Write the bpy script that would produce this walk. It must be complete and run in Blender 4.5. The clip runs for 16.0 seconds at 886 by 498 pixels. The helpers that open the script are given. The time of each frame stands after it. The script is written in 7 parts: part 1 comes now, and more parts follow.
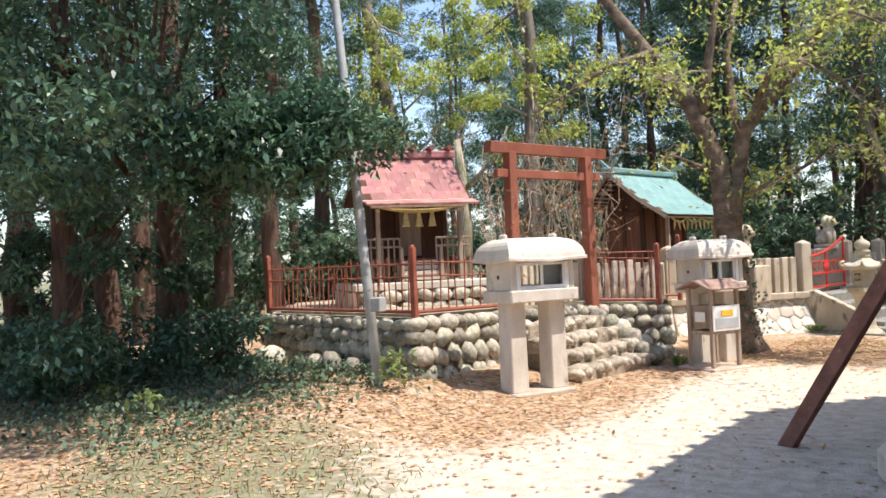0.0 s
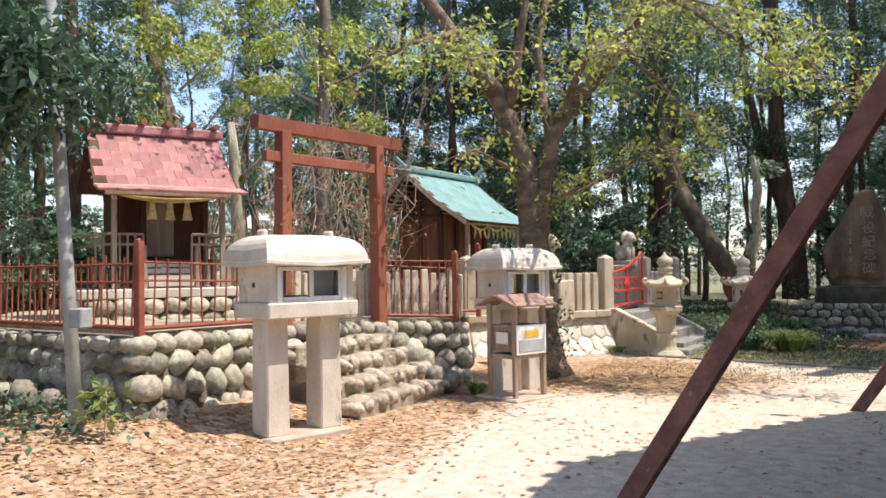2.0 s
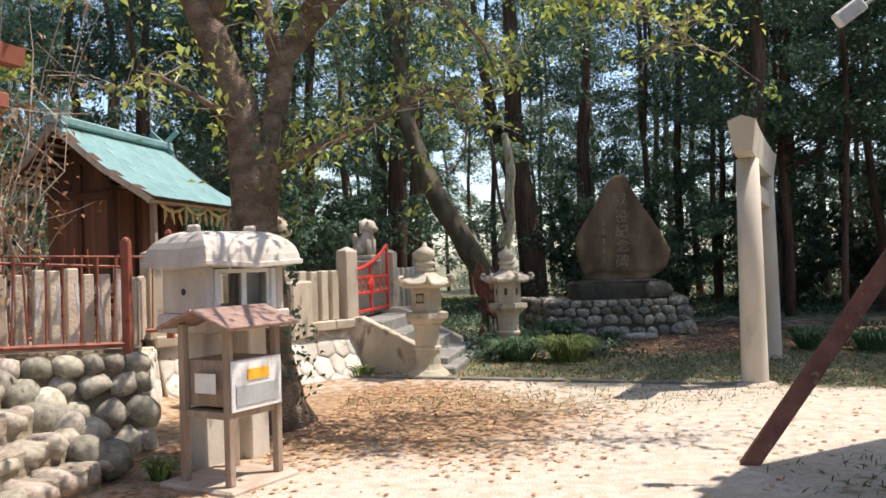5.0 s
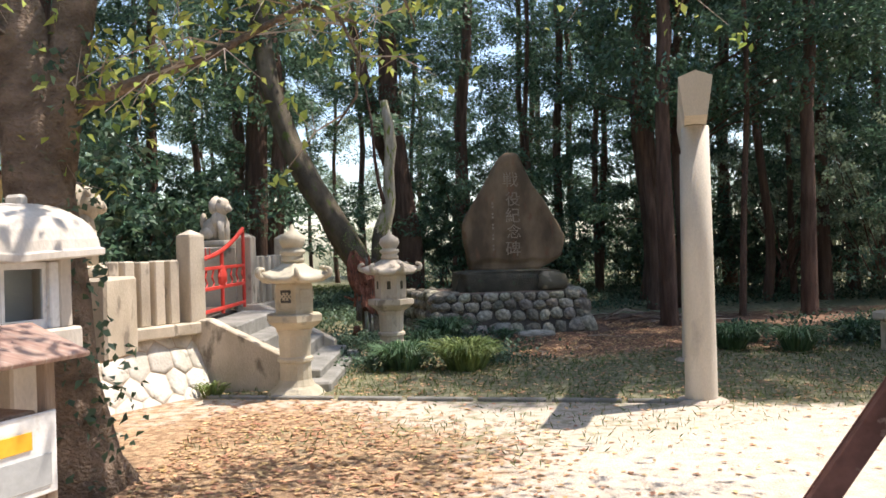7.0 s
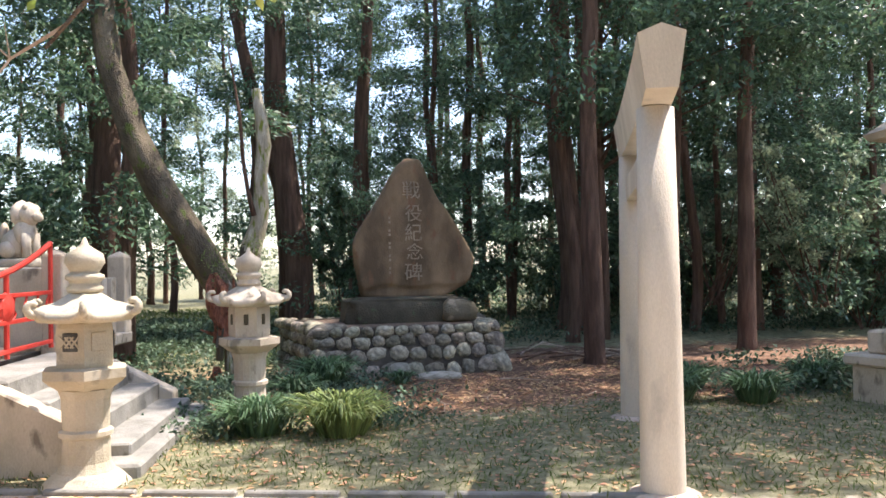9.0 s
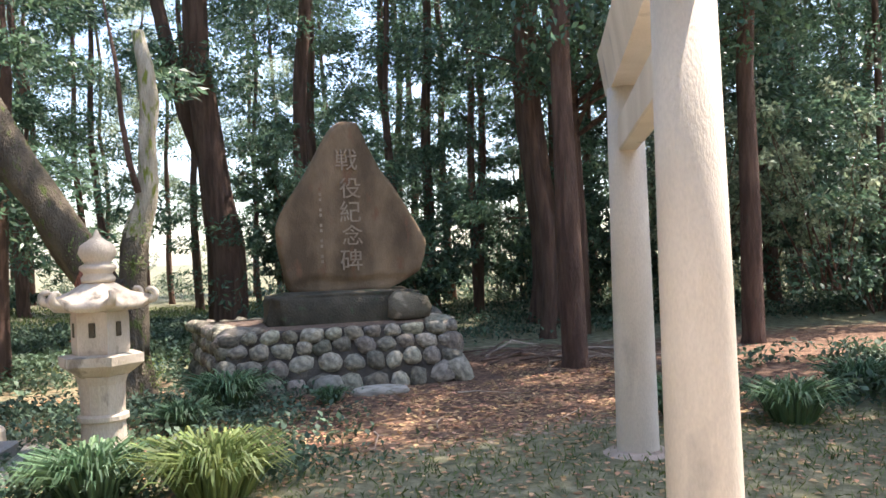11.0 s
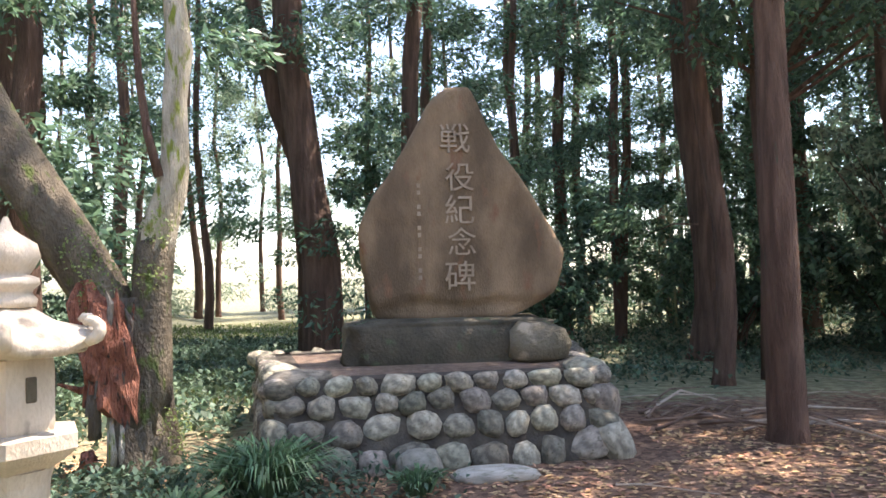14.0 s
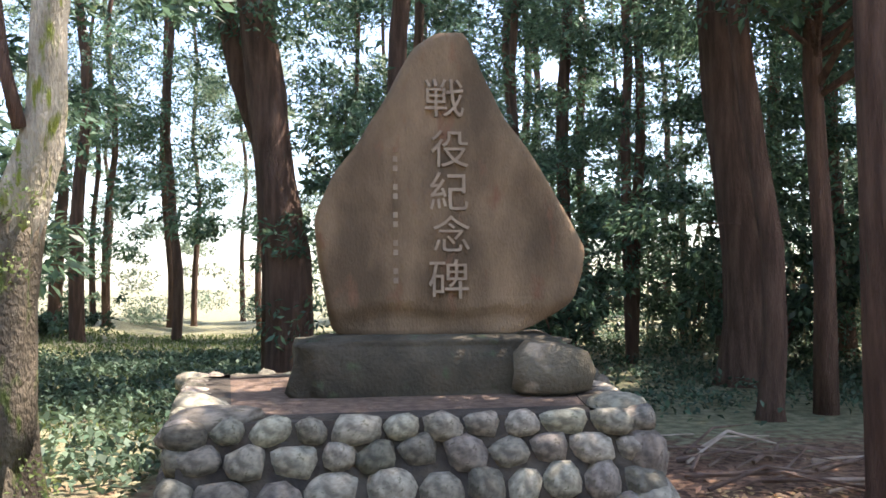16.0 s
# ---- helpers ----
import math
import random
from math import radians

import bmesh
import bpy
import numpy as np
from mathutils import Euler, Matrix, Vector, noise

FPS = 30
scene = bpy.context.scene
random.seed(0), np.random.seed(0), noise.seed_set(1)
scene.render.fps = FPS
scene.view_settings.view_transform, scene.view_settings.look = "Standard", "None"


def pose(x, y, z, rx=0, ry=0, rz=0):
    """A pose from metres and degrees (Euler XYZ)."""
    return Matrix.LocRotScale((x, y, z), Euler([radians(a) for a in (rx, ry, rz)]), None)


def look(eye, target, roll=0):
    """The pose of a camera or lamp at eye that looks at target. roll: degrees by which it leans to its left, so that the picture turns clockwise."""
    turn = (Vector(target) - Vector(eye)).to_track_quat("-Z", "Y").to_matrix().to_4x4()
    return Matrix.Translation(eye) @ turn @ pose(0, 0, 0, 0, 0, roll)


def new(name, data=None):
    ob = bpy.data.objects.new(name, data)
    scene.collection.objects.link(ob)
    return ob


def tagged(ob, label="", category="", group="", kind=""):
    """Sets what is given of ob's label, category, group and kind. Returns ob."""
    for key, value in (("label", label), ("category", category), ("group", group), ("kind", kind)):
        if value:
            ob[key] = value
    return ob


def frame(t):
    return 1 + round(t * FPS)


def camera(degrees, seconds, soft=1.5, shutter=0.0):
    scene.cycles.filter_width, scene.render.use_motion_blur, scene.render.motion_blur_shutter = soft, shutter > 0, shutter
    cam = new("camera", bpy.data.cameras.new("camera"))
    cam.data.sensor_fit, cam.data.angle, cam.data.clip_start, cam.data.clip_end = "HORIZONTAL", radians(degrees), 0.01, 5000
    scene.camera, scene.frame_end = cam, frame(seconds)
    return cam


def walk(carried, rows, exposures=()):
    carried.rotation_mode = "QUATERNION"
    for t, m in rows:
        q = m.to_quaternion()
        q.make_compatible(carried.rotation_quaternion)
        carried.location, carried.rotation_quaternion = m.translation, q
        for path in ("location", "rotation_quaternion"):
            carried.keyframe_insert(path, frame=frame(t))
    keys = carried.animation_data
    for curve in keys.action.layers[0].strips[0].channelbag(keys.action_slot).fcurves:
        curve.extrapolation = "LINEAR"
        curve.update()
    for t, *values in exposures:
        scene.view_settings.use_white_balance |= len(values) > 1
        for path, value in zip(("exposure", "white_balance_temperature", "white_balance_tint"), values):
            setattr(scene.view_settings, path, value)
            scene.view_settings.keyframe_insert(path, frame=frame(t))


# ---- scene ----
cam = camera(56.1, 16.0, soft=1.6)
PATH = [
    (0, (-0.065, 0.148, 1.447), (-1.238, 1.768, 1.483), -2.5),
    (0.5, (-0.159, 0.603, 1.434), (-1.296, 2.247, 1.507), -2.7),
    (1, (-0.356, 1.081, 1.421), (-1.431, 2.767, 1.478), -2.4),
    (1.5, (-0.527, 1.496, 1.386), (-1.442, 3.273, 1.455), -2.8),
    (2, (-0.804, 1.991, 1.38), (-1.562, 3.842, 1.43), -0.8),
    (2.5, (-1.066, 2.549, 1.38), (-1.596, 4.477, 1.432), -0.9),
    (3, (-1.228, 3.011, 1.354), (-1.721, 4.948, 1.406), -0.5),
    (3.5, (-1.431, 3.549, 1.328), (-1.896, 5.493, 1.385), -0.6),
    (4, (-1.612, 4.199, 1.326), (-1.885, 6.18, 1.374), -0.9),
    (4.2, (-1.667, 4.441, 1.331), (-1.901, 6.426, 1.385), -1.1),
    (6.5, (-2.141, 6.918, 1.347), (-1.946, 8.908, 1.333), -1.7),
    (7, (-2.1, 7.394, 1.38), (-1.853, 9.379, 1.37), -1.5),
    (7.5, (-1.967, 7.946, 1.367), (-1.658, 9.922, 1.378), -1.9),
    (8, (-1.824, 8.456, 1.381), (-1.466, 10.423, 1.405), -1.8),
    (8.5, (-1.655, 9.034, 1.399), (-1.259, 10.994, 1.392), -1.2),
    (9, (-1.498, 9.565, 1.409), (-1.038, 11.511, 1.442), -0.9),
    (9.2, (-1.436, 9.715, 1.377), (-0.956, 11.656, 1.424), -1.1),
    (11.3, (-0.611, 11.866, 1.332), (-0.09, 13.797, 1.338), -2.3),
    (11.5, (-0.593, 12.015, 1.345), (-0.095, 13.952, 1.357), -1.9),
    (12, (-0.5, 12.488, 1.348), (-0.052, 14.437, 1.36), -1.6),
    (12.5, (-0.391, 12.935, 1.321), (0.041, 14.888, 1.317), -1.1),
    (13, (-0.309, 13.344, 1.327), (0.035, 15.314, 1.335), -0.5),
    (13.5, (-0.222, 13.822, 1.324), (0.124, 15.791, 1.34), -0.7),
    (14, (-0.112, 14.279, 1.317), (0.115, 16.266, 1.374), -1.4),
    (14.5, (-0.035, 14.755, 1.269), (0.037, 16.753, 1.337), -1.9),
    (15, (0.029, 15.149, 1.201), (0.109, 17.147, 1.241), -1.4),
    (15.5, (0.12, 15.641, 1.221), (0.23, 17.637, 1.283), -0.0),
    (16, (0.148, 15.975, 1.251), (0.39, 17.959, 1.337), -0.5),
]
EXPO = [(0.0, 0.96, 6500, 13), (4.0, 0.76, 6550, 15), (7.0, 1.05, 6550, 14), (9.0, 1.65, 6550, 17), (11.5, 1.95, 6550, 18), (14.0, 2.3, 6650, 19), (16.0, 2.2, 6650, 19)]
walk(cam, [(t, look(eye, target, roll)) for t, eye, target, roll in PATH], EXPO)

# ---------------------------------------------------------------- light
SUN_WAY = Vector((1.25, 0.32, 2.6)).normalized()
world = bpy.data.worlds.new("sky")
scene.world = world
world.use_nodes = True
wn = world.node_tree.nodes
sky = wn.new("ShaderNodeTexSky")
sky.sky_type = "NISHITA"
sky.sun_disc = False
sky.sun_elevation = math.asin(SUN_WAY.z)
sky.sun_rotation = math.atan2(SUN_WAY.x, SUN_WAY.y)
sky.dust_density = 1.0
world.node_tree.links.new(sky.outputs[0], wn["Background"].inputs[0])
wn["Background"].inputs[1].default_value = 0.15
sun = new("sun", bpy.data.lights.new("sun", "SUN"))
sun.data.energy, sun.data.angle, sun.data.color = 3.7, radians(0.5), (1.0, 0.93, 0.83)
sun.matrix_world = look((0, 0, 0), -SUN_WAY)
sun.location = (20, 5, 40)

# ---------------------------------------------------------------- materials
rng = np.random.default_rng(7)


def mat(name, c1, c2, scale=4.0, rough=0.85, bump=0.3, fine=40.0, metal=0.0, c3=None, spots=0.0, stretch=(1, 1, 1), vary=0.0, island=False, trans=0.0, bdist=0.02, spec=0.3):
    """Two-scale procedural surface: c1 to c2 by a broad noise, c3 in stains, fine grain in colour and relief."""
    m = bpy.data.materials.new(name)
    m.use_nodes = True
    nt = m.node_tree
    n, ln = nt.nodes, nt.links.new
    bs = n["Principled BSDF"]
    tc = n.new("ShaderNodeTexCoord")
    mp = n.new("ShaderNodeMapping")
    mp.inputs["Scale"].default_value = stretch
    if island or vary:
        ln(tc.outputs["Object"], mp.inputs[0])
    else:
        geo = n.new("ShaderNodeNewGeometry")
        ln(geo.outputs["Position"], mp.inputs[0])
    a = n.new("ShaderNodeTexNoise")
    a.inputs["Scale"].default_value, a.inputs["Detail"].default_value = scale, 5
    b = n.new("ShaderNodeTexNoise")
    b.inputs["Scale"].default_value, b.inputs["Detail"].default_value = fine, 4
    ln(mp.outputs[0], a.inputs[0]), ln(mp.outputs[0], b.inputs[0])
    r = n.new("ShaderNodeValToRGB")
    r.color_ramp.elements[0].position, r.color_ramp.elements[1].position = 0.36, 0.66
    r.color_ramp.elements[0].color, r.color_ramp.elements[1].color = (*c1, 1), (*c2, 1)
    ln(a.outputs[0], r.inputs[0])
    col = r.outputs[0]
    if c3 is not None:
        s = n.new("ShaderNodeTexNoise")
        s.inputs["Scale"].default_value, s.inputs["Detail"].default_value = scale * 2.3, 6
        ln(mp.outputs[0], s.inputs[0])
        sr = n.new("ShaderNodeValToRGB")
        sr.color_ramp.elements[0].position, sr.color_ramp.elements[1].position = 0.62 - spots, 0.72 - spots
        ln(s.outputs[0], sr.inputs[0])
        mx = n.new("ShaderNodeMix")
        mx.data_type = "RGBA"
        ln(sr.outputs[0], mx.inputs[0]), ln(col, mx.inputs[6])
        mx.inputs[7].default_value = (*c3, 1)
        col = mx.outputs[2]
    hs = n.new("ShaderNodeHueSaturation")
    ln(col, hs.inputs["Color"])
    val = n.new("ShaderNodeMapRange")
    val.inputs["To Min"].default_value, val.inputs["To Max"].default_value = 0.84, 1.16
    ln(b.outputs[0], val.inputs[0])
    v = val.outputs[0]
    if vary or island:
        if island:
            g2 = n.new("ShaderNodeNewGeometry")
            src = g2.outputs["Random Per Island"]
        else:
            oi = n.new("ShaderNodeObjectInfo")
            src = oi.outputs["Random"]
        mr = n.new("ShaderNodeMapRange")
        k = vary or 0.35
        mr.inputs["To Min"].default_value, mr.inputs["To Max"].default_value = 1 - k, 1 + k
        ln(src, mr.inputs[0])
        mu = n.new("ShaderNodeMath")
        mu.operation = "MULTIPLY"
        ln(v, mu.inputs[0]), ln(mr.outputs[0], mu.inputs[1])
        v = mu.outputs[0]
        mh = n.new("ShaderNodeMapRange")
        mh.inputs["To Min"].default_value, mh.inputs["To Max"].default_value = 0.5 - 0.05 * k, 0.5 + 0.05 * k
        wnz = n.new("ShaderNodeTexWhiteNoise")
        wnz.noise_dimensions = "1D"
        ln(src, wnz.inputs["W"]), ln(wnz.outputs[0], mh.inputs[0]), ln(mh.outputs[0], hs.inputs["Hue"])
    ln(v, hs.inputs["Value"])
    ln(hs.outputs[0], bs.inputs["Base Color"])
    bs.inputs["Roughness"].default_value, bs.inputs["Metallic"].default_value = rough, metal
    bs.inputs["Specular IOR Level"].default_value = spec
    if bump:
        ad = n.new("ShaderNodeMath")
        ad.operation = "ADD"
        ln(a.outputs[0], ad.inputs[0]), ln(b.outputs[0], ad.inputs[1])
        bp = n.new("ShaderNodeBump")
        bp.inputs["Strength"].default_value, bp.inputs["Distance"].default_value = bump, bdist
        ln(ad.outputs[0], bp.inputs["Height"]), ln(bp.outputs[0], bs.inputs["Normal"])
    if trans:
        tr = n.new("ShaderNodeBsdfTranslucent")
        ln(hs.outputs[0], tr.inputs[0])
        ms = n.new("ShaderNodeMixShader")
        ms.inputs[0].default_value = trans
        ln(bs.outputs[0], ms.inputs[1]), ln(tr.outputs[0], ms.inputs[2]), ln(ms.outputs[0], n["Material Output"].inputs[0])
    return m


STONE = mat("cobble", (0.29, 0.265, 0.205), (0.50, 0.46, 0.37), 2.4, vary=0.38, c3=(0.19, 0.20, 0.13), spots=0.03, bump=0.4)
MORTAR = mat("mortar", (0.12, 0.10, 0.075), (0.22, 0.19, 0.145), 6, bump=0.6)
GRANITE = mat("granite", (0.43, 0.365, 0.275), (0.61, 0.53, 0.415), 3.5, c3=(0.23, 0.195, 0.15), spots=0.03, bump=0.35, fine=80, stretch=(1, 1, 0.5))
LANTERN = mat("lantern_stone", (0.42, 0.37, 0.27), (0.58, 0.52, 0.40), 3, c3=(0.30, 0.28, 0.23), bump=0.35, fine=80)
CONCRETE = mat("concrete", (0.53, 0.475, 0.40), (0.69, 0.63, 0.545), 2.5, c3=(0.27, 0.25, 0.22), spots=-0.02, bump=0.16, fine=45, stretch=(1.6, 1.6, 0.7))
WHITE = mat("white_paint", (0.72, 0.71, 0.68), (0.82, 0.81, 0.78), 5, c3=(0.5, 0.48, 0.44), spots=-0.04, bump=0.1, rough=0.6)
BASESLAB = mat("tan_base_concrete", (0.40, 0.31, 0.24), (0.55, 0.45, 0.36), 4, c3=(0.28, 0.22, 0.17), bump=0.35)
HEXSTONE = mat("cut_stone", (0.55, 0.51, 0.43), (0.76, 0.72, 0.64), 5, vary=0.15, c3=(0.33, 0.31, 0.25), spots=0.02, bump=0.3)
TORIIST = mat("torii_stone", (0.53, 0.465, 0.37), (0.68, 0.61, 0.51), 1.8, c3=(0.43, 0.385, 0.32), bump=0.2, fine=110, stretch=(1, 1, 0.4))
RUSTRED = mat("red_iron_paint", (0.24, 0.070, 0.045), (0.33, 0.105, 0.065), 6, c3=(0.15, 0.06, 0.04), bump=0.25, rough=0.6)
TORIIRED = mat("faded_red_wood", (0.26, 0.085, 0.05), (0.36, 0.13, 0.08), 3, c3=(0.20, 0.10, 0.07), bump=0.3, rough=0.7, stretch=(1, 1, 0.3))
GATERED = mat("vermilion_paint", (0.50, 0.04, 0.028), (0.60, 0.065, 0.045), 5, c3=(0.40, 0.05, 0.03), spots=-0.05, bump=0.1, rough=0.45)
STEEL = mat("rusted_steel", (0.15, 0.068, 0.050), (0.25, 0.115, 0.085), 7, c3=(0.36, 0.24, 0.18), spots=-0.03, bump=0.35, rough=0.7, metal=0.1)
PALE = mat("pale_concrete", (0.52, 0.43, 0.32), (0.68, 0.58, 0.45), 5, c3=(0.30, 0.24, 0.18), vary=0.2, bump=0.3)
DARKWOOD = mat("dark_wood", (0.075, 0.035, 0.022), (0.13, 0.06, 0.036), 5, bump=0.4, stretch=(1, 1, 0.2))
WOOD = mat("weathered_wood", (0.30, 0.22, 0.16), (0.42, 0.33, 0.25), 5, c3=(0.22, 0.15, 0.11), bump=0.4, stretch=(3, 3, 0.4))
REDROOF = mat("faded_red_roof", (0.31, 0.13, 0.12), (0.47, 0.25, 0.225), 3, c3=(0.20, 0.085, 0.078), spots=0.03, vary=0.2, bump=0.3, rough=0.7)
GREENROOF = mat("verdigris_roof", (0.17, 0.31, 0.30), (0.28, 0.43, 0.41), 3, c3=(0.12, 0.26, 0.25), vary=0.10, bump=0.2, rough=0.55, metal=0.1)
ROPE = mat("straw_rope", (0.55, 0.42, 0.17), (0.72, 0.58, 0.28), 20, bump=0.6, fine=120)
MONSTONE = mat("monument_stone", (0.11, 0.074, 0.042), (0.285, 0.19, 0.108), 2.1, stretch=(1.3, 1, 0.6), c3=(0.20, 0.105, 0.058), spots=0.035, bump=0.45, fine=60)
MONBASE = mat("mossy_base_stone", (0.055, 0.047, 0.031), (0.12, 0.10, 0.066), 3, c3=(0.085, 0.105, 0.055), spots=0.03, bump=0.6)
BOULDERTAN = mat("tan_mossy_boulder", (0.10, 0.085, 0.055), (0.20, 0.165, 0.11), 2.2, c3=(0.36, 0.29, 0.20), spots=0.02, bump=0.6)
CARVED = mat("carved_strokes", (0.27, 0.20, 0.135), (0.39, 0.30, 0.205), 8, bump=0.2)
BARK = mat("cedar_bark", (0.105, 0.060, 0.042), (0.205, 0.122, 0.084), 5, c3=(0.10, 0.10, 0.06), spots=-0.04, bump=0.9, stretch=(3, 3, 0.35), bdist=0.05)
BARKGREY = mat("grey_bark", (0.13, 0.105, 0.08), (0.26, 0.22, 0.17), 4, c3=(0.12, 0.14, 0.06), spots=0.0, bump=0.9, stretch=(2, 2, 0.6), bdist=0.04)
BARKMOSS = mat("mossy_bark", (0.30, 0.26, 0.18), (0.56, 0.50, 0.38), 4, c3=(0.19, 0.22, 0.035), spots=0.08, bump=0.9, stretch=(2, 2, 0.6), bdist=0.04)
BARKCHERRY = mat("cherry_bark", (0.135, 0.096, 0.066), (0.29, 0.21, 0.15), 5, c3=(0.14, 0.15, 0.09), spots=-0.02, bump=0.9, stretch=(1, 1, 1.4), bdist=0.04)
ROTWOOD = mat("red_rotten_wood", (0.22, 0.078, 0.045), (0.42, 0.165, 0.095), 9, c3=(0.07, 0.045, 0.032), spots=0.05, bump=1.0, stretch=(2, 2, 0.5), bdist=0.05)
DEADWOOD = mat("bare_twigs", (0.33, 0.25, 0.18), (0.52, 0.42, 0.33), 5, bump=0.3)
TWIGBROWN = mat("brown_twigs", (0.11, 0.07, 0.05), (0.22, 0.15, 0.11), 6, bump=0.4)
SLABGREY = mat("grey_slab", (0.185, 0.178, 0.155), (0.29, 0.28, 0.25), 4, c3=(0.17, 0.165, 0.13), bump=0.4)
POLEMAT = mat("grey_pole_paint", (0.30, 0.31, 0.30), (0.40, 0.41, 0.39), 5, c3=(0.22, 0.20, 0.17), bump=0.15, rough=0.6)
LEAFDARK = mat("camellia_leaves", (0.054, 0.114, 0.069), (0.108, 0.195, 0.108), 3, island=True, vary=0.45, rough=0.42, bump=0, trans=0.22, spec=0.5)
LEAFCEDAR = mat("cedar_sprays", (0.072, 0.135, 0.085), (0.135, 0.22, 0.125), 2, island=True, vary=0.55, rough=0.42, bump=0, trans=0.45, spec=0.5, c3=(0.15, 0.19, 0.07), spots=0.0)
LEAFCHERRY = mat("cherry_leaves", (0.30, 0.38, 0.08), (0.52, 0.56, 0.15), 2, island=True, vary=0.4, rough=0.5, bump=0, trans=0.45, c3=(0.38, 0.28, 0.05), spots=-0.03)
LEAFFALLEN = mat("fallen_leaves", (0.38, 0.205, 0.105), (0.62, 0.40, 0.22), 4, island=True, vary=0.5, rough=0.8, bump=0, trans=0.1)
DRYLEAF = mat("dry_leaves", (0.28, 0.14, 0.06), (0.42, 0.25, 0.12), 4, island=True, vary=0.4, rough=0.8, bump=0, trans=0.2)
LEAFGRASS = mat("grass_blades", (0.085, 0.125, 0.035), (0.18, 0.22, 0.075), 3, island=True, vary=0.4, rough=0.6, bump=0, trans=0.3)
LEAFLILY = mat("lily_turf_blades", (0.075, 0.145, 0.07), (0.14, 0.225, 0.105), 3, island=True, vary=0.4, rough=0.5, bump=0, trans=0.2)
LEAFBRIGHT = mat("bright_tuft_blades", (0.17, 0.23, 0.07), (0.27, 0.33, 0.11), 3, island=True, vary=0.35, rough=0.5, bump=0, trans=0.3)
LEAFCOVER = mat("ground_cover_leaves", (0.068, 0.118, 0.07), (0.13, 0.19, 0.115), 3, island=True, vary=0.45, rough=0.55, bump=0, trans=0.25)
TILE = mat("grey_roof_tile", (0.09, 0.09, 0.095), (0.15, 0.15, 0.155), 4, bump=0.3)
PLASTER = mat("wall_boards", (0.30, 0.24, 0.17), (0.42, 0.35, 0.26), 3, bump=0.3, stretch=(1, 1, 0.3))
YELLOW = mat("orange_yellow_label", (0.85, 0.42, 0.03), (0.90, 0.50, 0.05), 9, bump=0, rough=0.5)
# dark colour painted for the shade inside vent holes and lattice windows
HOLESHADE = mat("hole_shade", (0.06, 0.06, 0.055), (0.10, 0.10, 0.095), 6, bump=0.1)
GREYPANEL = mat("grey_panel", (0.36, 0.37, 0.37), (0.47, 0.48, 0.47), 4, bump=0.05, rough=0.5)


def glass_mat():
    m = bpy.data.materials.new("window_glass")
    m.use_nodes = True
    b = m.node_tree.nodes["Principled BSDF"]
    b.inputs["Transmission Weight"].default_value = 1.0
    b.inputs["Roughness"].default_value, b.inputs["IOR"].default_value = 0.03, 1.2
    b.inputs["Base Color"].default_value = (0.92, 0.95, 0.94, 1)
    return m


GLASS = glass_mat()


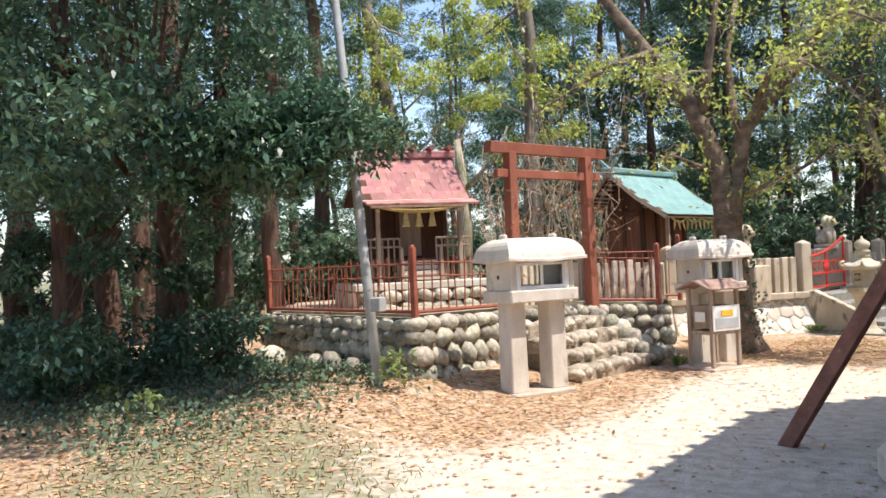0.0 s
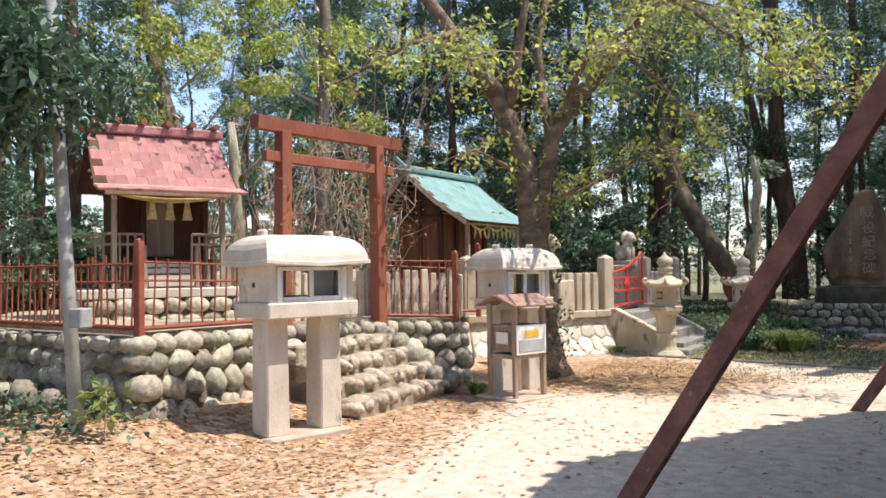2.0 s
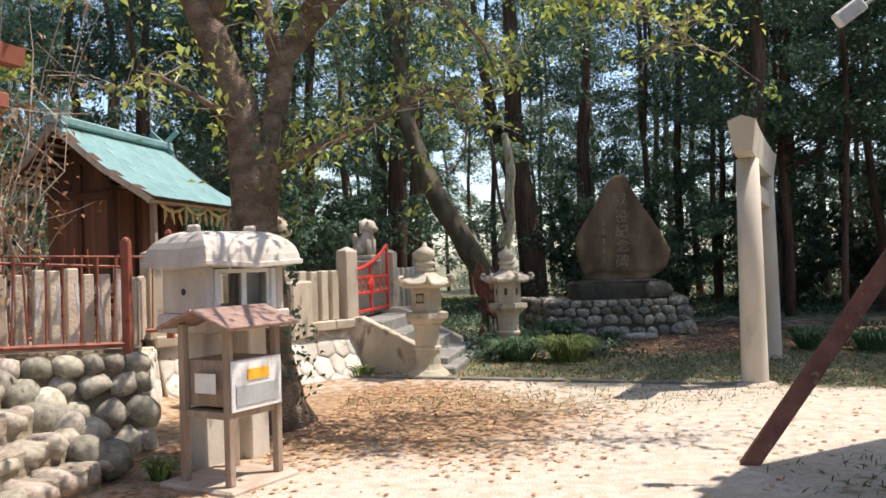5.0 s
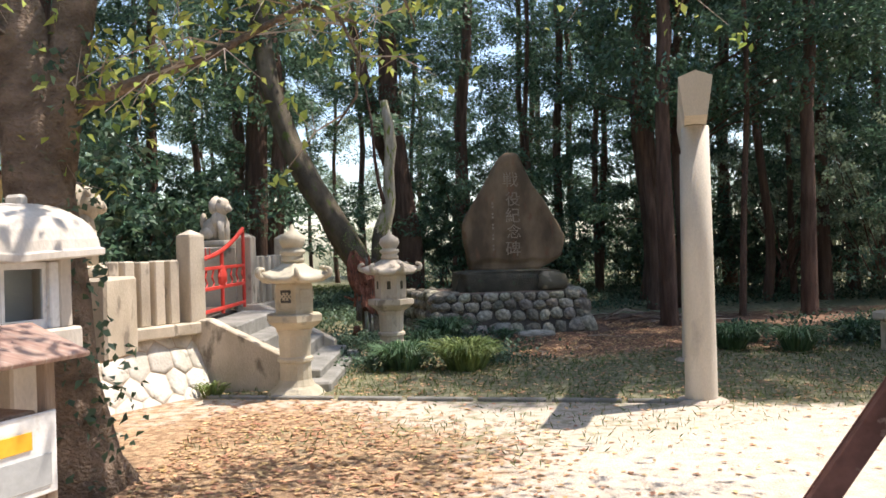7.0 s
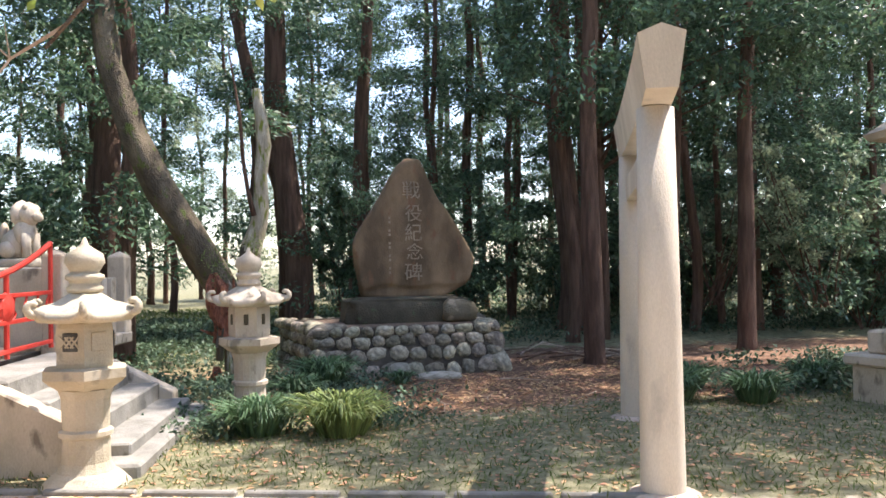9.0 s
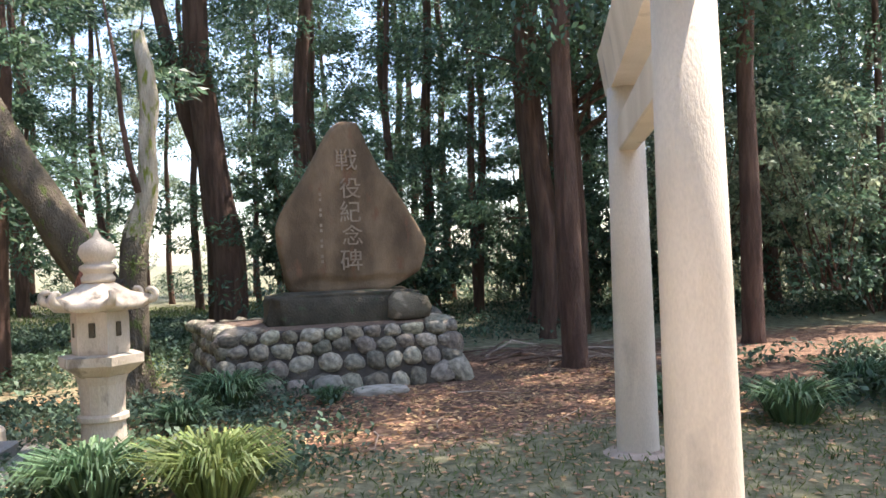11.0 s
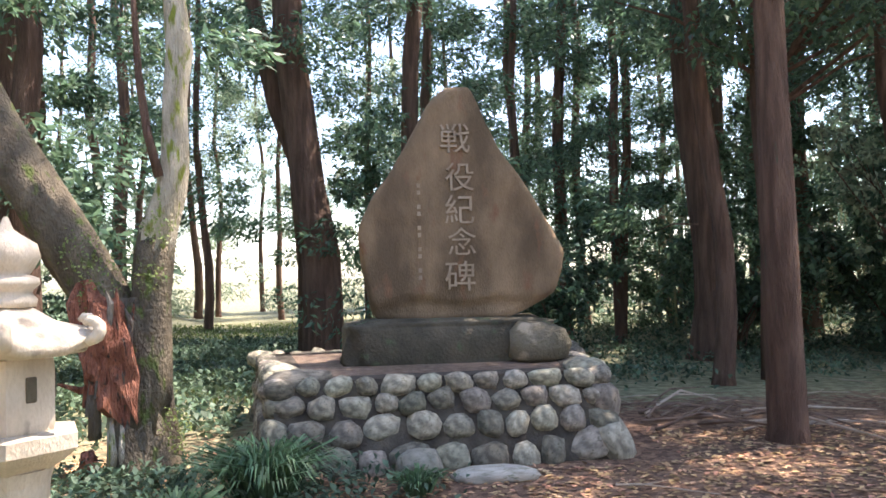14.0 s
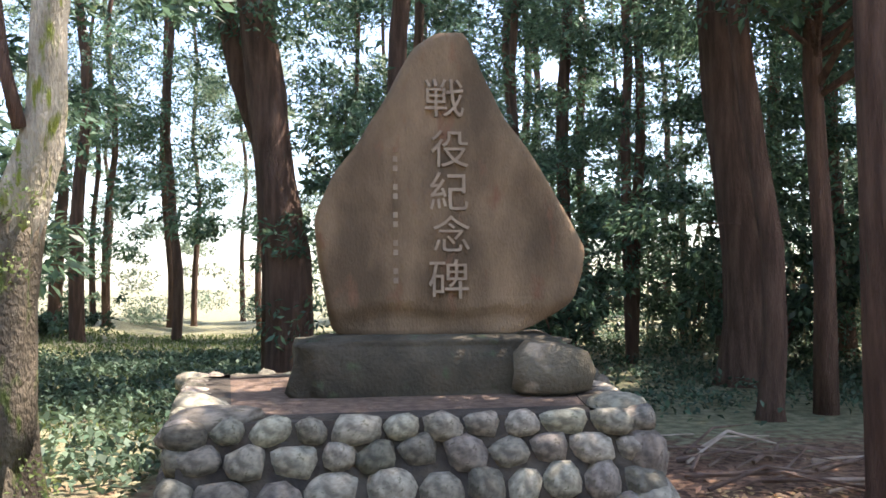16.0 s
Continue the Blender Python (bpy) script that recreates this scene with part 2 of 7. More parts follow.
def ground_mat():
    """Pale trodden earth, leaf litter and moss, mixed by the shares stored on the sheet and broken up by noise."""
    m = bpy.data.materials.new("earth_litter_moss")
    m.use_nodes = True
    nt = m.node_tree
    n, ln = nt.nodes, nt.links.new
    bs = n["Principled BSDF"]
    geo = n.new("ShaderNodeNewGeometry")

    def noise_of(scale, detail=6):
        t = n.new("ShaderNodeTexNoise")
        t.inputs["Scale"].default_value, t.inputs["Detail"].default_value = scale, detail
        ln(geo.outputs["Position"], t.inputs[0])
        return t.outputs[0]

    def ramp(src, a, b, p0=0.35, p1=0.65):
        r = n.new("ShaderNodeValToRGB")
        r.color_ramp.elements[0].position, r.color_ramp.elements[1].position = p0, p1
        r.color_ramp.elements[0].color, r.color_ramp.elements[1].color = (*a, 1), (*b, 1)
        ln(src, r.inputs[0])
        return r.outputs[0]

    def mixc(f, a, b):
        x = n.new("ShaderNodeMix")
        x.data_type = "RGBA"
        ln(f, x.inputs[0]), ln(a, x.inputs[6]), ln(b, x.inputs[7])
        return x.outputs[2]

    def share(attr, nz, spread=0.55):
        at = n.new("ShaderNodeAttribute")
        at.attribute_name = attr
        a1 = n.new("ShaderNodeMath")
        a1.operation = "MULTIPLY_ADD"
        ln(nz, a1.inputs[0])
        a1.inputs[1].default_value, a1.inputs[2].default_value = spread * 2, -spread
        a2 = n.new("ShaderNodeMath")
        a2.operation = "ADD"
        ln(at.outputs["Fac"], a2.inputs[0]), ln(a1.outputs[0], a2.inputs[1])
        mr = n.new("ShaderNodeMapRange")
        mr.inputs["From Min"].default_value, mr.inputs["From Max"].default_value = 0.38, 0.62
        ln(a2.outputs[0], mr.inputs[0])
        return mr.outputs[0]

    f1, f2, f3 = noise_of(1.2), noise_of(9), noise_of(55)
    sand = ramp(f2, (0.50, 0.42, 0.33), (0.64, 0.56, 0.46))
    vor = n.new("ShaderNodeTexVoronoi")
    vor.inputs["Scale"].default_value = 24
    ln(geo.outputs["Position"], vor.inputs[0])
    sep = n.new("ShaderNodeSeparateColor")
    ln(vor.outputs["Color"], sep.inputs[0])
    litter = ramp(sep.outputs[0], (0.22, 0.135, 0.08), (0.50, 0.345, 0.205), 0.0, 1.0)
    # dark forest litter, which also paints the shade under the cedars
    humus_shade = ramp(sep.outputs[0], (0.085, 0.050, 0.036), (0.27, 0.165, 0.105), 0.0, 1.0)
    hat = n.new("ShaderNodeAttribute")
    hat.attribute_name = "humus_shade"
    litter = mixc(hat.outputs["Fac"], litter, humus_shade)
    moss = ramp(f2, (0.13, 0.135, 0.075), (0.28, 0.26, 0.16))
    col = mixc(share("litter", f2), sand, litter)
    col = mixc(share("moss", f2), col, moss)
    hs = n.new("ShaderNodeHueSaturation")
    mr = n.new("ShaderNodeMapRange")
    mr.inputs["To Min"].default_value, mr.inputs["To Max"].default_value = 0.65, 1.35
    ln(f3, mr.inputs[0]), ln(mr.outputs[0], hs.inputs["Value"]), ln(col, hs.inputs["Color"])
    ln(hs.outputs[0], bs.inputs["Base Color"])
    bs.inputs["Roughness"].default_value = 0.95
    bs.inputs["Specular IOR Level"].default_value = 0.15
    ad = n.new("ShaderNodeMath")
    ad.operation = "ADD"
    ln(f3, ad.inputs[0]), ln(f2, ad.inputs[1])
    bp = n.new("ShaderNodeBump")
    bp.inputs["Strength"].default_value, bp.inputs["Distance"].default_value = 0.6, 0.03
    ln(ad.outputs[0], bp.inputs["Height"]), ln(bp.outputs[0], bs.inputs["Normal"])
    return m


GROUND = ground_mat()


# ---------------------------------------------------------------- mesh helpers
def thing(name, m, label, category, group="", kind=""):
    e = new(name)
    e.empty_display_size = 0.1
    e.matrix_world = m
    return tagged(e, label, category, group, kind)


def finish(bm, name, material, smooth=False):
    me = bpy.data.meshes.new(name)
    bm.to_mesh(me)
    bm.free()
    me.materials.append(material)
    if smooth:
        me.polygons.foreach_set("use_smooth", [True] * len(me.polygons))
    return me


def part(name, bm, material, parent, label="", smooth=False):
    ob = new(name, finish(bm, name, material, smooth))
    ob.parent = parent
    return tagged(ob, label)


def solid(name, bm, material, label="", category="", group="", kind="", smooth=False):
    return tagged(new(name, finish(bm, name, material, smooth)), label, category, group, kind)


def box(x0, x1, y0, y1, z0, z1, bev=0.008, bm=None, m=None, top=1.0):
    """A bevelled box; top below 1 narrows its upper face."""
    b = bmesh.new()
    bmesh.ops.create_cube(b, size=1)
    for v in b.verts:
        k = top if v.co.z > 0 else 1
        v.co = ((x0 + x1) / 2 + v.co.x * k * (x1 - x0), (y0 + y1) / 2 + v.co.y * k * (y1 - y0), (z0 + z1) / 2 + v.co.z * (z1 - z0))
    if bev:
        bmesh.ops.bevel(b, geom=b.edges[:], offset=bev, segments=1, affect="EDGES")
    if m is not None:
        bmesh.ops.transform(b, matrix=m, verts=b.verts)
    return join(bm, b)


def join(bm, b):
    if bm is None:
        return b
    tmp = bpy.data.meshes.new("tmp")
    b.to_mesh(tmp)
    b.free()
    bm.from_mesh(tmp)
    bpy.data.meshes.remove(tmp)
    return bm


def tube(pts, radii, seg=8, bm=None, wob=0.0, cap=True, flare=0.0):
    """A tapered tube through pts."""
    bm = bm or bmesh.new()
    pts = [Vector(p) for p in pts]
    rings = []
    for i, p in enumerate(pts):
        d = (pts[min(i + 1, len(pts) - 1)] - pts[max(i - 1, 0)]).normalized()
        u = d.cross(Vector((0.3, 1, 0.1))).normalized()
        w = d.cross(u)
        ring = []
        for k in range(seg):
            a = 2 * math.pi * k / seg
            q = u * math.cos(a) + w * math.sin(a)
            r = radii[i]
            if wob:
                r *= 1 + wob * noise.noise(p * 1.3 + q * 1.6)
            if flare and i < 2:
                r *= 1 + flare * (1 - i) * max(0, math.cos(a * 3 + 1)) ** 2
            ring.append(bm.verts.new(p + q * r))
        rings.append(ring)
    for a, b in zip(rings, rings[1:]):
        for k in range(seg):
            bm.faces.new((a[k], a[(k + 1) % seg], b[(k + 1) % seg], b[k]))
    if cap:
        bm.faces.new(rings[0][::-1]), bm.faces.new(rings[-1])
    return bm


def lathe(profile, seg=6, bm=None, turn=0.0, square=0.0):
    """A turned or n-sided solid from (radius, height) pairs."""
    bm = bm or bmesh.new()
    rings = []
    for r, z in profile:
        rings.append([bm.verts.new((r * math.cos(2 * math.pi * k / seg + turn), r * math.sin(2 * math.pi * k / seg + turn), z)) for k in range(seg)])
    for a, b in zip(rings, rings[1:]):
        for k in range(seg):
            bm.faces.new((a[k], a[(k + 1) % seg], b[(k + 1) % seg], b[k]))
    bm.faces.new(rings[0][::-1]), bm.faces.new(rings[-1])
    return bm


def slab(poly, z0, z1, bm=None):
    """A straight prism over a plan polygon; z1 may be one height a corner."""
    bm = bm or bmesh.new()
    zs = z1 if hasattr(z1, "__len__") else [z1] * len(poly)
    lo = [bm.verts.new((x, y, z0)) for x, y in poly]
    hi = [bm.verts.new((x, y, z)) for (x, y), z in zip(poly, zs)]
    bm.faces.new(lo[::-1]), bm.faces.new(hi)
    for i in range(len(poly)):
        j = (i + 1) % len(poly)
        bm.faces.new((lo[i], lo[j], hi[j], hi[i]))
    bmesh.ops.recalc_face_normals(bm, faces=bm.faces)
    return bm


def boulder(seed, flat=1.0, rough=0.28):
    bm = bmesh.new()
    bmesh.ops.create_icosphere(bm, subdivisions=2, radius=1)
    for v in bm.verts:
        c = v.co.copy()
        k = 1 + rough * noise.noise(c * 1.1 + Vector((seed * 3.1, 0, 0))) + 0.35 * rough * noise.noise(c * 3 + Vector((0, seed * 1.7, 0)))
        v.co = Vector([math.copysign(abs(x) ** 0.8, x) for x in c]) * k
    return finish(bm, "stone", STONE, True)


PLINTHSTONE = mat("plinth_cobble", (0.15, 0.132, 0.10), (0.38, 0.335, 0.25), 2.5, vary=0.5, c3=(0.13, 0.12, 0.075), spots=0.03, bump=0.45)
STONES = [boulder(i) for i in range(10)]
PLINTH_STONES = [boulder(i + 40, rough=0.30) for i in range(10)]
STEP_STONES = [boulder(i + 70, rough=0.36) for i in range(10)]
STEPSTONE = mat("step_cobble", (0.33, 0.28, 0.215), (0.54, 0.475, 0.38), 2.6, vary=0.3, c3=(0.24, 0.21, 0.15), spots=0.02, bump=0.45)
for me in STEP_STONES:
    me.materials[0] = STEPSTONE
for me in PLINTH_STONES:
    me.materials[0] = PLINTHSTONE


def stone_at(parent, p, rx, ry, rz, turn, mesh=None, name="stone", tilt=0.0):
    ob = new(name, mesh or STONES[int(rng.integers(len(STONES)))])
    ob.parent = parent
    ob.matrix_world = Matrix.LocRotScale(p, Euler((tilt, float(rng.normal(0, 0.22)), turn)), (rx, ry, rz))
    return ob


def leaves(name, P, size, material, aspect=0.5, droop=0.0, up=0.3, fold=0.18, D=None):
    """Many small folded leaves, as one mesh; P: their feet."""
    n = len(P)
    if D is None:
        D = rng.normal(size=(n, 3))
    D = D + np.array([0, 0, -droop])
    D /= np.linalg.norm(D, axis=1)[:, None]
    U = rng.normal(size=(n, 3)) * (1 - up) + np.array([0, 0, up * 2])
    S = np.cross(D, U)
    S /= np.linalg.norm(S, axis=1)[:, None] + 1e-9
    N = np.cross(S, D)
    L = (size * rng.uniform(0.6, 1.3, n))[:, None]
    V = np.stack([P, P + D * L * 0.45 + S * L * aspect * 0.5 + N * L * fold, P + D * L, P + D * L * 0.45 - S * L * aspect * 0.5 + N * L * fold], 1).reshape(-1, 3)
    me = bpy.data.meshes.new(name)
    me.vertices.add(4 * n), me.loops.add(4 * n), me.polygons.add(n)
    me.vertices.foreach_set("co", V.ravel())
    me.loops.foreach_set("vertex_index", np.arange(4 * n))
    me.polygons.foreach_set("loop_start", np.arange(n) * 4)
    me.update()
    me.materials.append(material)
    return me


def clump_points(n, centres, radii, squash=0.6):
    """Points in the outer shells of many clumps."""
    k = rng.integers(len(centres), size=n)
    d = rng.normal(size=(n, 3))
    d /= np.linalg.norm(d, axis=1)[:, None]
    r = rng.uniform(0.25, 1.0, n) ** 0.5
    q = d * (r * np.asarray(radii)[k])[:, None]
    q[:, 2] *= squash
    return np.asarray(centres)[k] + q


# ---------------------------------------------------------------- ground
def smooth(a, b, x):
    t = min(1, max(0, (x - a) / (b - a)))
    return t * t * (3 - 2 * t)


def ground_z(x, y):
    """Level yard, a low bank under the trees by the terrace."""
    bank = smooth(-4.3, -5.9, x) * smooth(3.0, 6.6, y) * 0.24 * (1 - 0.6 * smooth(9, 14, y) * smooth(-8, -3, x))
    return bank + 0.03 * noise.noise(Vector((x * 0.35, y * 0.35, 0))) * smooth(0, 2, abs(y - 9) - 5) - 0.02


def kerb_y(x):
    return 14.42 - 0.32 * x


def ground_shares(x, y):
    """Share of leaf litter and of moss at a place in the yard."""
    wig = 0.5 * noise.noise(Vector((x * 0.6, y * 0.6, 3)))
    beyond = smooth(-0.3, 0.3, y - kerb_y(x))
    near_wall = smooth(-2.4, -3.9, x + wig) * smooth(4, 6, y)
    under_tree = smooth(3.3, 0.6, math.hypot(x + 2.8, (y - 13.0) * 0.9) + 1.6 * wig)
    left = smooth(-2.6, -4.6, x + wig + 0.25 * (y - 3)) * smooth(8, 5, y)
    litter = max(near_wall * 0.62, under_tree * 0.85, left * 0.62, 0.12)
    if beyond > 0:
        litter = litter * (1 - beyond) + beyond * (0.45 + 0.4 * smooth(16.5, 18.5, y + wig) * smooth(-2.5, -0.5, x))
    moss = max(0.30 * left, 0.42 * smooth(2.2, 0.6, abs(y - 13.6) + abs(x + 1) * 0.4))
    moss = moss * (1 - beyond) + beyond * (0.62 * smooth(18.2, 16.8, y + wig) + 0.2)
    moss = max(moss, 0.64 * smooth(2.3, 0.7, math.hypot(x + 5.0, y - 4.1) + 1.2 * wig))
    yard = smooth(-0.8, 0.6, x + 0.2 * (y - 9)) * smooth(12.5, 10, y)
    moss = max(moss, 0.45 * yard)
    back = smooth(18.6, 19.6, y + wig) * smooth(-0.4, -1.0, x)
    litter, moss = max(litter, 0.85 * back), max(moss, 0.55 * back)
    far = max(smooth(24, 29, math.hypot(x, y)), smooth(21, 24, y))
    litter, moss = litter * (1 - far) + 0.9 * far, moss * (1 - far) + far * 0.95
    return litter, moss


def make_ground():
    xs = sorted(set([-400, -200, -90, -60, -45, -35, -28, -22] + [round(-18 + 0.25 * i, 2) for i in range(121)] + [14, 17, 22, 30, 45, 60, 90, 200, 400]))
    ys = sorted(set([-400, -200, -90, -60, -30, -15, -8, -4] + [round(-2 + 0.25 * i, 2) for i in range(129)] + [32, 35, 40, 50, 60, 90, 200, 400]))
    bm = bmesh.new()
    grid = [[bm.verts.new((x, y, ground_z(x, y))) for x in xs] for y in ys]
    for r0, r1 in zip(grid, grid[1:]):
        for i in range(len(xs) - 1):
            bm.faces.new((r0[i], r0[i + 1], r1[i + 1], r1[i]))
    ob = solid("ground", bm, GROUND, "trodden pale earth with fallen leaves and moss", "ground", kind="structure", smooth=True)
    s = [ground_shares(v.co.x, v.co.y) for v in ob.data.vertices]
    # third share: forest litter, begun early to darken the shaded ground before the plinth
    s = [(a, b, smooth(15.6, 18.2, v.co.y) * smooth(-3, -0.5, v.co.x)) for (a, b), v in zip(s, ob.data.vertices)]
    for k, name in enumerate(("litter", "moss", "humus_shade")):
        at = ob.data.attributes.new(name, "FLOAT", "POINT")
        at.data.foreach_set("value", [v[k] for v in s])


make_ground()

# low kerb between the yard and the mossy strip
kb = None
for i in range(7):
    x = -3.1 + 0.62 * i
    kb = box(-0.3, 0.3, -0.03, 0.03, -0.1, 0.012, 0.01, kb, pose(x, kerb_y(x), 0, 0, 0, -17.7 + rng.normal(0, 0.6)))
solid("kerb", kb, SLABGREY, "low weathered stone kerb along the yard", "kerb", kind="structure")

# ---------------------------------------------------------------- terrace
CORNER, TOR_L, TOR_R, END = Vector((-5.73, 7.39)), Vector((-5.67, 9.43)), Vector((-5.27, 10.87)), Vector((-4.55, 11.7))
LEFT = Vector((-8.9, 8.15))
SANC0, SANC_MID, SANC1, SANC2, SANC3 = Vector((-5.30, 13.93)), Vector((-4.44, 14.94)), Vector((-3.58, 15.95)), Vector((-3.28, 18.2)), Vector((-2.92, 19.7))
poly = [CORNER, TOR_L, TOR_R, END, Vector((-5.46, 14.0)), Vector((-3.74, 16.02)), Vector((-3.45, 18.2)), Vector((-3.1, 19.7)), Vector((-9, 21)), Vector((-13, 19)), Vector((-11, 10.5)), LEFT]
tops = [0.86, 0.82, 0.78, 0.73, 0.62, 0.62, 0.62, 0.62, 0.66, 0.7, 0.84, 0.86]
terrace = thing("wall_terrace", Matrix(), "retaining wall of rounded river stones set in dark mortar", "wall", kind="structure")
part("fill", slab([tuple(p) for p in poly], -0.3, tops), MORTAR, terrace)
bm = slab([tuple(p + (Vector((-6.5, 13)) - p) * 0.03) for p in poly], 0.3, [z + 0.03 for z in tops])
solid("terrace_ground", bm, mat("gravel_litter", (0.30, 0.24, 0.17), (0.46, 0.39, 0.29), 8, c3=(0.22, 0.14, 0.08), bump=0.7), "packed earth with dry leaves on the terrace", "ground", kind="structure")


def leaning_core(a, b, z0, z1, lean, th=0.25):
    """A straight wall core whose outer face leans back by lean a metre."""
    a, b = Vector(a), Vector(b)
    d = (b - a).normalized()
    nrm = Vector((d.y, -d.x))
    bm = bmesh.new()
    vs = []
    for p in (a, b):
        for o, z in ((lean * (z1 - z0), z0), (0, z1), (-th, z1), (-th, z0)):
            q = p + nrm * o
            vs.append(bm.verts.new((q.x, q.y, z)))
    for k in range(4):
        bm.faces.new((vs[k], vs[(k + 1) % 4], vs[4 + (k + 1) % 4], vs[4 + k]))
    bm.faces.new(vs[:4][::-1]), bm.faces.new(vs[4:])
    bmesh.ops.recalc_face_normals(bm, faces=bm.faces)
    return bm


def cobble_wall(parent, a, b, za, zb, z0a, z0b, course=0.2, size=0.265, lean=0.12, mesh_set=STONES, out=0.0, deep=0.13, bed=MORTAR, slant=0.38):
    """River stones set on the slant in recessed mortar over the face from a to b, larger ones at the foot."""
    a, b = Vector(a), Vector(b)
    run = (b - a).length
    d = (b - a).normalized()
    nrm = Vector((d.y, -d.x))
    turn = math.atan2(d.y, d.x)
    part("mortar_bed", leaning_core(a + nrm * out, b + nrm * out, min(z0a, z0b) - 0.12, min(za, zb) - 0.02, lean), bed, parent)
    rows = max(2, round(((za - z0a) + (zb - z0b)) / 2 / course))
    hs = [1.22 - 0.42 * r / (rows - 1) for r in range(rows)]
    foot = 0.0
    for r in range(rows):
        rel, mid = hs[r] / sum(hs), (foot + hs[r] / 2) / sum(hs)
        foot += hs[r]
        s = -size * (0.5 if r % 2 else 0.0)
        way = 1 if r % 2 else -1
        while s < run + 0.02:
            big = rng.uniform() < 0.14
            w = size * rng.uniform(0.72, 1.18) * (1.2 if big else 1.0) * (0.9 + 0.3 * (hs[r] - 0.8))
            t = min(1, max(0, (s + w / 2) / run))
            zt, zl = za + (zb - za) * t, z0a + (z0b - z0a) * t
            h = (zt - zl) * rel
            top = r == rows - 1
            z = zl + (zt - zl) * mid + (-0.01 if top else rng.normal(0, 0.016))
            p = a + d * min(run, max(0, s + w / 2)) + nrm * (lean * (zt - z) - deep * 0.42 + out + rng.normal(0, 0.012))
            ob = new("stone", mesh_set[int(rng.integers(len(mesh_set)))])
            ob.parent = parent
            roll = rng.normal(0, 0.10) if top else way * slant * rng.uniform(0.2, 1.5) + rng.normal(0, 0.15)
            ob.matrix_world = Matrix.LocRotScale((p.x, p.y, z), Euler((-lean * 0.8, roll, turn)), (w * 0.505, deep, h * rng.uniform(0.50, 0.60) * (1.12 if big else 1.0)))
            s += w * rng.uniform(0.96, 1.05)


cobble_wall(terrace, CORNER, TOR_L, 0.88, 0.83, 0.10, -0.05, out=0.04)
cobble_wall(terrace, TOR_L, TOR_R, 0.83, 0.79, -0.02, -0.02, out=0.04)
cobble_wall(terrace, TOR_R, END, 0.79, 0.74, -0.02, -0.04, course=0.18, size=0.23, out=0.03)
cobble_wall(terrace, LEFT, CORNER, 0.86, 0.86, 0.22, 0.12, course=0.18, size=0.23, out=0.04)

# stepped boulders in front of the red torii
steps = thing("stone_steps", Matrix(), "rough steps of flat weathered boulders before the torii", "steps", kind="structure")
s_dir = Vector((0.12, 0.993))
s_out = Vector((0.993, -0.12))
s0 = Vector((-5.45, 8.95))
bmf = None
for k in range(4):
    dep, zt = 0.98 - 0.23 * k, 0.17 + 0.165 * k
    bmf = box(0.0, dep - 0.06, 0.05, 1.75, -0.2, zt - 0.012, 0.02, bmf, pose(s0.x, s0.y, 0, 0, 0, -6.9))
part("step_fill", bmf, mat("earthy_mortar", (0.26, 0.22, 0.16), (0.40, 0.34, 0.26), 7, c3=(0.18, 0.13, 0.08), bump=0.8), steps)
for k in range(4):
    dep, zt = 0.98 - 0.23 * k, 0.17 + 0.165 * k
    s = 0.0
    while s < 1.8:
        w = rng.uniform(0.15, 0.32)
        p = s0 + s_dir * (s + w / 2) + s_out * (dep - 0.15 + rng.normal(0, 0.015))
        stone_at(steps, (p.x, p.y, zt - 0.075 + rng.normal(0, 0.008)), w * 0.50, rng.uniform(0.11, 0.17), rng.uniform(0.072, 0.088), math.atan2(s_dir.y, s_dir.x), STEP_STONES[int(rng.integers(10))], tilt=rng.normal(0, 0.12))
        s += w * 0.97
for k in range(8):
    p = s0 + s_dir * (1.85 + 0.1 * (k % 3)) + s_out * (0.1 + 0.11 * k)
    stone_at(steps, (p.x, p.y, 0.6 - 0.07 * k), 0.14, 0.14, 0.12, rng.uniform(0, 3))


# ---------------------------------------------------------------- red iron fences
def along(a, b, t):
    return a + (b - a) * t


def iron_fence(a, b, za, zb, n, h=0.62, ends=(True, True), lean=0.0):
    a, b = Vector(a), Vector(b)
    f = thing("iron_fence", pose(a.x, a.y, za), "rust-red iron bar fence on the stone terrace", "fence", "terrace fences")
    L = (b - a).length
    d = Vector(((b - a).x, (b - a).y, zb - za))
    dd = d.normalized()
    for name, z in (("bottom_rail", 0.05), ("middle_rail", h * 0.72), ("top_rail", h * 0.97)):
        if name == "middle_rail" and n < 12:
            continue
        r = 0.022 if name == "bottom_rail" else 0.011
        part(name, tube([Vector((0, 0, z)), d + Vector((0, 0, z))], [r, r], 6), RUSTRED, f)
    bar = finish(tube([(0, 0, 0.03), (0, 0, h * 1.06)], [0.0085, 0.0085], 6), "bar", RUSTRED)
    for i in range(1, n):
        ob = new("bar", bar)
        ob.parent = f
        q = d * (i / n)
        ob.matrix_local = Matrix.LocRotScale(q, Euler((rng.normal(0, 0.02), rng.normal(0, 0.025), 0)), (1, 1, rng.uniform(0.92, 1.06)))
    for k, q in ((0, Vector()), (1, d)):
        if ends[k]:
            hh = h * 1.28
            pb = box(-0.033, 0.033, -0.033, 0.033, -0.04, hh, 0.006)
            pb = box(-0.036, 0.036, -0.036, 0.036, hh, hh + 0.03, 0.012, pb, top=0.3)
            for v in pb.verts:
                v.co += q
            part("post", pb, RUSTRED, f)
    return f


iron_fence(LEFT, CORNER, 0.88, 0.88, 30, 0.60, (True, True))
iron_fence(CORNER, TOR_L, 0.88, 0.84, 13, 0.62, (False, False))
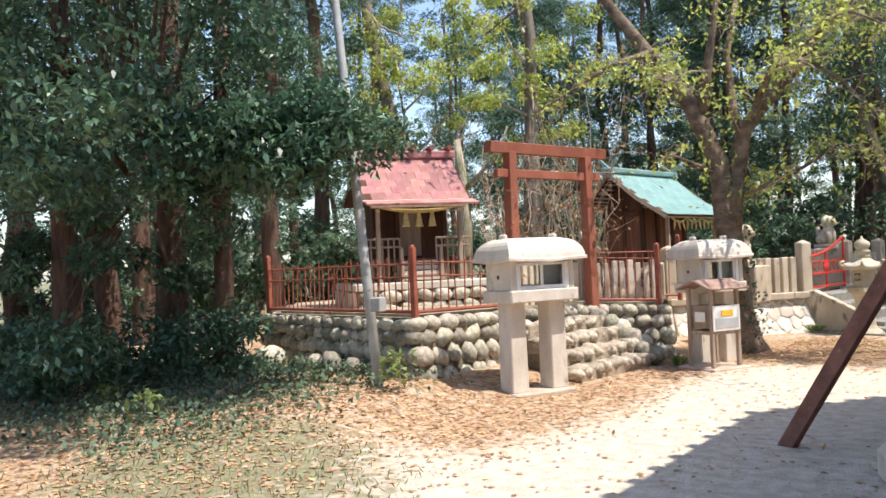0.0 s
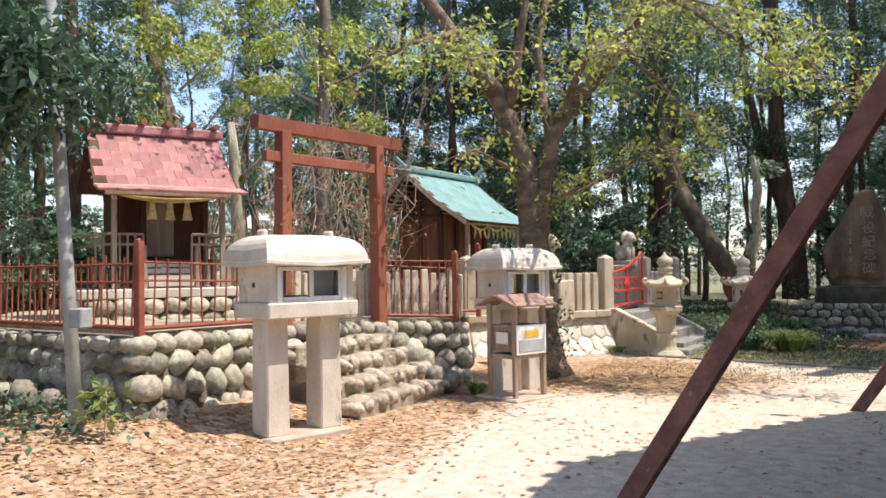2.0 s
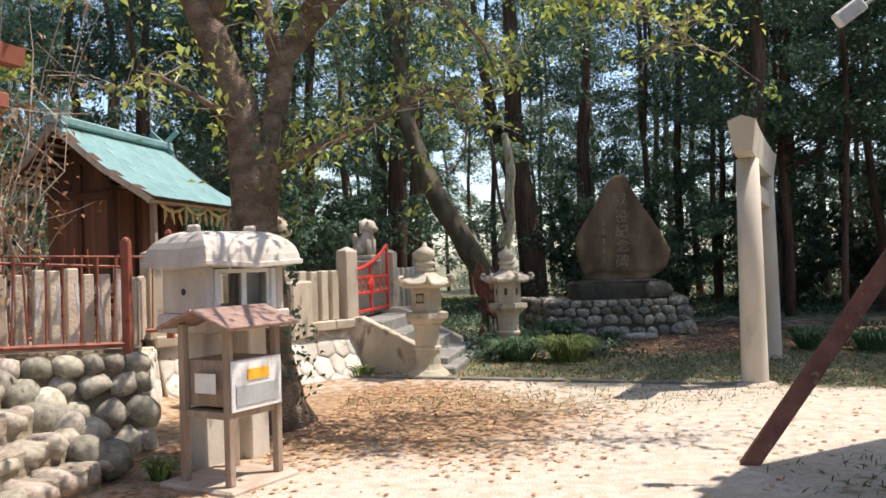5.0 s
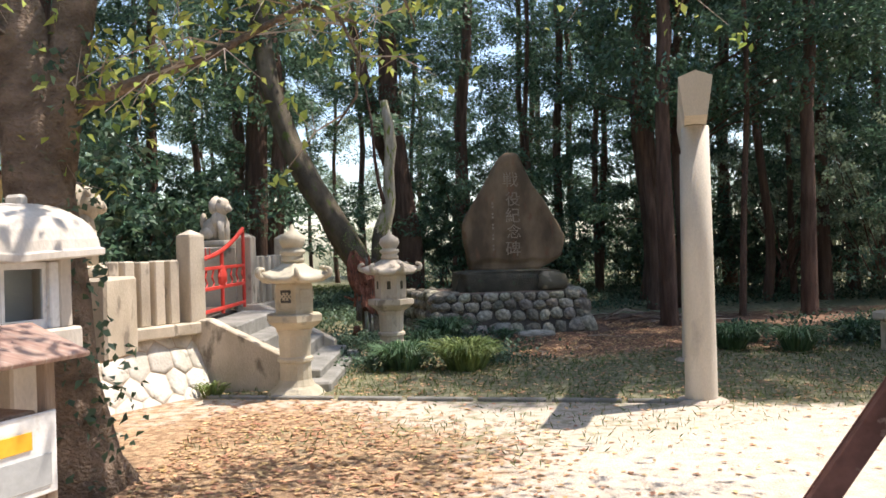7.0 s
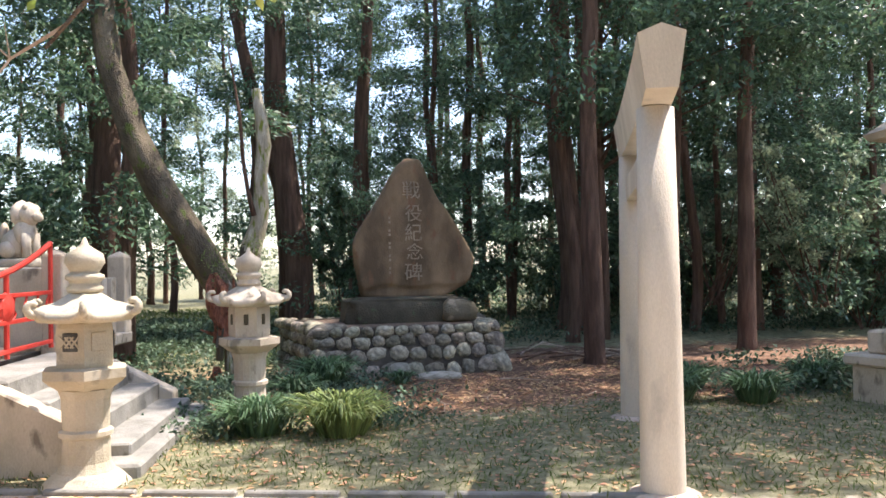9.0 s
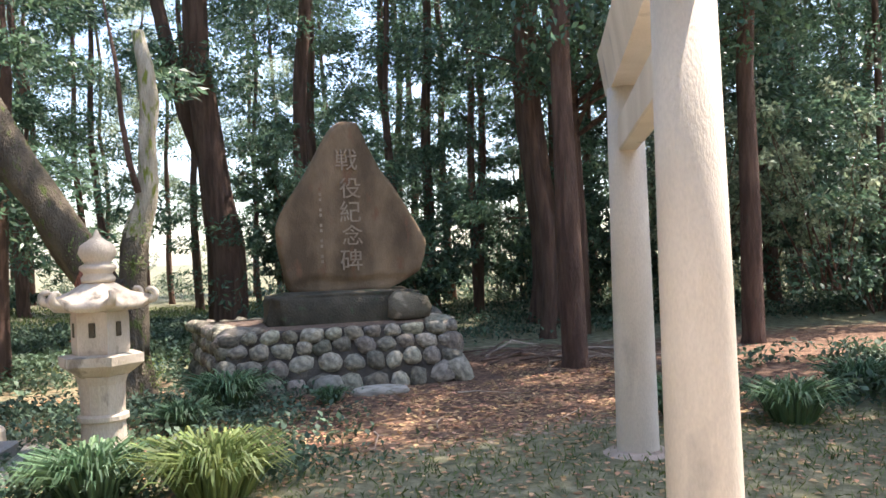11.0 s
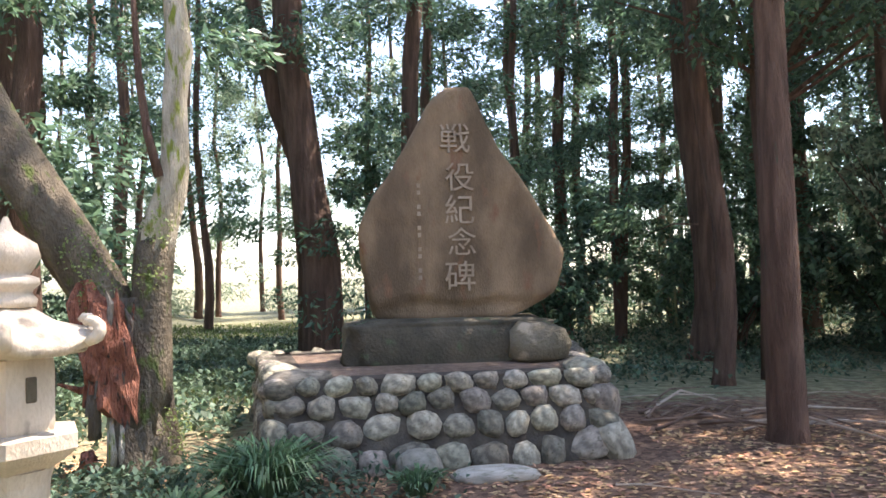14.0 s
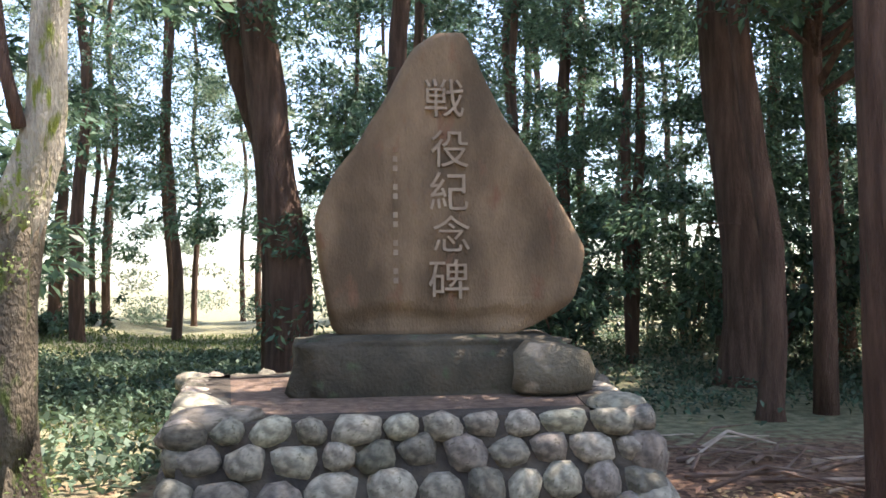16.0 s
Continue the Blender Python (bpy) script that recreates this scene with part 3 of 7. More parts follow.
iron_fence(TOR_R + Vector((0.04, 0.04)), END + Vector((-0.05, -0.05)), 0.80, 0.75, 8, 0.66, (False, True))
# old bent bars lying against the far fence
ob = thing("loose_iron_bars", pose(-7.6, 7.95, 0.87), "loose bent red iron bars leaning on the fence", "iron bars")
for x in (0.0, 0.18, 0.75):
    part("bar", tube([(x, 0.05, 0.0), (x + 0.16, -0.02, 0.3), (x + 0.2, -0.05, 0.62)], [0.009] * 3, 6), RUSTRED, ob)

# ---------------------------------------------------------------- red torii
def red_torii():
    mid = (TOR_L + TOR_R) / 2
    ang = math.degrees(math.atan2(TOR_R.y - TOR_L.y, TOR_R.x - TOR_L.x))
    t = thing("red_torii", pose(mid.x, mid.y, 0.80, 0, 0, ang), "small faded red wooden torii on the terrace edge", "torii")
    half = (TOR_R - TOR_L).length / 2
    for s in (-1, 1):
        part("pillar", box(-0.072, 0.072, -0.072, 0.072, -0.05, 2.07, 0.008, m=pose(s * half, 0, 0) @ Matrix.Shear("XY", 4, (-s * 0.014 * half, 0)), top=0.93), TORIIRED, t)
        P = clump_points(70, np.array([(s * half, -0.06, z) for z in (0.5, 0.9, 1.05, 1.5)]), np.full(4, 0.16), 1.2)
        o = new("dry_vine", leaves("dry_vine", P, 0.055, DRYLEAF, 0.6, 0.5))
        o.parent = t
    bm = bmesh.new()
    n, hl = 14, half + 0.36
    rings = []
    for i in range(n + 1):
        x = -hl + 2 * hl * i / n
        z = 2.05
        rings.append([bm.verts.new((x, y, z + dz)) for y, dz in ((-0.06, 0), (0.06, 0), (0.075, 0.13), (0, 0.15), (-0.075, 0.13))])
    for a, b in zip(rings, rings[1:]):
        for k in range(5):
            bm.faces.new((a[k], a[(k + 1) % 5], b[(k + 1) % 5], b[k]))
    bm.faces.new(rings[0]), bm.faces.new(rings[-1][::-1])
    bmesh.ops.recalc_face_normals(bm, faces=bm.faces)
    part("lintel", bm, TORIIRED, t)
    part("tie_beam", box(-half - 0.24, half + 0.24, -0.04, 0.04, 1.73, 1.84, 0.008), TORIIRED, t)


red_torii()


# ---------------------------------------------------------------- pale fence behind the terrace edge
def pale_fence(a, b, za, n, h=0.60, w=0.085):
    a, b = Vector(a), Vector(b)
    d = b - a
    ang = math.degrees(math.atan2(d.y, d.x))
    f = thing("pale_fence", pose(a.x, a.y, za, 0, 0, ang), "weathered tan concrete pale fence with pointed tops", "fence", "pale fences")
    L = d.length
    for z in (0.14, 0.43):
        part("rail", box(0, L, 0.03, 0.08, z, z + 0.06, 0.006), PALE, f)
    me = finish(box(-w / 2, w / 2, -0.03, 0.03, 0.05, h, 0.008), "pale", PALE)
    bm = bmesh.new()
    bm.from_mesh(me)
    for v in bm.verts:
        if v.co.z > h - 0.05 and abs(v.co.x) < w * 0.6:
            v.co.z += 0.025 * (1 - abs(v.co.x) / (w / 2))
    bm.to_mesh(me), bm.free()
    for i in range(n):
        ob = new("pale", me)
        ob.parent = f
        ob.matrix_local = Matrix.LocRotScale((L * (i + 0.5) / n, rng.normal(0, 0.006), 0), Euler((0, rng.normal(0, 0.012), 0)), (rng.uniform(0.9, 1.08), 1, rng.uniform(0.95, 1.05)))
    return f


pale_fence(TOR_L + Vector((-0.16, -0.1)), TOR_R + Vector((-0.16, 0.1)), 0.79, 13)
pale_fence(TOR_R + Vector((-0.15, 0.13)), END + Vector((-0.12, 0.13)), 0.76, 9)
pale_fence(END + Vector((-0.12, 0.2)), SANC0 + Vector((-0.05, -0.15)), 0.68, 11)
# thin white stakes tied in front of the pales
for i in range(7):
    t = (i + 0.4) / 7
    p = along(TOR_R + Vector((-0.08, 0.08)), END + Vector((-0.05, 0.07)), t)
    st = solid("paper_streamer", box(-0.012, 0.012, -0.004, 0.004, 0, 0.30, 0.002), WHITE, "thin white stake tied to the pale fence", "stake", "white stakes")
    st.matrix_world = pose(p.x, p.y, 0.98 + rng.normal(0, 0.03), 0, rng.normal(0, 5), 40)
    st.parent = None


# ---------------------------------------------------------------- small halls
def roof_slope(bm, y0, z0, y1, z1, half, th, n=6, sag=0.05, flare=0.03):
    """A curved roof slope from the ridge (y0, z0) to the eave (y1, z1)."""
    lo, hi = [], []
    for i in range(n + 1):
        t = i / n
        y, z = y0 + (y1 - y0) * t, z0 + (z1 - z0) * t - sag * math.sin(math.pi * t)
        e = half + flare * t
        hi.append([bm.verts.new((x, y, z)) for x in (-e, 0, e)])
        lo.append([bm.verts.new((x, y, z - th)) for x in (-e, 0, e)])
    for g in (hi, lo):
        for a, b in zip(g, g[1:]):
            for k in range(2):
                bm.faces.new((a[k], a[k + 1], b[k + 1], b[k]))
    for a, b, c, d in zip(hi, hi[1:], lo, lo[1:]):
        bm.faces.new((a[0], b[0], d[0], c[0])), bm.faces.new((a[2], b[2], d[2], c[2]))
    for k in range(2):
        bm.faces.new((hi[-1][k], hi[-1][k + 1], lo[-1][k + 1], lo[-1][k]))
        bm.faces.new((hi[0][k], hi[0][k + 1], lo[0][k + 1], lo[0][k]))
    bmesh.ops.recalc_face_normals(bm, faces=bm.faces)
    return bm


def roof_courses(hall, mat_, y0, z0, y1, z1, half, rows, cols, sag, flare=0.03):
    """Shingle or sheet courses laid over a slope, one piece each."""
    L = math.hypot(y1 - y0, z1 - z0)
    rl = L / rows
    w = 2 * half / cols
    me = finish(box(-w / 2 + 0.001, w / 2 - 0.001, 0, rl * 1.12, 0, 0.012, 0.003), "roof_sheet", mat_)
    for r in range(rows):
        t = (r + 0.0) / rows
        tm = (r + 1.0) / rows
        ya, yb = y0 + (y1 - y0) * t, y0 + (y1 - y0) * tm
        za, zb = z0 + (z1 - z0) * t - sag * math.sin(math.pi * t), z0 + (z1 - z0) * tm - sag * math.sin(math.pi * tm)
        ang = math.atan2(zb - za, yb - ya)
        for c in range(cols):
            x = -half + w * (c + 0.5) + (w / 2 if r % 2 else 0) * (1 if c < cols - 1 else 0)
            ob = new("roof_sheet", me)
            ob.parent = hall
            rot = Matrix.Translation((x, ya, za + 0.008)) @ Matrix.Rotation(ang, 4, "X")
            ob.matrix_local = rot @ Matrix.Translation((0, 0, 0.003 * (c % 2)))


def red_hall():
    # local x runs along the front, -y is the front
    a = Vector((0.6, 0.8))
    ang = math.degrees(math.atan2(a.y, a.x))
    base = pose(-8.0, 10.21, 0.76, 0, 0, ang)
    ped = thing("stone_pedestal", base, "pedestal of rounded stones with concrete slab for the hall", "pedestal")
    part("core", box(-0.98, 0.98, -0.72, 0.75, -0.1, 0.36, 0.02), MORTAR, ped)
    part("cap_slab", box(-1.02, 1.02, -0.78, 0.8, 0.34, 0.45, 0.015), CONCRETE, ped)
    part("side_panel", box(-1.05, -0.975, -0.7, 0.75, -0.1, 0.335, 0.01), PALE, ped)
    for r in range(2):
        x = -0.95
        while x < 0.95:
            w = rng.uniform(0.2, 0.32)
            p = base @ Vector((x + w / 2, -0.74, 0.08 + 0.17 * r))
            stone_at(ped, p, w * 0.52, 0.1, 0.092, math.radians(ang))
            x += w
    hall = thing("small_red_roofed_hall", base @ pose(0, 0, 0.45), "small dark wooden shrine hall with faded red shingle roof", "shrine hall")
    part("floor", box(-0.8, 0.8, -0.55, 0.6, 0.28, 0.34, 0.008), DARKWOOD, hall)
    for x in (-0.72, -0.3, 0.3, 0.72):
        for y in (-0.5, 0.1, 0.52):
            part("stilt", box(x - 0.035, x + 0.035, y - 0.035, y + 0.035, 0, 0.28, 0.005), WOOD, hall)
    part("body", box(-0.55, 0.55, -0.1, 0.55, 0.34, 1.25, 0.01), DARKWOOD, hall)
    for x in (-0.55, -0.2, 0.2, 0.55):
        part("corner_post", box(x - 0.035, x + 0.035, -0.15, -0.08, 0.34, 1.22, 0.006), DARKWOOD, hall)
    part("door", box(-0.18, 0.18, -0.135, -0.105, 0.38, 1.1, 0.006), WOOD, hall, "dark panelled door")
    for x in (-0.62, 0.62):
        part("porch_post", box(x - 0.03, x + 0.03, -0.68, -0.62, -0.0, 1.12, 0.006), WOOD, hall)
    part("porch_beam", box(-0.72, 0.72, -0.69, -0.61, 1.08, 1.16, 0.006), WOOD, hall)
    for z in (0.5, 0.62):
        for s in (-1, 1):
            part("railing", box(min(s * 0.8, s * 0.28), max(s * 0.8, s * 0.28), -0.56, -0.53, z, z + 0.03, 0.004), WOOD, hall)
            part("railing", box(s * 0.8 - 0.015, s * 0.8 + 0.015, -0.56, 0.58, z, z + 0.03, 0.004), WOOD, hall)
    for k in range(7):
        for s in (-1, 1):
            x = s * (0.28 + 0.087 * k)
            part("baluster", box(x - 0.012, x + 0.012, -0.555, -0.535, 0.0, 0.64, 0.003), WOOD, hall)
    for k in range(4):
        part("stair_tread", box(-0.26, 0.26, -0.74 + 0.05 * k, -0.62 + 0.05 * k, 0.02 + 0.075 * k, 0.08 + 0.075 * k, 0.006), CONCRETE, hall)
    for s in (-1, 1):
        part("newel", box(s * 0.3 - 0.03, s * 0.3 + 0.03, -0.74, -0.68, 0, 0.5, 0.008, top=0.85), WOOD, hall)
    for s in (-1, 1):
        g = bmesh.new()
        f1 = [g.verts.new((s * 0.55, y, z)) for y, z in ((-0.15, 1.2), (0.58, 1.2), (0.2, 1.85))]
        f2 = [g.verts.new((s * 0.52, y, z)) for y, z in ((-0.15, 1.2), (0.58, 1.2), (0.2, 1.85))]
        g.faces.new(f1), g.faces.new(f2[::-1])
        for i in range(3):
            g.faces.new((f1[i], f1[(i + 1) % 3], f2[(i + 1) % 3], f2[i]))
        bmesh.ops.recalc_face_normals(g, faces=g.faces)
        part("gable", g, DARKWOOD, hall)
    roof = part("roof", roof_slope(roof_slope(bmesh.new(), 0.2, 1.93, -0.62, 1.22, 0.80, 0.06, sag=0.035), 0.2, 1.93, 0.82, 1.26, 0.80, 0.06), DARKWOOD, hall)
    roof_courses(roof, REDROOF, 0.2, 1.93, -0.62, 1.22, 0.80, 6, 7, 0.035)
    roof_courses(roof, REDROOF, 0.2, 1.93, 0.82, 1.26, 0.80, 4, 7, 0.05)
    part("eave_board", box(-0.84, 0.84, -0.77, -0.5, 1.12, 1.155, 0.008, m=pose(0, 0, 0, 12)), REDROOF, hall, "lower projecting red eave sheet").location.z = 0.16
    part("ridge", box(-0.86, 0.86, 0.12, 0.28, 1.91, 2.03, 0.02), REDROOF, hall)
    for k in range(6):
        x = -0.75 + 0.3 * k
        part("ridge_billet", tube([(x, 0.02, 2.06), (x, 0.38, 2.06)], [0.04, 0.04], 8), TORIIRED, hall)
    for y0 in (-0.7, -0.5, -0.3):
        part("rafter", box(-0.84, 0.84, y0, y0 + 0.03, 1.17 + (y0 + 0.7) * 0.5, 1.2 + (y0 + 0.7) * 0.5, 0.004), PALE, hall)
    rope = thing("straw_rope", base @ pose(0, -0.66, 1.45), "thick twisted straw rope with three tassels under the eave", "straw rope")
    pts = [(-0.62 + 1.24 * i / 14, 0, 0.10 - 0.07 * math.sin(math.pi * i / 14)) for i in range(15)]
    part("rope", tube(pts, [0.018 + 0.016 * math.sin(math.pi * i / 14) for i in range(15)], 8, wob=0.25), ROPE, rope, smooth=True)
    for x in (-0.2, 0.0, 0.2):
        b = lathe([(0.012, -0.0), (0.03, -0.04), (0.028, -0.06), (0.06, -0.22), (0.0635, -0.235)][::-1], 10)
        for v in b.verts:
            v.co += Vector((x, 0, 0.035))
        part("tassel", b, ROPE, rope, smooth=True)


red_hall()


def green_hall():
    a = Vector((0.16, 0.987))
    ang = math.degrees(math.atan2(a.y, a.x))
    c = Vector((-6.02, 15.05))
    base = pose(c.x, c.y, 0.66, 0, 0, ang)
    hall = thing("small_green_roofed_hall", base, "small brown wooden shrine hall with verdigris copper roof", "shrine hall")
    part("plinth", box(-0.95, 0.95, -0.65, 0.7, -0.05, 0.22, 0.02), CONCRETE, hall)
    part("body", box(-0.72, 0.72, -0.25, 0.55, 0.22, 1.62, 0.01), mat("brown_boards", (0.15, 0.066, 0.04), (0.24, 0.11, 0.065), 5, bump=0.4, stretch=(4, 4, 0.2)), hall)
    for x in (-0.72, -0.25, 0.25, 0.72):
        part("post", box(x - 0.04, x + 0.04, -0.3, -0.22, 0.22, 1.6, 0.006), DARKWOOD, hall)
    for s in (-1, 1):
        part("side_post", box(s * 0.735 - 0.02, s * 0.735 + 0.02, 0.1, 0.16, 0.22, 1.9, 0.006), DARKWOOD, hall)
        part("side_rail", box(s * 0.74 - 0.02, s * 0.74 + 0.02, -0.3, 0.56, 1.5, 1.58, 0.006), DARKWOOD, hall)
        part("porch_post", box(s * 0.85 - 0.03, s * 0.85 + 0.03, -0.86, -0.8, 0.0, 1.45, 0.005), WOOD, hall)
        for z in (0.42, 0.55):
            part("veranda_rail", box(s * 0.95 - 0.015, s * 0.95 + 0.015, -0.65, 0.6, z, z + 0.03, 0.004), WOOD, hall)
    part("porch_beam", box(-0.92, 0.92, -0.86, -0.79, 1.42, 1.5, 0.006), WOOD, hall)
    part("veranda", box(-0.98, 0.98, -0.66, 0.62, 0.3, 0.36, 0.006), WOOD, hall)
    ridge_y, ridge_z, fy, fz, by, bz = 0.15, 2.30, -1.0, 1.48, 0.78, 1.72
    roof = part("roof", roof_slope(roof_slope(bmesh.new(), ridge_y, ridge_z, fy, fz, 1.15, 0.05, sag=0.07), ridge_y, ridge_z, by, bz, 1.15, 0.05), DARKWOOD, hall)
    roof_courses(roof, GREENROOF, ridge_y, ridge_z, fy, fz, 1.15, 9, 8, 0.07)
    roof_courses(roof, GREENROOF, ridge_y, ridge_z, by, bz, 1.15, 5, 8, 0.05)
    part("ridge", box(-1.2, 1.2, ridge_y - 0.08, ridge_y + 0.08, ridge_z - 0.01, ridge_z + 0.09, 0.02), GREENROOF, hall)
    for s in (-1, 1):
        for d in (-1, 1):
            part("crossed_finial", box(-0.02, 0.02, -0.03, 0.03, -0.15, 0.26, 0.004, m=pose(s * 1.1, ridge_y, ridge_z + 0.06, d * 48)), GREENROOF, hall, "crossed roof finial")
        for (ya, za, yb, zb) in ((ridge_y, ridge_z - 0.04, fy, fz - 0.06), (ridge_y, ridge_z - 0.04, by, bz - 0.06)):
            part("bargeboard", tube([(s * 1.14, ya, za), (s * 1.15, (ya + yb) / 2, (za + zb) / 2 - 0.055), (s * 1.17, yb, zb)], [0.045] * 3, 4), WOOD, hall)
        g = bmesh.new()
        tri = ((-0.3, 1.6), (0.55, 1.6), (0.15, 2.2))
        f1 = [g.verts.new((s * 0.72, y, z)) for y, z in tri]
        f2 = [g.verts.new((s * 0.69, y, z)) for y, z in tri]
        g.faces.new(f1), g.faces.new(f2[::-1])
        for i in range(3):
            g.faces.new((f1[i], f1[(i + 1) % 3], f2[(i + 1) % 3], f2[i]))
        bmesh.ops.recalc_face_normals(g, faces=g.faces)
        part("gable", g, DARKWOOD, hall)
    for k in range(9):
        t = (k + 0.5) / 9
        for (ya, za, yb, zb) in ((ridge_y, ridge_z, fy, fz), (ridge_y, ridge_z, by, bz)):
            y, z = ya + (yb - ya) * t, za + (zb - za) * t - 0.07 * math.sin(math.pi * t) - 0.085
            part("rafter", box(-1.08, 1.08, y - 0.014, y + 0.014, z - 0.01, z + 0.02, 0.003), PALE, hall)
    rope = thing("straw_rope", base @ pose(0, -0.88, 1.4), "thin straw rope with ragged fringe under the eave", "straw rope")
    pts = [(-0.8 + 1.6 * i / 12, 0, 0.03 - 0.09 * abs(math.sin(math.pi * i / 4))) for i in range(13)]
    part("rope", tube(pts, [0.02] * 13, 7, wob=0.3), ROPE, rope, smooth=True)
    for k in range(10):
        x = -0.7 + 0.15 * k
        part("fringe", tube([(x, 0, -0.02), (x + 0.01, 0, -0.1), (x + rng.normal(0, 0.03), 0, -0.2)], [0.01, 0.02, 0.004], 5), ROPE, rope)
    # thin red iron railing before it
    iron_fence((-6.35, 11.9), (-5.0, 13.6), 0.75, 0.72, 11, 0.80, (False, True))


green_hall()


# ---------------------------------------------------------------- concrete notice cabinets
def cabinet_roof(L, W, z, h):
    """A hipped, rounded concrete roof with thick eaves."""
    bm = bmesh.new()
    prof = [(0.98, 0.0), (1.0, 0.03), (1.0, 0.13), (0.95, 0.16), (0.93, 0.32), (0.87, 0.52), (0.77, 0.69), (0.64, 0.82), (0.48, 0.92), (0.30, 0.975), (0.12, 1.0)]
    rings = []
    for k, t in prof:
        x, y = L / 2 - 0.30 * W * (1 - k), W / 2 * k
        ring = []
        for sx, sy in ((-1, -1), (0, -1), (1, -1), (1, 0), (1, 1), (0, 1), (-1, 1), (-1, 0)):
            lift = 0.025 * (1 - t) if sx and sy else 0
            ring.append(bm.verts.new((sx * x, sy * y, z + t * h + lift)))
        rings.append(ring)
    for a, b in zip(rings, rings[1:]):
        for i in range(8):
            bm.faces.new((a[i], a[(i + 1) % 8], b[(i + 1) % 8], b[i]))
    bm.faces.new(rings[0][::-1]), bm.faces.new(rings[-1])
    bmesh.ops.subdivide_edges(bm, edges=bm.edges[:], cuts=2, use_grid_fill=True)
    for v in bm.verts:
        v.co += Vector((0.3, 0.5, 1)) * 0.007 * noise.noise(v.co * 6 + Vector((L * 9, 0, 0)))
    for s in (-1, 1):
        box(s * (L / 2 - W * 0.26) - 0.03, s * (L / 2 - W * 0.26) + 0.03, -0.05, 0.05, z + h - 0.03, z + h + 0.045, 0.015, bm)
    return bm


def cabinet(m, label, L=0.98, W=0.56, leg_h=1.0, body_h=0.42, legs=True):
    """local +x is the right-hand end, -y the glazed front."""
    c = thing("notice_cabinet", m, label, "cabinet", "concrete cabinets")
    part("base_slab", box(-L * 0.45, L * 0.45, -W * 0.42, W * 0.42, -0.06, 0.035, 0.015), BASESLAB, c)
    if legs:
        for s in (-1, 1):
            part("leg", box(s * 0.27 - 0.11, s * 0.27 + 0.11, -0.12, 0.12, 0.03, leg_h, 0.012, top=0.94), CONCRETE, c)
    else:
        for s in (-1, 1):
            part("leg", box(s * 0.2 - 0.09, s * 0.2 + 0.09, -0.12, 0.12, 0.03, leg_h, 0.012, top=0.95), CONCRETE, c)
    part("floor", box(-L / 2, L / 2, -W / 2, W / 2, leg_h, leg_h + 0.13, 0.012), CONCRETE, c)
    z0, z1 = leg_h + 0.13, leg_h + body_h
    b0, b1, w0, w1 = -L / 2 + 0.03, L / 2 - 0.03, -W / 2 + 0.03, W / 2 - 0.03
    for s in (-1, 1):
        part("side_wall", box(*sorted((s * (L / 2 - 0.03), s * (L / 2 - 0.10))), w0 + 0.002, w1 - 0.002, z0 - 0.002, z1 + 0.02, 0.008), CONCRETE, c)
        part("front_pier", box(*sorted((s * (L / 2 - 0.102), s * (L / 2 - 0.15))), w0, w0 + 0.07, z0, z1, 0.006), WHITE, c)
        part("back_pier", box(*sorted((s * (L / 2 - 0.102), s * (L / 2 - 0.15))), w1 - 0.07, w1, z0, z1, 0.006), CONCRETE, c)
        # no hole is cut: a dark disc paints its shade
        part("vent_hole_shade", tube([(s * (L / 2 - 0.031), 0, (z0 + z1) / 2), (s * (L / 2 - 0.026), 0, (z0 + z1) / 2)], [0.025, 0.025], 6), HOLESHADE, c)
    i0, i1 = -L / 2 + 0.15, L / 2 - 0.15
    for k, (x0, x1) in enumerate(((i0, 0.0), (0.0, i1))):
        for y, m_ in ((w0 + 0.025, WHITE), (w1 - 0.045, WHITE)):
            fr = box(x0, x1, y, y + 0.02, z0, z0 + 0.045, 0.003)
            box(x0, x1, y, y + 0.02, z1 - 0.03, z1, 0.003, fr)
            box(x0, x0 + 0.022, y, y + 0.02, z0 + 0.045, z1 - 0.03, 0.003, fr)
            box(x1 - 0.022, x1, y, y + 0.02, z0 + 0.045, z1 - 0.03, 0.003, fr)
            sash = part("sash", fr, m_, c, "white sliding sash")
            g = part("pane", box(x0 + 0.02, x1 - 0.02, y + 0.008, y + 0.011, z0 + 0.04, z1 - 0.028, 0), GLASS, sash, "clear glass pane")
            g.visible_shadow = False
    part("inner_panel", box(0.03, i1, w0 + 0.12, w0 + 0.13, z0 + 0.01, z1 - 0.01, 0.002), GREYPANEL, c, "grey panel behind the glass")
    part("roof", cabinet_roof(L * 1.15, W * 1.32, leg_h + body_h, 0.27), CONCRETE, c, "rounded hipped concrete roof", smooth=False)
    return c


B1_ANG = 67.0
cabinet(pose(-4.66, 8.10, 0.0, 0, 0, B1_ANG), "concrete notice cabinet on two square legs with white sashes", L=0.91, W=0.54)
cabinet(pose(-3.72, 11.26, -0.09, 0, 0, 57), "shorter concrete notice cabinet with glass panes", L=0.76, W=0.54, leg_h=1.01, body_h=0.43, legs=False)


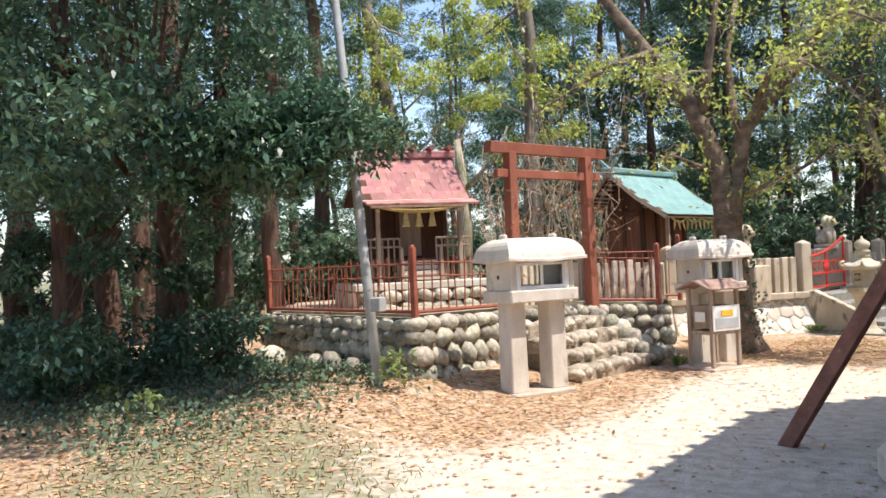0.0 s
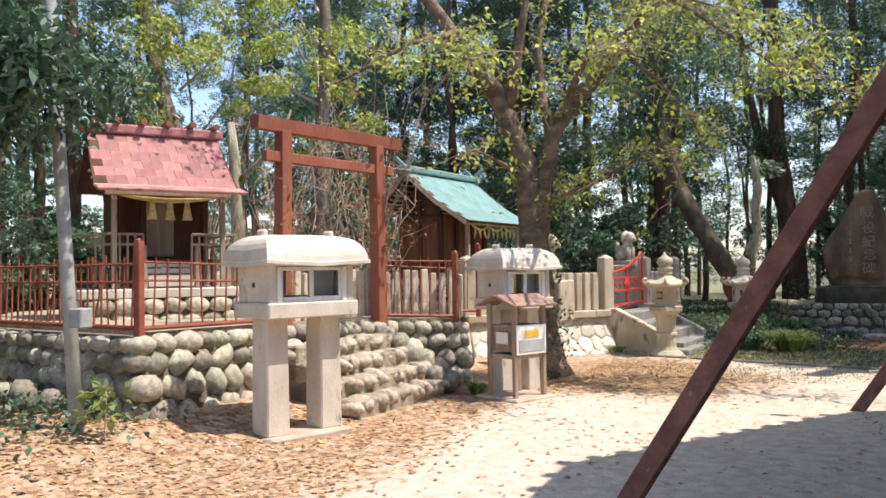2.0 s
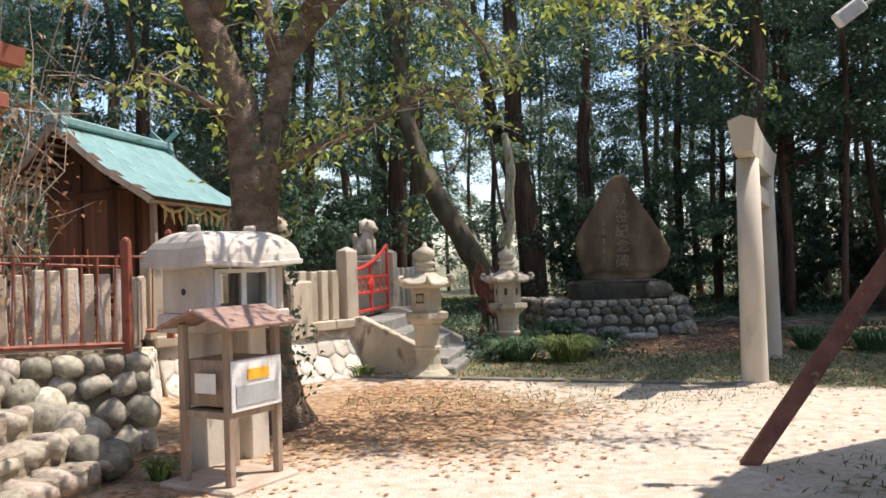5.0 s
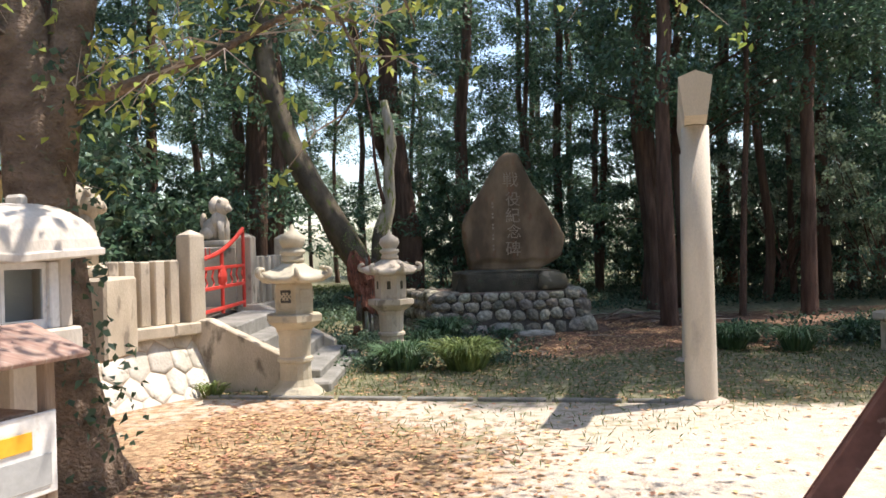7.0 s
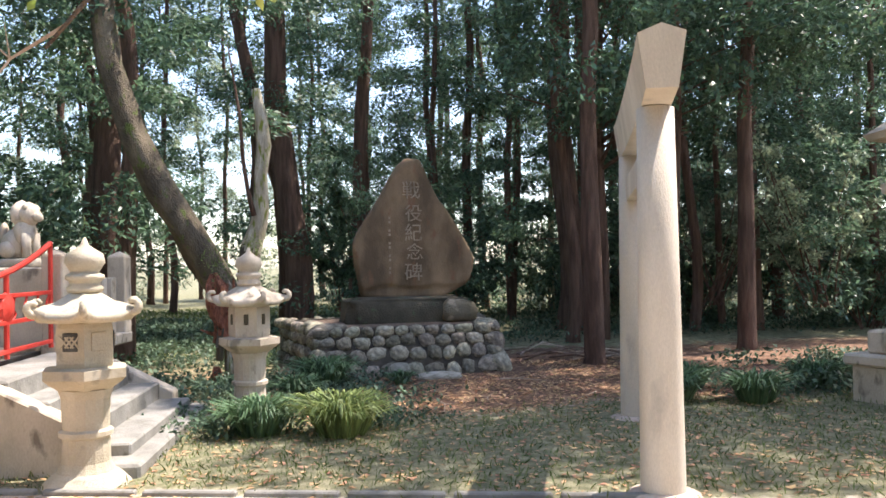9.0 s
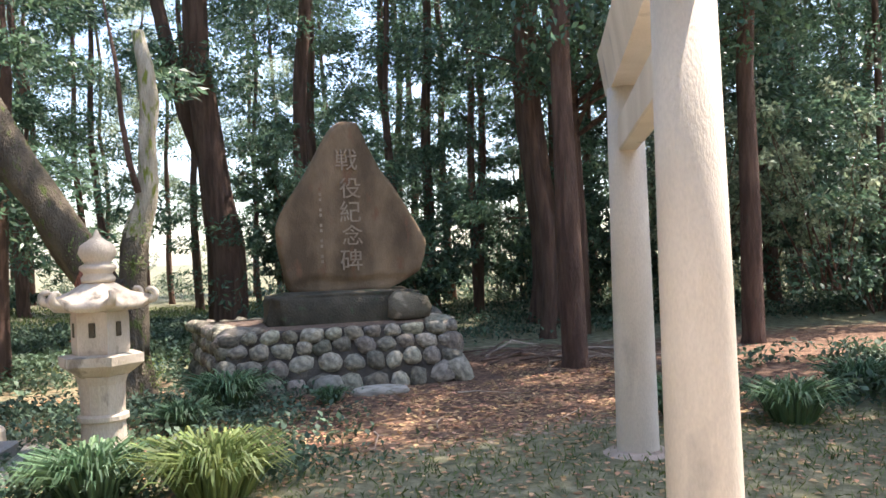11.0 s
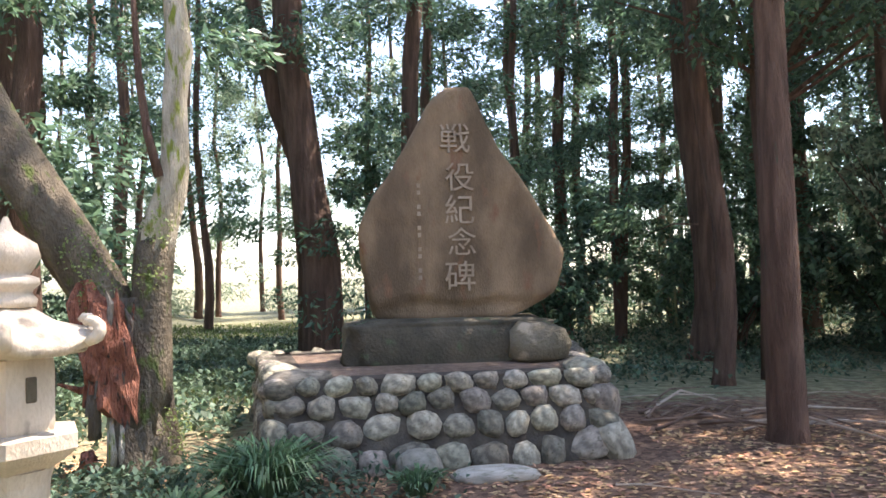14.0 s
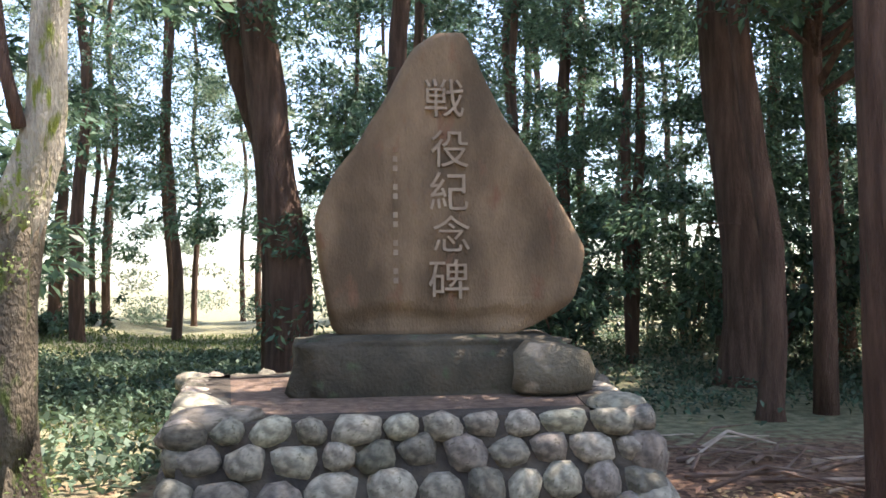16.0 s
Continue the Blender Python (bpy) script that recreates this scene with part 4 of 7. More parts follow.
def offering_post(m):
    c = thing("roofed_offering_box", m, "weathered wooden box on legs with a small gabled roof", "offering box")
    part("base_slab", box(-0.28, 0.28, -0.26, 0.30, -0.05, 0.10, 0.015), BASESLAB, c)
    for x in (-0.19, 0.19):
        for y in (-0.17, 0.17):
            part("leg", box(x - 0.022, x + 0.022, y - 0.022, y + 0.022, 0.10, 0.98, 0.004), WOOD, c)
    part("box_body", box(-0.165, 0.165, -0.15, 0.165, 0.52, 0.78, 0.006), WOOD, c)
    part("front_board", box(-0.20, 0.20, -0.205, -0.194, 0.50, 0.78, 0.004), WHITE, c, "white board on the front")
    part("board_frame", box(-0.17, 0.17, -0.211, -0.207, 0.53, 0.64, 0.002), GREYPANEL, c)
    part("label", box(-0.08, 0.09, -0.2115, -0.2065, 0.665, 0.725, 0.001), YELLOW, c, "orange and yellow printed label")
    part("side_notice", box(-0.2145, -0.2125, -0.1, 0.06, 0.60, 0.71, 0.001), WHITE, c, "small white notice")
    part("shelf", box(-0.2, 0.2, -0.18, 0.18, 0.46, 0.50, 0.004), WOOD, c)
    rf = bmesh.new()
    for s in (-1, 1):
        box(-0.29, 0.29, 0, 0.29, 0, 0.02, 0.004, rf, Matrix.Translation((0, 0, 1.05)) @ Matrix.Rotation(0 if s > 0 else math.pi, 4, "Z") @ Matrix.Rotation(radians(-20), 4, "X"))
    part("roof", rf, mat("roof_boards", (0.30, 0.18, 0.14), (0.42, 0.30, 0.24), 6, c3=(0.5, 0.42, 0.36), bump=0.4, stretch=(1, 6, 1)), c, "thin weathered plank roof")
    return c


offering_post(pose(-3.52, 10.70, -0.1, 0, 0, 62) @ Matrix.Diagonal((1.13, 1.13, 1.13, 1)))


# ---------------------------------------------------------------- sanctuary wall, stone fence, stairs, gate
sanc = thing("wall_sanctuary", Matrix(), "retaining wall of pale cut polygonal stones", "wall", kind="structure")


def hex_wall(a, b, z0, z1, lean, size):
    """Roughly six-sided cut stones with recessed joints."""
    a, b = Vector(a), Vector(b)
    d, L = (b - a).normalized(), (b - a).length
    nrm = Vector((d.y, -d.x))
    hgt = z1 - z0
    rows, cols = max(2, round(hgt / (size * 0.80))), max(2, round(L / size))
    ch, cw = hgt / rows, L / cols

    def corner(x, z):
        jx = noise.noise(Vector((x * 4.1 + 3, z * 4.7, a.x))) * 0.30 * cw
        jz = noise.noise(Vector((x * 4.3, z * 4.9 + 9, a.y))) * 0.34 * ch
        return min(L, max(0, x + jx)), min(hgt, max(0, z + jz))

    for r in range(rows + 1):
        for c in range(cols + 1):
            cx, cz = (c + (0.5 if r % 2 else 0)) * cw, r * ch
            bm = bmesh.new()
            pts = [corner(cx + u * cw, cz + v * ch) for u, v in ((0.5, 1 / 3), (0, 2 / 3), (-0.5, 1 / 3), (-0.5, -1 / 3), (0, -2 / 3), (0.5, -1 / 3))]
            mx, mz = sum(p[0] for p in pts) / 6, sum(p[1] for p in pts) / 6
            rings = []
            face = rng.uniform(0.0, 0.010)
            for gap, o in ((0.001, -0.02), (0.002, 0.006), (0.010, 0.011 + face), (0.05, 0.016 + face)):
                ring = []
                for x, z in pts:
                    e = math.hypot(x - mx, z - mz) + 1e-6
                    k2 = max(0.1, 1 - gap / e)
                    xx, zz = mx + (x - mx) * k2, mz + (z - mz) * k2
                    p = a + d * xx + nrm * (o + lean * (hgt - zz))
                    ring.append(bm.verts.new((p.x, p.y, z0 + zz)))
                rings.append(ring)
            for q0, q1 in zip(rings, rings[1:]):
                for k in range(6):
                    bm.faces.new((q0[k], q0[(k + 1) % 6], q1[(k + 1) % 6], q1[k]))
            bm.faces.new(rings[-1])
            bmesh.ops.remove_doubles(bm, verts=bm.verts, dist=0.003)
            if len(bm.faces) < 3 or sum(f_.calc_area() for f_ in bm.faces) < 0.004:
                bm.free()
                continue
            bmesh.ops.recalc_face_normals(bm, faces=bm.faces)
            part("cut_stone", bm, HEXSTONE, sanc, smooth=True)


for a, b, lean_ in ((END + Vector((-0.05, 0.1)), SANC0, 0.1), (SANC0, SANC1, 0.5)):
    part("wall_core", leaning_core(a, b, -0.15, 0.58, lean_), PALE, sanc)
    hex_wall(a, b, -0.06, 0.56, lean_, 0.235)


def frame_at(a, b, z):
    d = b - a
    return pose(a.x, a.y, z, 0, 0, math.degrees(math.atan2(d.y, d.x))), d.length


def stone_fence(a, b, z, n, posts=(True, True), h=0.62):
    m, L = frame_at(Vector(a), Vector(b), z)
    f = thing("stone_fence", m, "weathered stone fence of square pales and taller pyramid-capped posts", "fence", "stone fences")
    part("coping", box(-0.05, L + 0.05, -0.13, 0.13, -0.06, 0.06, 0.015), GRANITE, f)
    for k in range(n):
        x = 0.16 + (L - 0.32) * (k + 0.5) / n
        part("pale", box(x - 0.058, x + 0.058, -0.055, 0.055, 0.06, 0.06 + h + rng.normal(0, 0.006), 0.012), GRANITE, f)
    for k, x in enumerate((0, L)):
        if posts[k]:
            b_ = box(x - 0.1, x + 0.1, -0.1, 0.1, 0.03, 0.92, 0.012)
            box(x - 0.1, x + 0.1, -0.1, 0.1, 0.92, 0.975, 0.008, b_, top=0.12)
            part("post", b_, GRANITE, f)
    return f


stone_fence(SANC_MID, SANC1, 0.62, 6)
stone_fence(SANC0, SANC_MID, 0.62, 6, (True, False))
stone_fence(SANC2, SANC3, 0.62, 5)


def stairs():
    d = (SANC2 - SANC1).normalized()
    ang = math.degrees(math.atan2(d.y, d.x))
    W = (SANC2 - SANC1).length
    s = thing("stone_stairs", pose(SANC1.x, SANC1.y, 0, 0, 0, ang), "short flight of grey stone steps between sloping cheek walls", "stairs", kind="structure")
    # local -y leads down to the yard
    for k in range(4):
        y1 = -0.12 - 0.28 * k
        part("step", box(0.1, W - 0.1, y1 - 0.3, y1 + 0.16, -0.1, 0.62 - 0.155 * k, 0.014), SLABGREY, s)
    for x in (-0.06, W - 0.14):
        bm = bmesh.new()
        pr = ((0.1, -0.1), (0.1, 0.70), (-0.18, 0.70), (-1.12, 0.22), (-1.12, -0.1))
        f1 = [bm.verts.new((x, y, z)) for y, z in pr]
        f2 = [bm.verts.new((x + 0.2, y, z)) for y, z in pr]
        bm.faces.new(f1), bm.faces.new(f2[::-1])
        for i in range(5):
            bm.faces.new((f1[i], f1[(i + 1) % 5], f2[(i + 1) % 5], f2[i]))
        bmesh.ops.recalc_face_normals(bm, faces=bm.faces)
        bmesh.ops.bevel(bm, geom=bm.edges[:], offset=0.015, segments=1, affect="EDGES")
        part("cheek_wall", bm, GRANITE, s)
    part("foot_slab", box(-0.2, W + 0.1, -1.4, -1.1, -0.08, 0.07, 0.02), SLABGREY, s)


stairs()


def red_gate():
    m, L = frame_at(SANC1, SANC2, 0.64)
    g = thing("red_gate", m @ pose(0.12, 0, 0.03), "vermilion metal gate with round crest and curved top rail", "gate")
    w = L - 0.24
    for x in (0.03, w / 2, w - 0.03):
        part("stile", tube([(x, 0, 0), (x, 0, 0.62 + 0.36 * (x / w) ** 2)], [0.022] * 2, 8), GATERED, g)
    for z in (0.06, 0.30, 0.52):
        part("rail", box(0.03, w - 0.03, -0.02, 0.02, z - 0.018, z + 0.018, 0.004), GATERED, g)
    part("top_rail", tube([(0.03 + (w - 0.06) * i / 12, 0, 0.62 + 0.36 * (i / 12) ** 2) for i in range(13)], [0.026] * 13, 8), GATERED, g)
    b = lathe([(0.13, -0.015), (0.14, 0.0), (0.12, 0.02), (0.05, 0.045), (0.02, 0.05)], 12)
    bmesh.ops.transform(b, matrix=pose(w * 0.5, 0, 0.42, 90), verts=b.verts)
    part("crest", b, GATERED, g)
    for k in range(8):
        x = 0.12 + (w - 0.24) * k / 7
        part("scroll", tube([(x, 0, 0.31), (x + 0.06, 0, 0.36), (x - 0.02, 0, 0.42), (x + 0.05, 0, 0.51)], [0.010] * 4, 6), GATERED, g)
    for k in range(4):
        x = 0.10 + 0.15 * k
        part("spike", tube([(x, 0, 0.63), (x, 0, 0.74)], [0.014, 0.003], 6), GATERED, g)


red_gate()


def lion(m):
    bm = bmesh.new()

    def blob(c, r, s=(1, 1, 1)):
        b = bmesh.new()
        bmesh.ops.create_icosphere(b, subdivisions=2, radius=r)
        for v in b.verts:
            k = 1 + 0.16 * noise.noise(v.co * 14)
            v.co = Vector((v.co.x * s[0] * k + c[0], v.co.y * s[1] * k + c[1], v.co.z * s[2] * k + c[2]))
        join(bm, b)

    box(-0.2, 0.2, -0.28, 0.28, 0, 0.10, 0.02, bm)
    blob((0, 0.08, 0.27), 0.17, (0.9, 1.15, 1.05))
    blob((0, -0.06, 0.40), 0.155, (0.95, 0.9, 1.2))
    blob((0, -0.12, 0.60), 0.145, (1.0, 1.0, 0.95))
    blob((0, -0.245, 0.565), 0.075, (1.2, 0.9, 0.8))
    blob((0, -0.02, 0.60), 0.16, (1.1, 0.8, 1.0))
    for s in (-1, 1):
        blob((s * 0.12, 0.12, 0.2), 0.1, (0.8, 1.3, 1))
        blob((s * 0.10, -0.15, 0.67), 0.045)
        tube([(s * 0.085, -0.16, 0.10), (s * 0.085, -0.14, 0.38)], [0.055, 0.06], 8, bm)
    blob((0, 0.25, 0.38), 0.09, (0.8, 0.7, 1.5))
    for v in bm.verts:
        v.co = Vector((v.co.x * 0.9, v.co.y * 0.72, v.co.z * 0.9))
    ob = solid("lion_statue", bm, GRANITE, "weathered grey stone guardian lion seated on a block", "statue", "guardian lions", smooth=True)
    ob.matrix_world = m
    return ob


for x, y, hp, turn in ((-3.72, 18.75, 0.80, 70), (-3.98, 13.62, 0.58, 100)):
    b = solid("statue_pedestal", box(-0.26, 0.26, -0.34, 0.34, 0, hp, 0.02), GRANITE, "square granite block carrying a guardian lion", "pedestal", "lion pedestals")
    b.matrix_world = pose(x, y, 0.63, 0, 0, 80)
    lion(pose(x, y, 0.63 + hp - 0.003, 0, 0, turn))


# ---------------------------------------------------------------- stone lanterns
def lantern(m, label, mt, hood=0.37, plain=False):
    c = thing("stone_lantern", m, label, "stone lantern", "stone lanterns")
    t6 = math.pi / 6
    part("foot", lathe([(0.30, -0.06), (0.30, 0.03), (0.27, 0.07), (0.22, 0.12), (0.185, 0.14)], 12), mt, c)
    part("shaft", lathe([(0.185, 0.14), (0.168, 0.17), (0.155, 0.20), (0.148, 0.36), (0.172, 0.375), (0.172, 0.405), (0.147, 0.42), (0.155, 0.62), (0.175, 0.68)], 16), mt, c, smooth=False)
    part("platform", lathe([(0.16, 0.665), (0.255, 0.73), (0.29, 0.76), (0.29, 0.82), (0.22, 0.83)], 6, turn=t6), mt, c)
    fb = bmesh.new()
    part("firebox", lathe([(0.192, 0.83), (0.198, 0.86), (0.198, 1.09), (0.192, 1.12)], 6, turn=t6, bm=fb), mt, c)
    for k in (3, 4, 5, 0):
        a = k * math.pi / 3
        n_ = Vector((math.cos(a), math.sin(a), 0))
        w = box(-0.052, 0.052, -0.008, 0.004, -0.06, 0.06, 0.003, m=Matrix.Translation(n_ * 0.171 + Vector((0, 0, 1.0))) @ Matrix.Rotation(a + math.pi / 2, 4, "Z"))
        if plain:
            w.free()
            # recess not cut: a block of dark base-stone colour paints its shade
            part("window", box(-0.022, 0.022, -0.006, 0.006, -0.05, 0.05, 0.004, m=Matrix.Translation(n_ * 0.173 + Vector((0, 0, 1.0))) @ Matrix.Rotation(a + math.pi / 2, 4, "Z")), MONBASE, c, "small worn window, its recess shade painted as a dark block")
            continue
        # the firebox is solid; a dark plate paints the shade behind the lattice
        win = part("window", w, HOLESHADE if k % 2 == 0 else mt, c, "carved lattice window, the shade behind it painted dark" if k % 2 == 0 else "")
        if k % 2 == 0:
            lt = None
            for j in (-1, 0, 1):
                for s in (-1, 1):
                    lt = box(-0.005, 0.005, -0.013, -0.005, -0.075, 0.075, 0, lt, Matrix.Translation(n_ * 0.174 + Vector((0, 0, 1.0))) @ Matrix.Rotation(a + math.pi / 2, 4, "Z") @ Matrix.Translation((j * 0.036, 0, 0)) @ Matrix.Rotation(s * 0.7, 4, "Y") @ Matrix.Diagonal((1, 1, 0.62, 1)))
            part("lattice", lt, mt, win)
    bm = bmesh.new()
    rings = []
    for r, z, lift in ((0.15, 1.115, 0), (hood * 0.92, 1.13, 0.03), (hood, 1.165, 0.055), (hood * 0.86, 1.20, 0.03), (hood * 0.58, 1.245, 0.01), (0.12, 1.31, 0), (0.10, 1.32, 0)):
        ring = []
        for k in range(24):
            a = 2 * math.pi * k / 24
            corner = max(0, math.cos((a - t6) * 6)) ** 3
            f = 1.0 * corner + (0.93 - 0.07 * (1 - corner)) * (1 - corner)
            ring.append(bm.verts.new((r * f * math.cos(a), r * f * math.sin(a), z + lift * corner)))
        rings.append(ring)
    for a, b in zip(rings, rings[1:]):
        for k in range(24):
            bm.faces.new((a[k], a[(k + 1) % 24], b[(k + 1) % 24], b[k]))
    bm.faces.new(rings[0][::-1]), bm.faces.new(rings[-1])
    hd = part("hood", bm, mt, c, "flared hood with curled corners", smooth=True)
    for k in range(6):
        a = t6 + k * math.pi / 3
        u, up = Vector((math.cos(a), math.sin(a), 0)), Vector((0, 0, 1))
        o = u * (hood * 0.94) + up * 1.225
        pts = [o + u * (0.038 * math.cos(q)) + up * (0.038 * math.sin(q)) for q in np.linspace(-2.2, 2.4, 8)]
        part("curl", tube(pts, [0.03, 0.03, 0.028, 0.027, 0.025, 0.022, 0.02, 0.012], 7), mt, hd, smooth=True)
    part("finial", lathe([(0.11, 1.32), (0.115, 1.35), (0.095, 1.375), (0.10, 1.39), (0.125, 1.41), (0.12, 1.435), (0.085, 1.45), (0.10, 1.47), (0.128, 1.52), (0.115, 1.575), (0.06, 1.61), (0.028, 1.635), (0.008, 1.685)], 18), mt, c, smooth=True)
    return c


lantern(pose(-2.55, 15.52, -0.07, 0, 0, 8), "tan carved stone lantern with curled hood corners", LANTERN)
lan2 = lantern(pose(-1.48, 17.8, -0.10, 0, 0, 20), "grey stone lantern standing among lily turf", GRANITE, plain=True)


def tiered_lantern(m):
    """A larger lantern on two square stone tiers."""
    c = thing("tiered_stone_lantern", m, "large grey stone lantern on square tiers under the cedars", "stone lantern")
    part("lower_tier", box(-0.50, 0.50, -0.50, 0.50, -0.1, 0.34, 0.02), GRANITE, c)
    part("tier_slab", box(-0.56, 0.56, -0.56, 0.56, 0.34, 0.45, 0.02), GRANITE, c)
    part("upper_tier", box(-0.40, 0.40, -0.40, 0.40, 0.45, 0.68, 0.02), GRANITE, c)
    part("shaft", lathe([(0.30, 0.68), (0.24, 0.76), (0.19, 0.84), (0.18, 1.3), (0.23, 1.36), (0.18, 1.42), (0.19, 1.9), (0.24, 1.95)], 18), GRANITE, c)
    part("platform", lathe([(0.2, 1.95), (0.38, 2.03), (0.4, 2.12), (0.3, 2.15)], 6), GRANITE, c)
    part("firebox", lathe([(0.26, 2.15), (0.27, 2.2), (0.27, 2.5), (0.26, 2.54)], 6), GRANITE, c)
    part("hood", lathe([(0.2, 2.54), (0.50, 2.56), (0.54, 2.62), (0.4, 2.7), (0.18, 2.84), (0.14, 2.86)], 6), GRANITE, c)
    part("finial", lathe([(0.14, 2.86), (0.16, 2.92), (0.1, 2.96), (0.15, 3.06), (0.12, 3.16), (0.02, 3.26)], 16), GRANITE, c, smooth=True)


tiered_lantern(pose(4.95, 16.35, 0.0, 0, 0, 18))


# ---------------------------------------------------------------- stone torii
def stone_torii():
    a, b = Vector((0.95, 14.20)), Vector((1.91, 16.5))
    m, L = frame_at(a, b, 0)
    t = thing("stone_torii", m, "plain tan stone torii with pentagonal lintel ends", "torii")
    for x, dx in ((0.0, 0.05), (L, -0.05)):
        part("pillar", tube([(x, 0, -0.1), (x, 0, 0.02), (x + dx * 0.5, 0, 1.2), (x + dx, 0, 2.34)], [0.138, 0.137, 0.127, 0.114], 20), TORIIST, t, smooth=True)
        b_ = bmesh.new()
        lathe([(0.24, -0.08), (0.23, -0.015), (0.19, 0.006), (0.14, 0.012)], 14, b_)
        for v in b_.verts:
            v.co.x += x
        part("footing", b_, BASESLAB, t, "rough cement footing")
    bm = bmesh.new()
    x0, x1 = -0.42, L + 0.42
    rings = []
    for i in range(13):
        u = i / 12
        x = x0 + (x1 - x0) * u
        up = 0.05 * abs(2 * u - 1) ** 3
        slant = 0.035
        rings.append([bm.verts.new((x + (u - 0.5) * 2 * slant * (dz / 0.4), y, 2.325 + dz + up)) for y, dz in ((-0.09, 0), (0.09, 0), (0.135, 0.31), (0.0, 0.36), (-0.135, 0.31))])
    for p, q in zip(rings, rings[1:]):
        for k in range(5):
            bm.faces.new((p[k], p[(k + 1) % 5], q[(k + 1) % 5], q[k]))
    bm.faces.new(rings[0]), bm.faces.new(rings[-1][::-1])
    bmesh.ops.recalc_face_normals(bm, faces=bm.faces)
    part("lintel", bm, TORIIST, t)
    part("tie_beam", box(0.12, L - 0.12, -0.06, 0.06, 1.93, 2.14, 0.01), TORIIST, t)


stone_torii()


# ---------------------------------------------------------------- monument
def monument():
    pl = thing("stone_plinth", Matrix(), "low plinth faced with rounded river stones under the monument", "plinth")
    A, B, C, D = Vector((-0.64, 20.16)), Vector((1.70, 20.24)), Vector((2.1, 22.7)), Vector((-0.95, 22.5))
    ins = [p + (Vector((0.6, 21.7)) - p) * 0.025 for p in (A, B, C, D)]
    bed = mat("brown_mortar", (0.045, 0.036, 0.027), (0.10, 0.082, 0.06), 6, bump=0.7)
    part("fill", slab([tuple(p) for p in ins], -0.2, 0.53), bed, pl)
    part("bed", slab([tuple(p + (Vector((0.6, 21.7)) - p) * 0.06) for p in (A, B, C, D)], 0.3, 0.575), mat("needle_litter", (0.13, 0.085, 0.06), (0.24, 0.17, 0.12), 14, bump=0.9), pl, "brown needle litter on top")
    for p, q, lean_ in ((A, B, 0.42), (B, C, 0.14), (C, D, 0.1), (D, A, 0.12)):
        cobble_wall(pl, p, q, 0.60, 0.60, -0.06, -0.06, course=0.155, size=0.25, lean=lean_, deep=0.12, mesh_set=PLINTH_STONES, bed=bed, slant=0.16)
    for k, (x, y, rx, ry) in enumerate(((-0.50, 20.28, 0.25, 0.15), (-0.62, 20.75, 0.16, 0.22), (1.64, 20.40, 0.16, 0.14))):
        stone_at(pl, (x, y, 0.575), rx, ry, 0.085, 0.2 * k, PLINTH_STONES[k], name="cap_stone")
    stone_at(pl, (1.74, 20.08, 0.08), 0.14, 0.15, 0.17, 0.4, PLINTH_STONES[4], name="corner_stone")
    stone_at(pl, (1.70, 20.22, 0.36), 0.14, 0.13, 0.15, 0.2, PLINTH_STONES[6], name="corner_stone")
    base = bmesh.new()
    bmesh.ops.create_icosphere(base, subdivisions=4, radius=1)
    for v in base.verts:
        c = v.co.copy()
        p = Vector([math.copysign(abs(x) ** 0.26, x) for x in c])
        k = 1 + 0.09 * noise.noise(c * 2.2) + 0.05 * noise.noise(c * 6)
        v.co = Vector((0.72 + p.x * 0.93 * k / 1.05, 21.42 + p.y * 0.37 * k, 0.73 + p.z * 0.20 * k))
    bs = solid("monument_base", base, MONBASE, "dark mossy base boulder beneath the monument", "base stone", smooth=True)
    out = [(0.10, 0.92), (0.05, 1.15), (0.0, 1.42), (-0.035, 1.68), (0.07, 1.92), (0.27, 2.2), (0.49, 2.58), (0.63, 2.82), (0.77, 2.925), (0.95, 2.93), (1.03, 2.76), (1.18, 2.42), (1.41, 2.08), (1.60, 1.78), (1.755, 1.50), (1.74, 1.34), (1.66, 1.13), (1.42, 0.99), (1.2, 0.90), (0.6, 0.90)]
    loop = []
    for i, (x, z) in enumerate(out):
        x2, z2 = out[(i + 1) % len(out)]
        for k in range(4):
            t = k / 4
            loop.append(Vector((x + (x2 - x) * t, z + (z2 - z) * t)))
    n = len(loop)
    loop = [(loop[i - 1] + loop[i] * 2 + loop[(i + 1) % n]) / 4 for i in range(n)]
    cen = Vector((0.82, 1.72))
    bm = bmesh.new()
    rings = []
    for k, y in [(s, 21.28 - 0.014 * (1 - s)) for s in (0.12, 0.3, 0.48, 0.6, 0.68, 0.73, 0.77, 0.81, 0.85, 0.89, 0.92, 0.955)] + [(0.985, 21.30), (1.0, 21.35), (1.005, 21.45), (0.98, 21.55), (0.92, 21.6), (0.5, 21.62)]:
        ring = []
        for i, q in enumerate(loop):
            j = 1 + 0.02 * noise.noise(Vector((q.x * 4, q.y * 4, y * 9)))
            p = cen + (q - cen) * k * j
            flake = 0.045 * smooth(0.02, -0.02, p.y - 1.075 - 0.05 * noise.noise(Vector((p.x * 3.0, 4, 1))) - 0.03 * noise.noise(Vector((p.x * 9, 1, 1)))) if k < 0.99 else 0
            dy = flake + 0.024 * noise.noise(Vector((p.x * 2.2, p.y * 2.2, 0))) + 0.009 * noise.noise(Vector((p.x * 8, p.y * 8, 2)))
            ring.append(bm.verts.new((p.x, y + dy + 0.03 * (p.y - 1.0) * 0.5, p.y)))
        rings.append(ring)
    for a, b in zip(rings, rings[1:]):
        for i in range(n):
            bm.faces.new((a[i], a[(i + 1) % n], b[(i + 1) % n], b[i]))
    bm.faces.new(rings[0][::-1]), bm.faces.new(rings[-1])
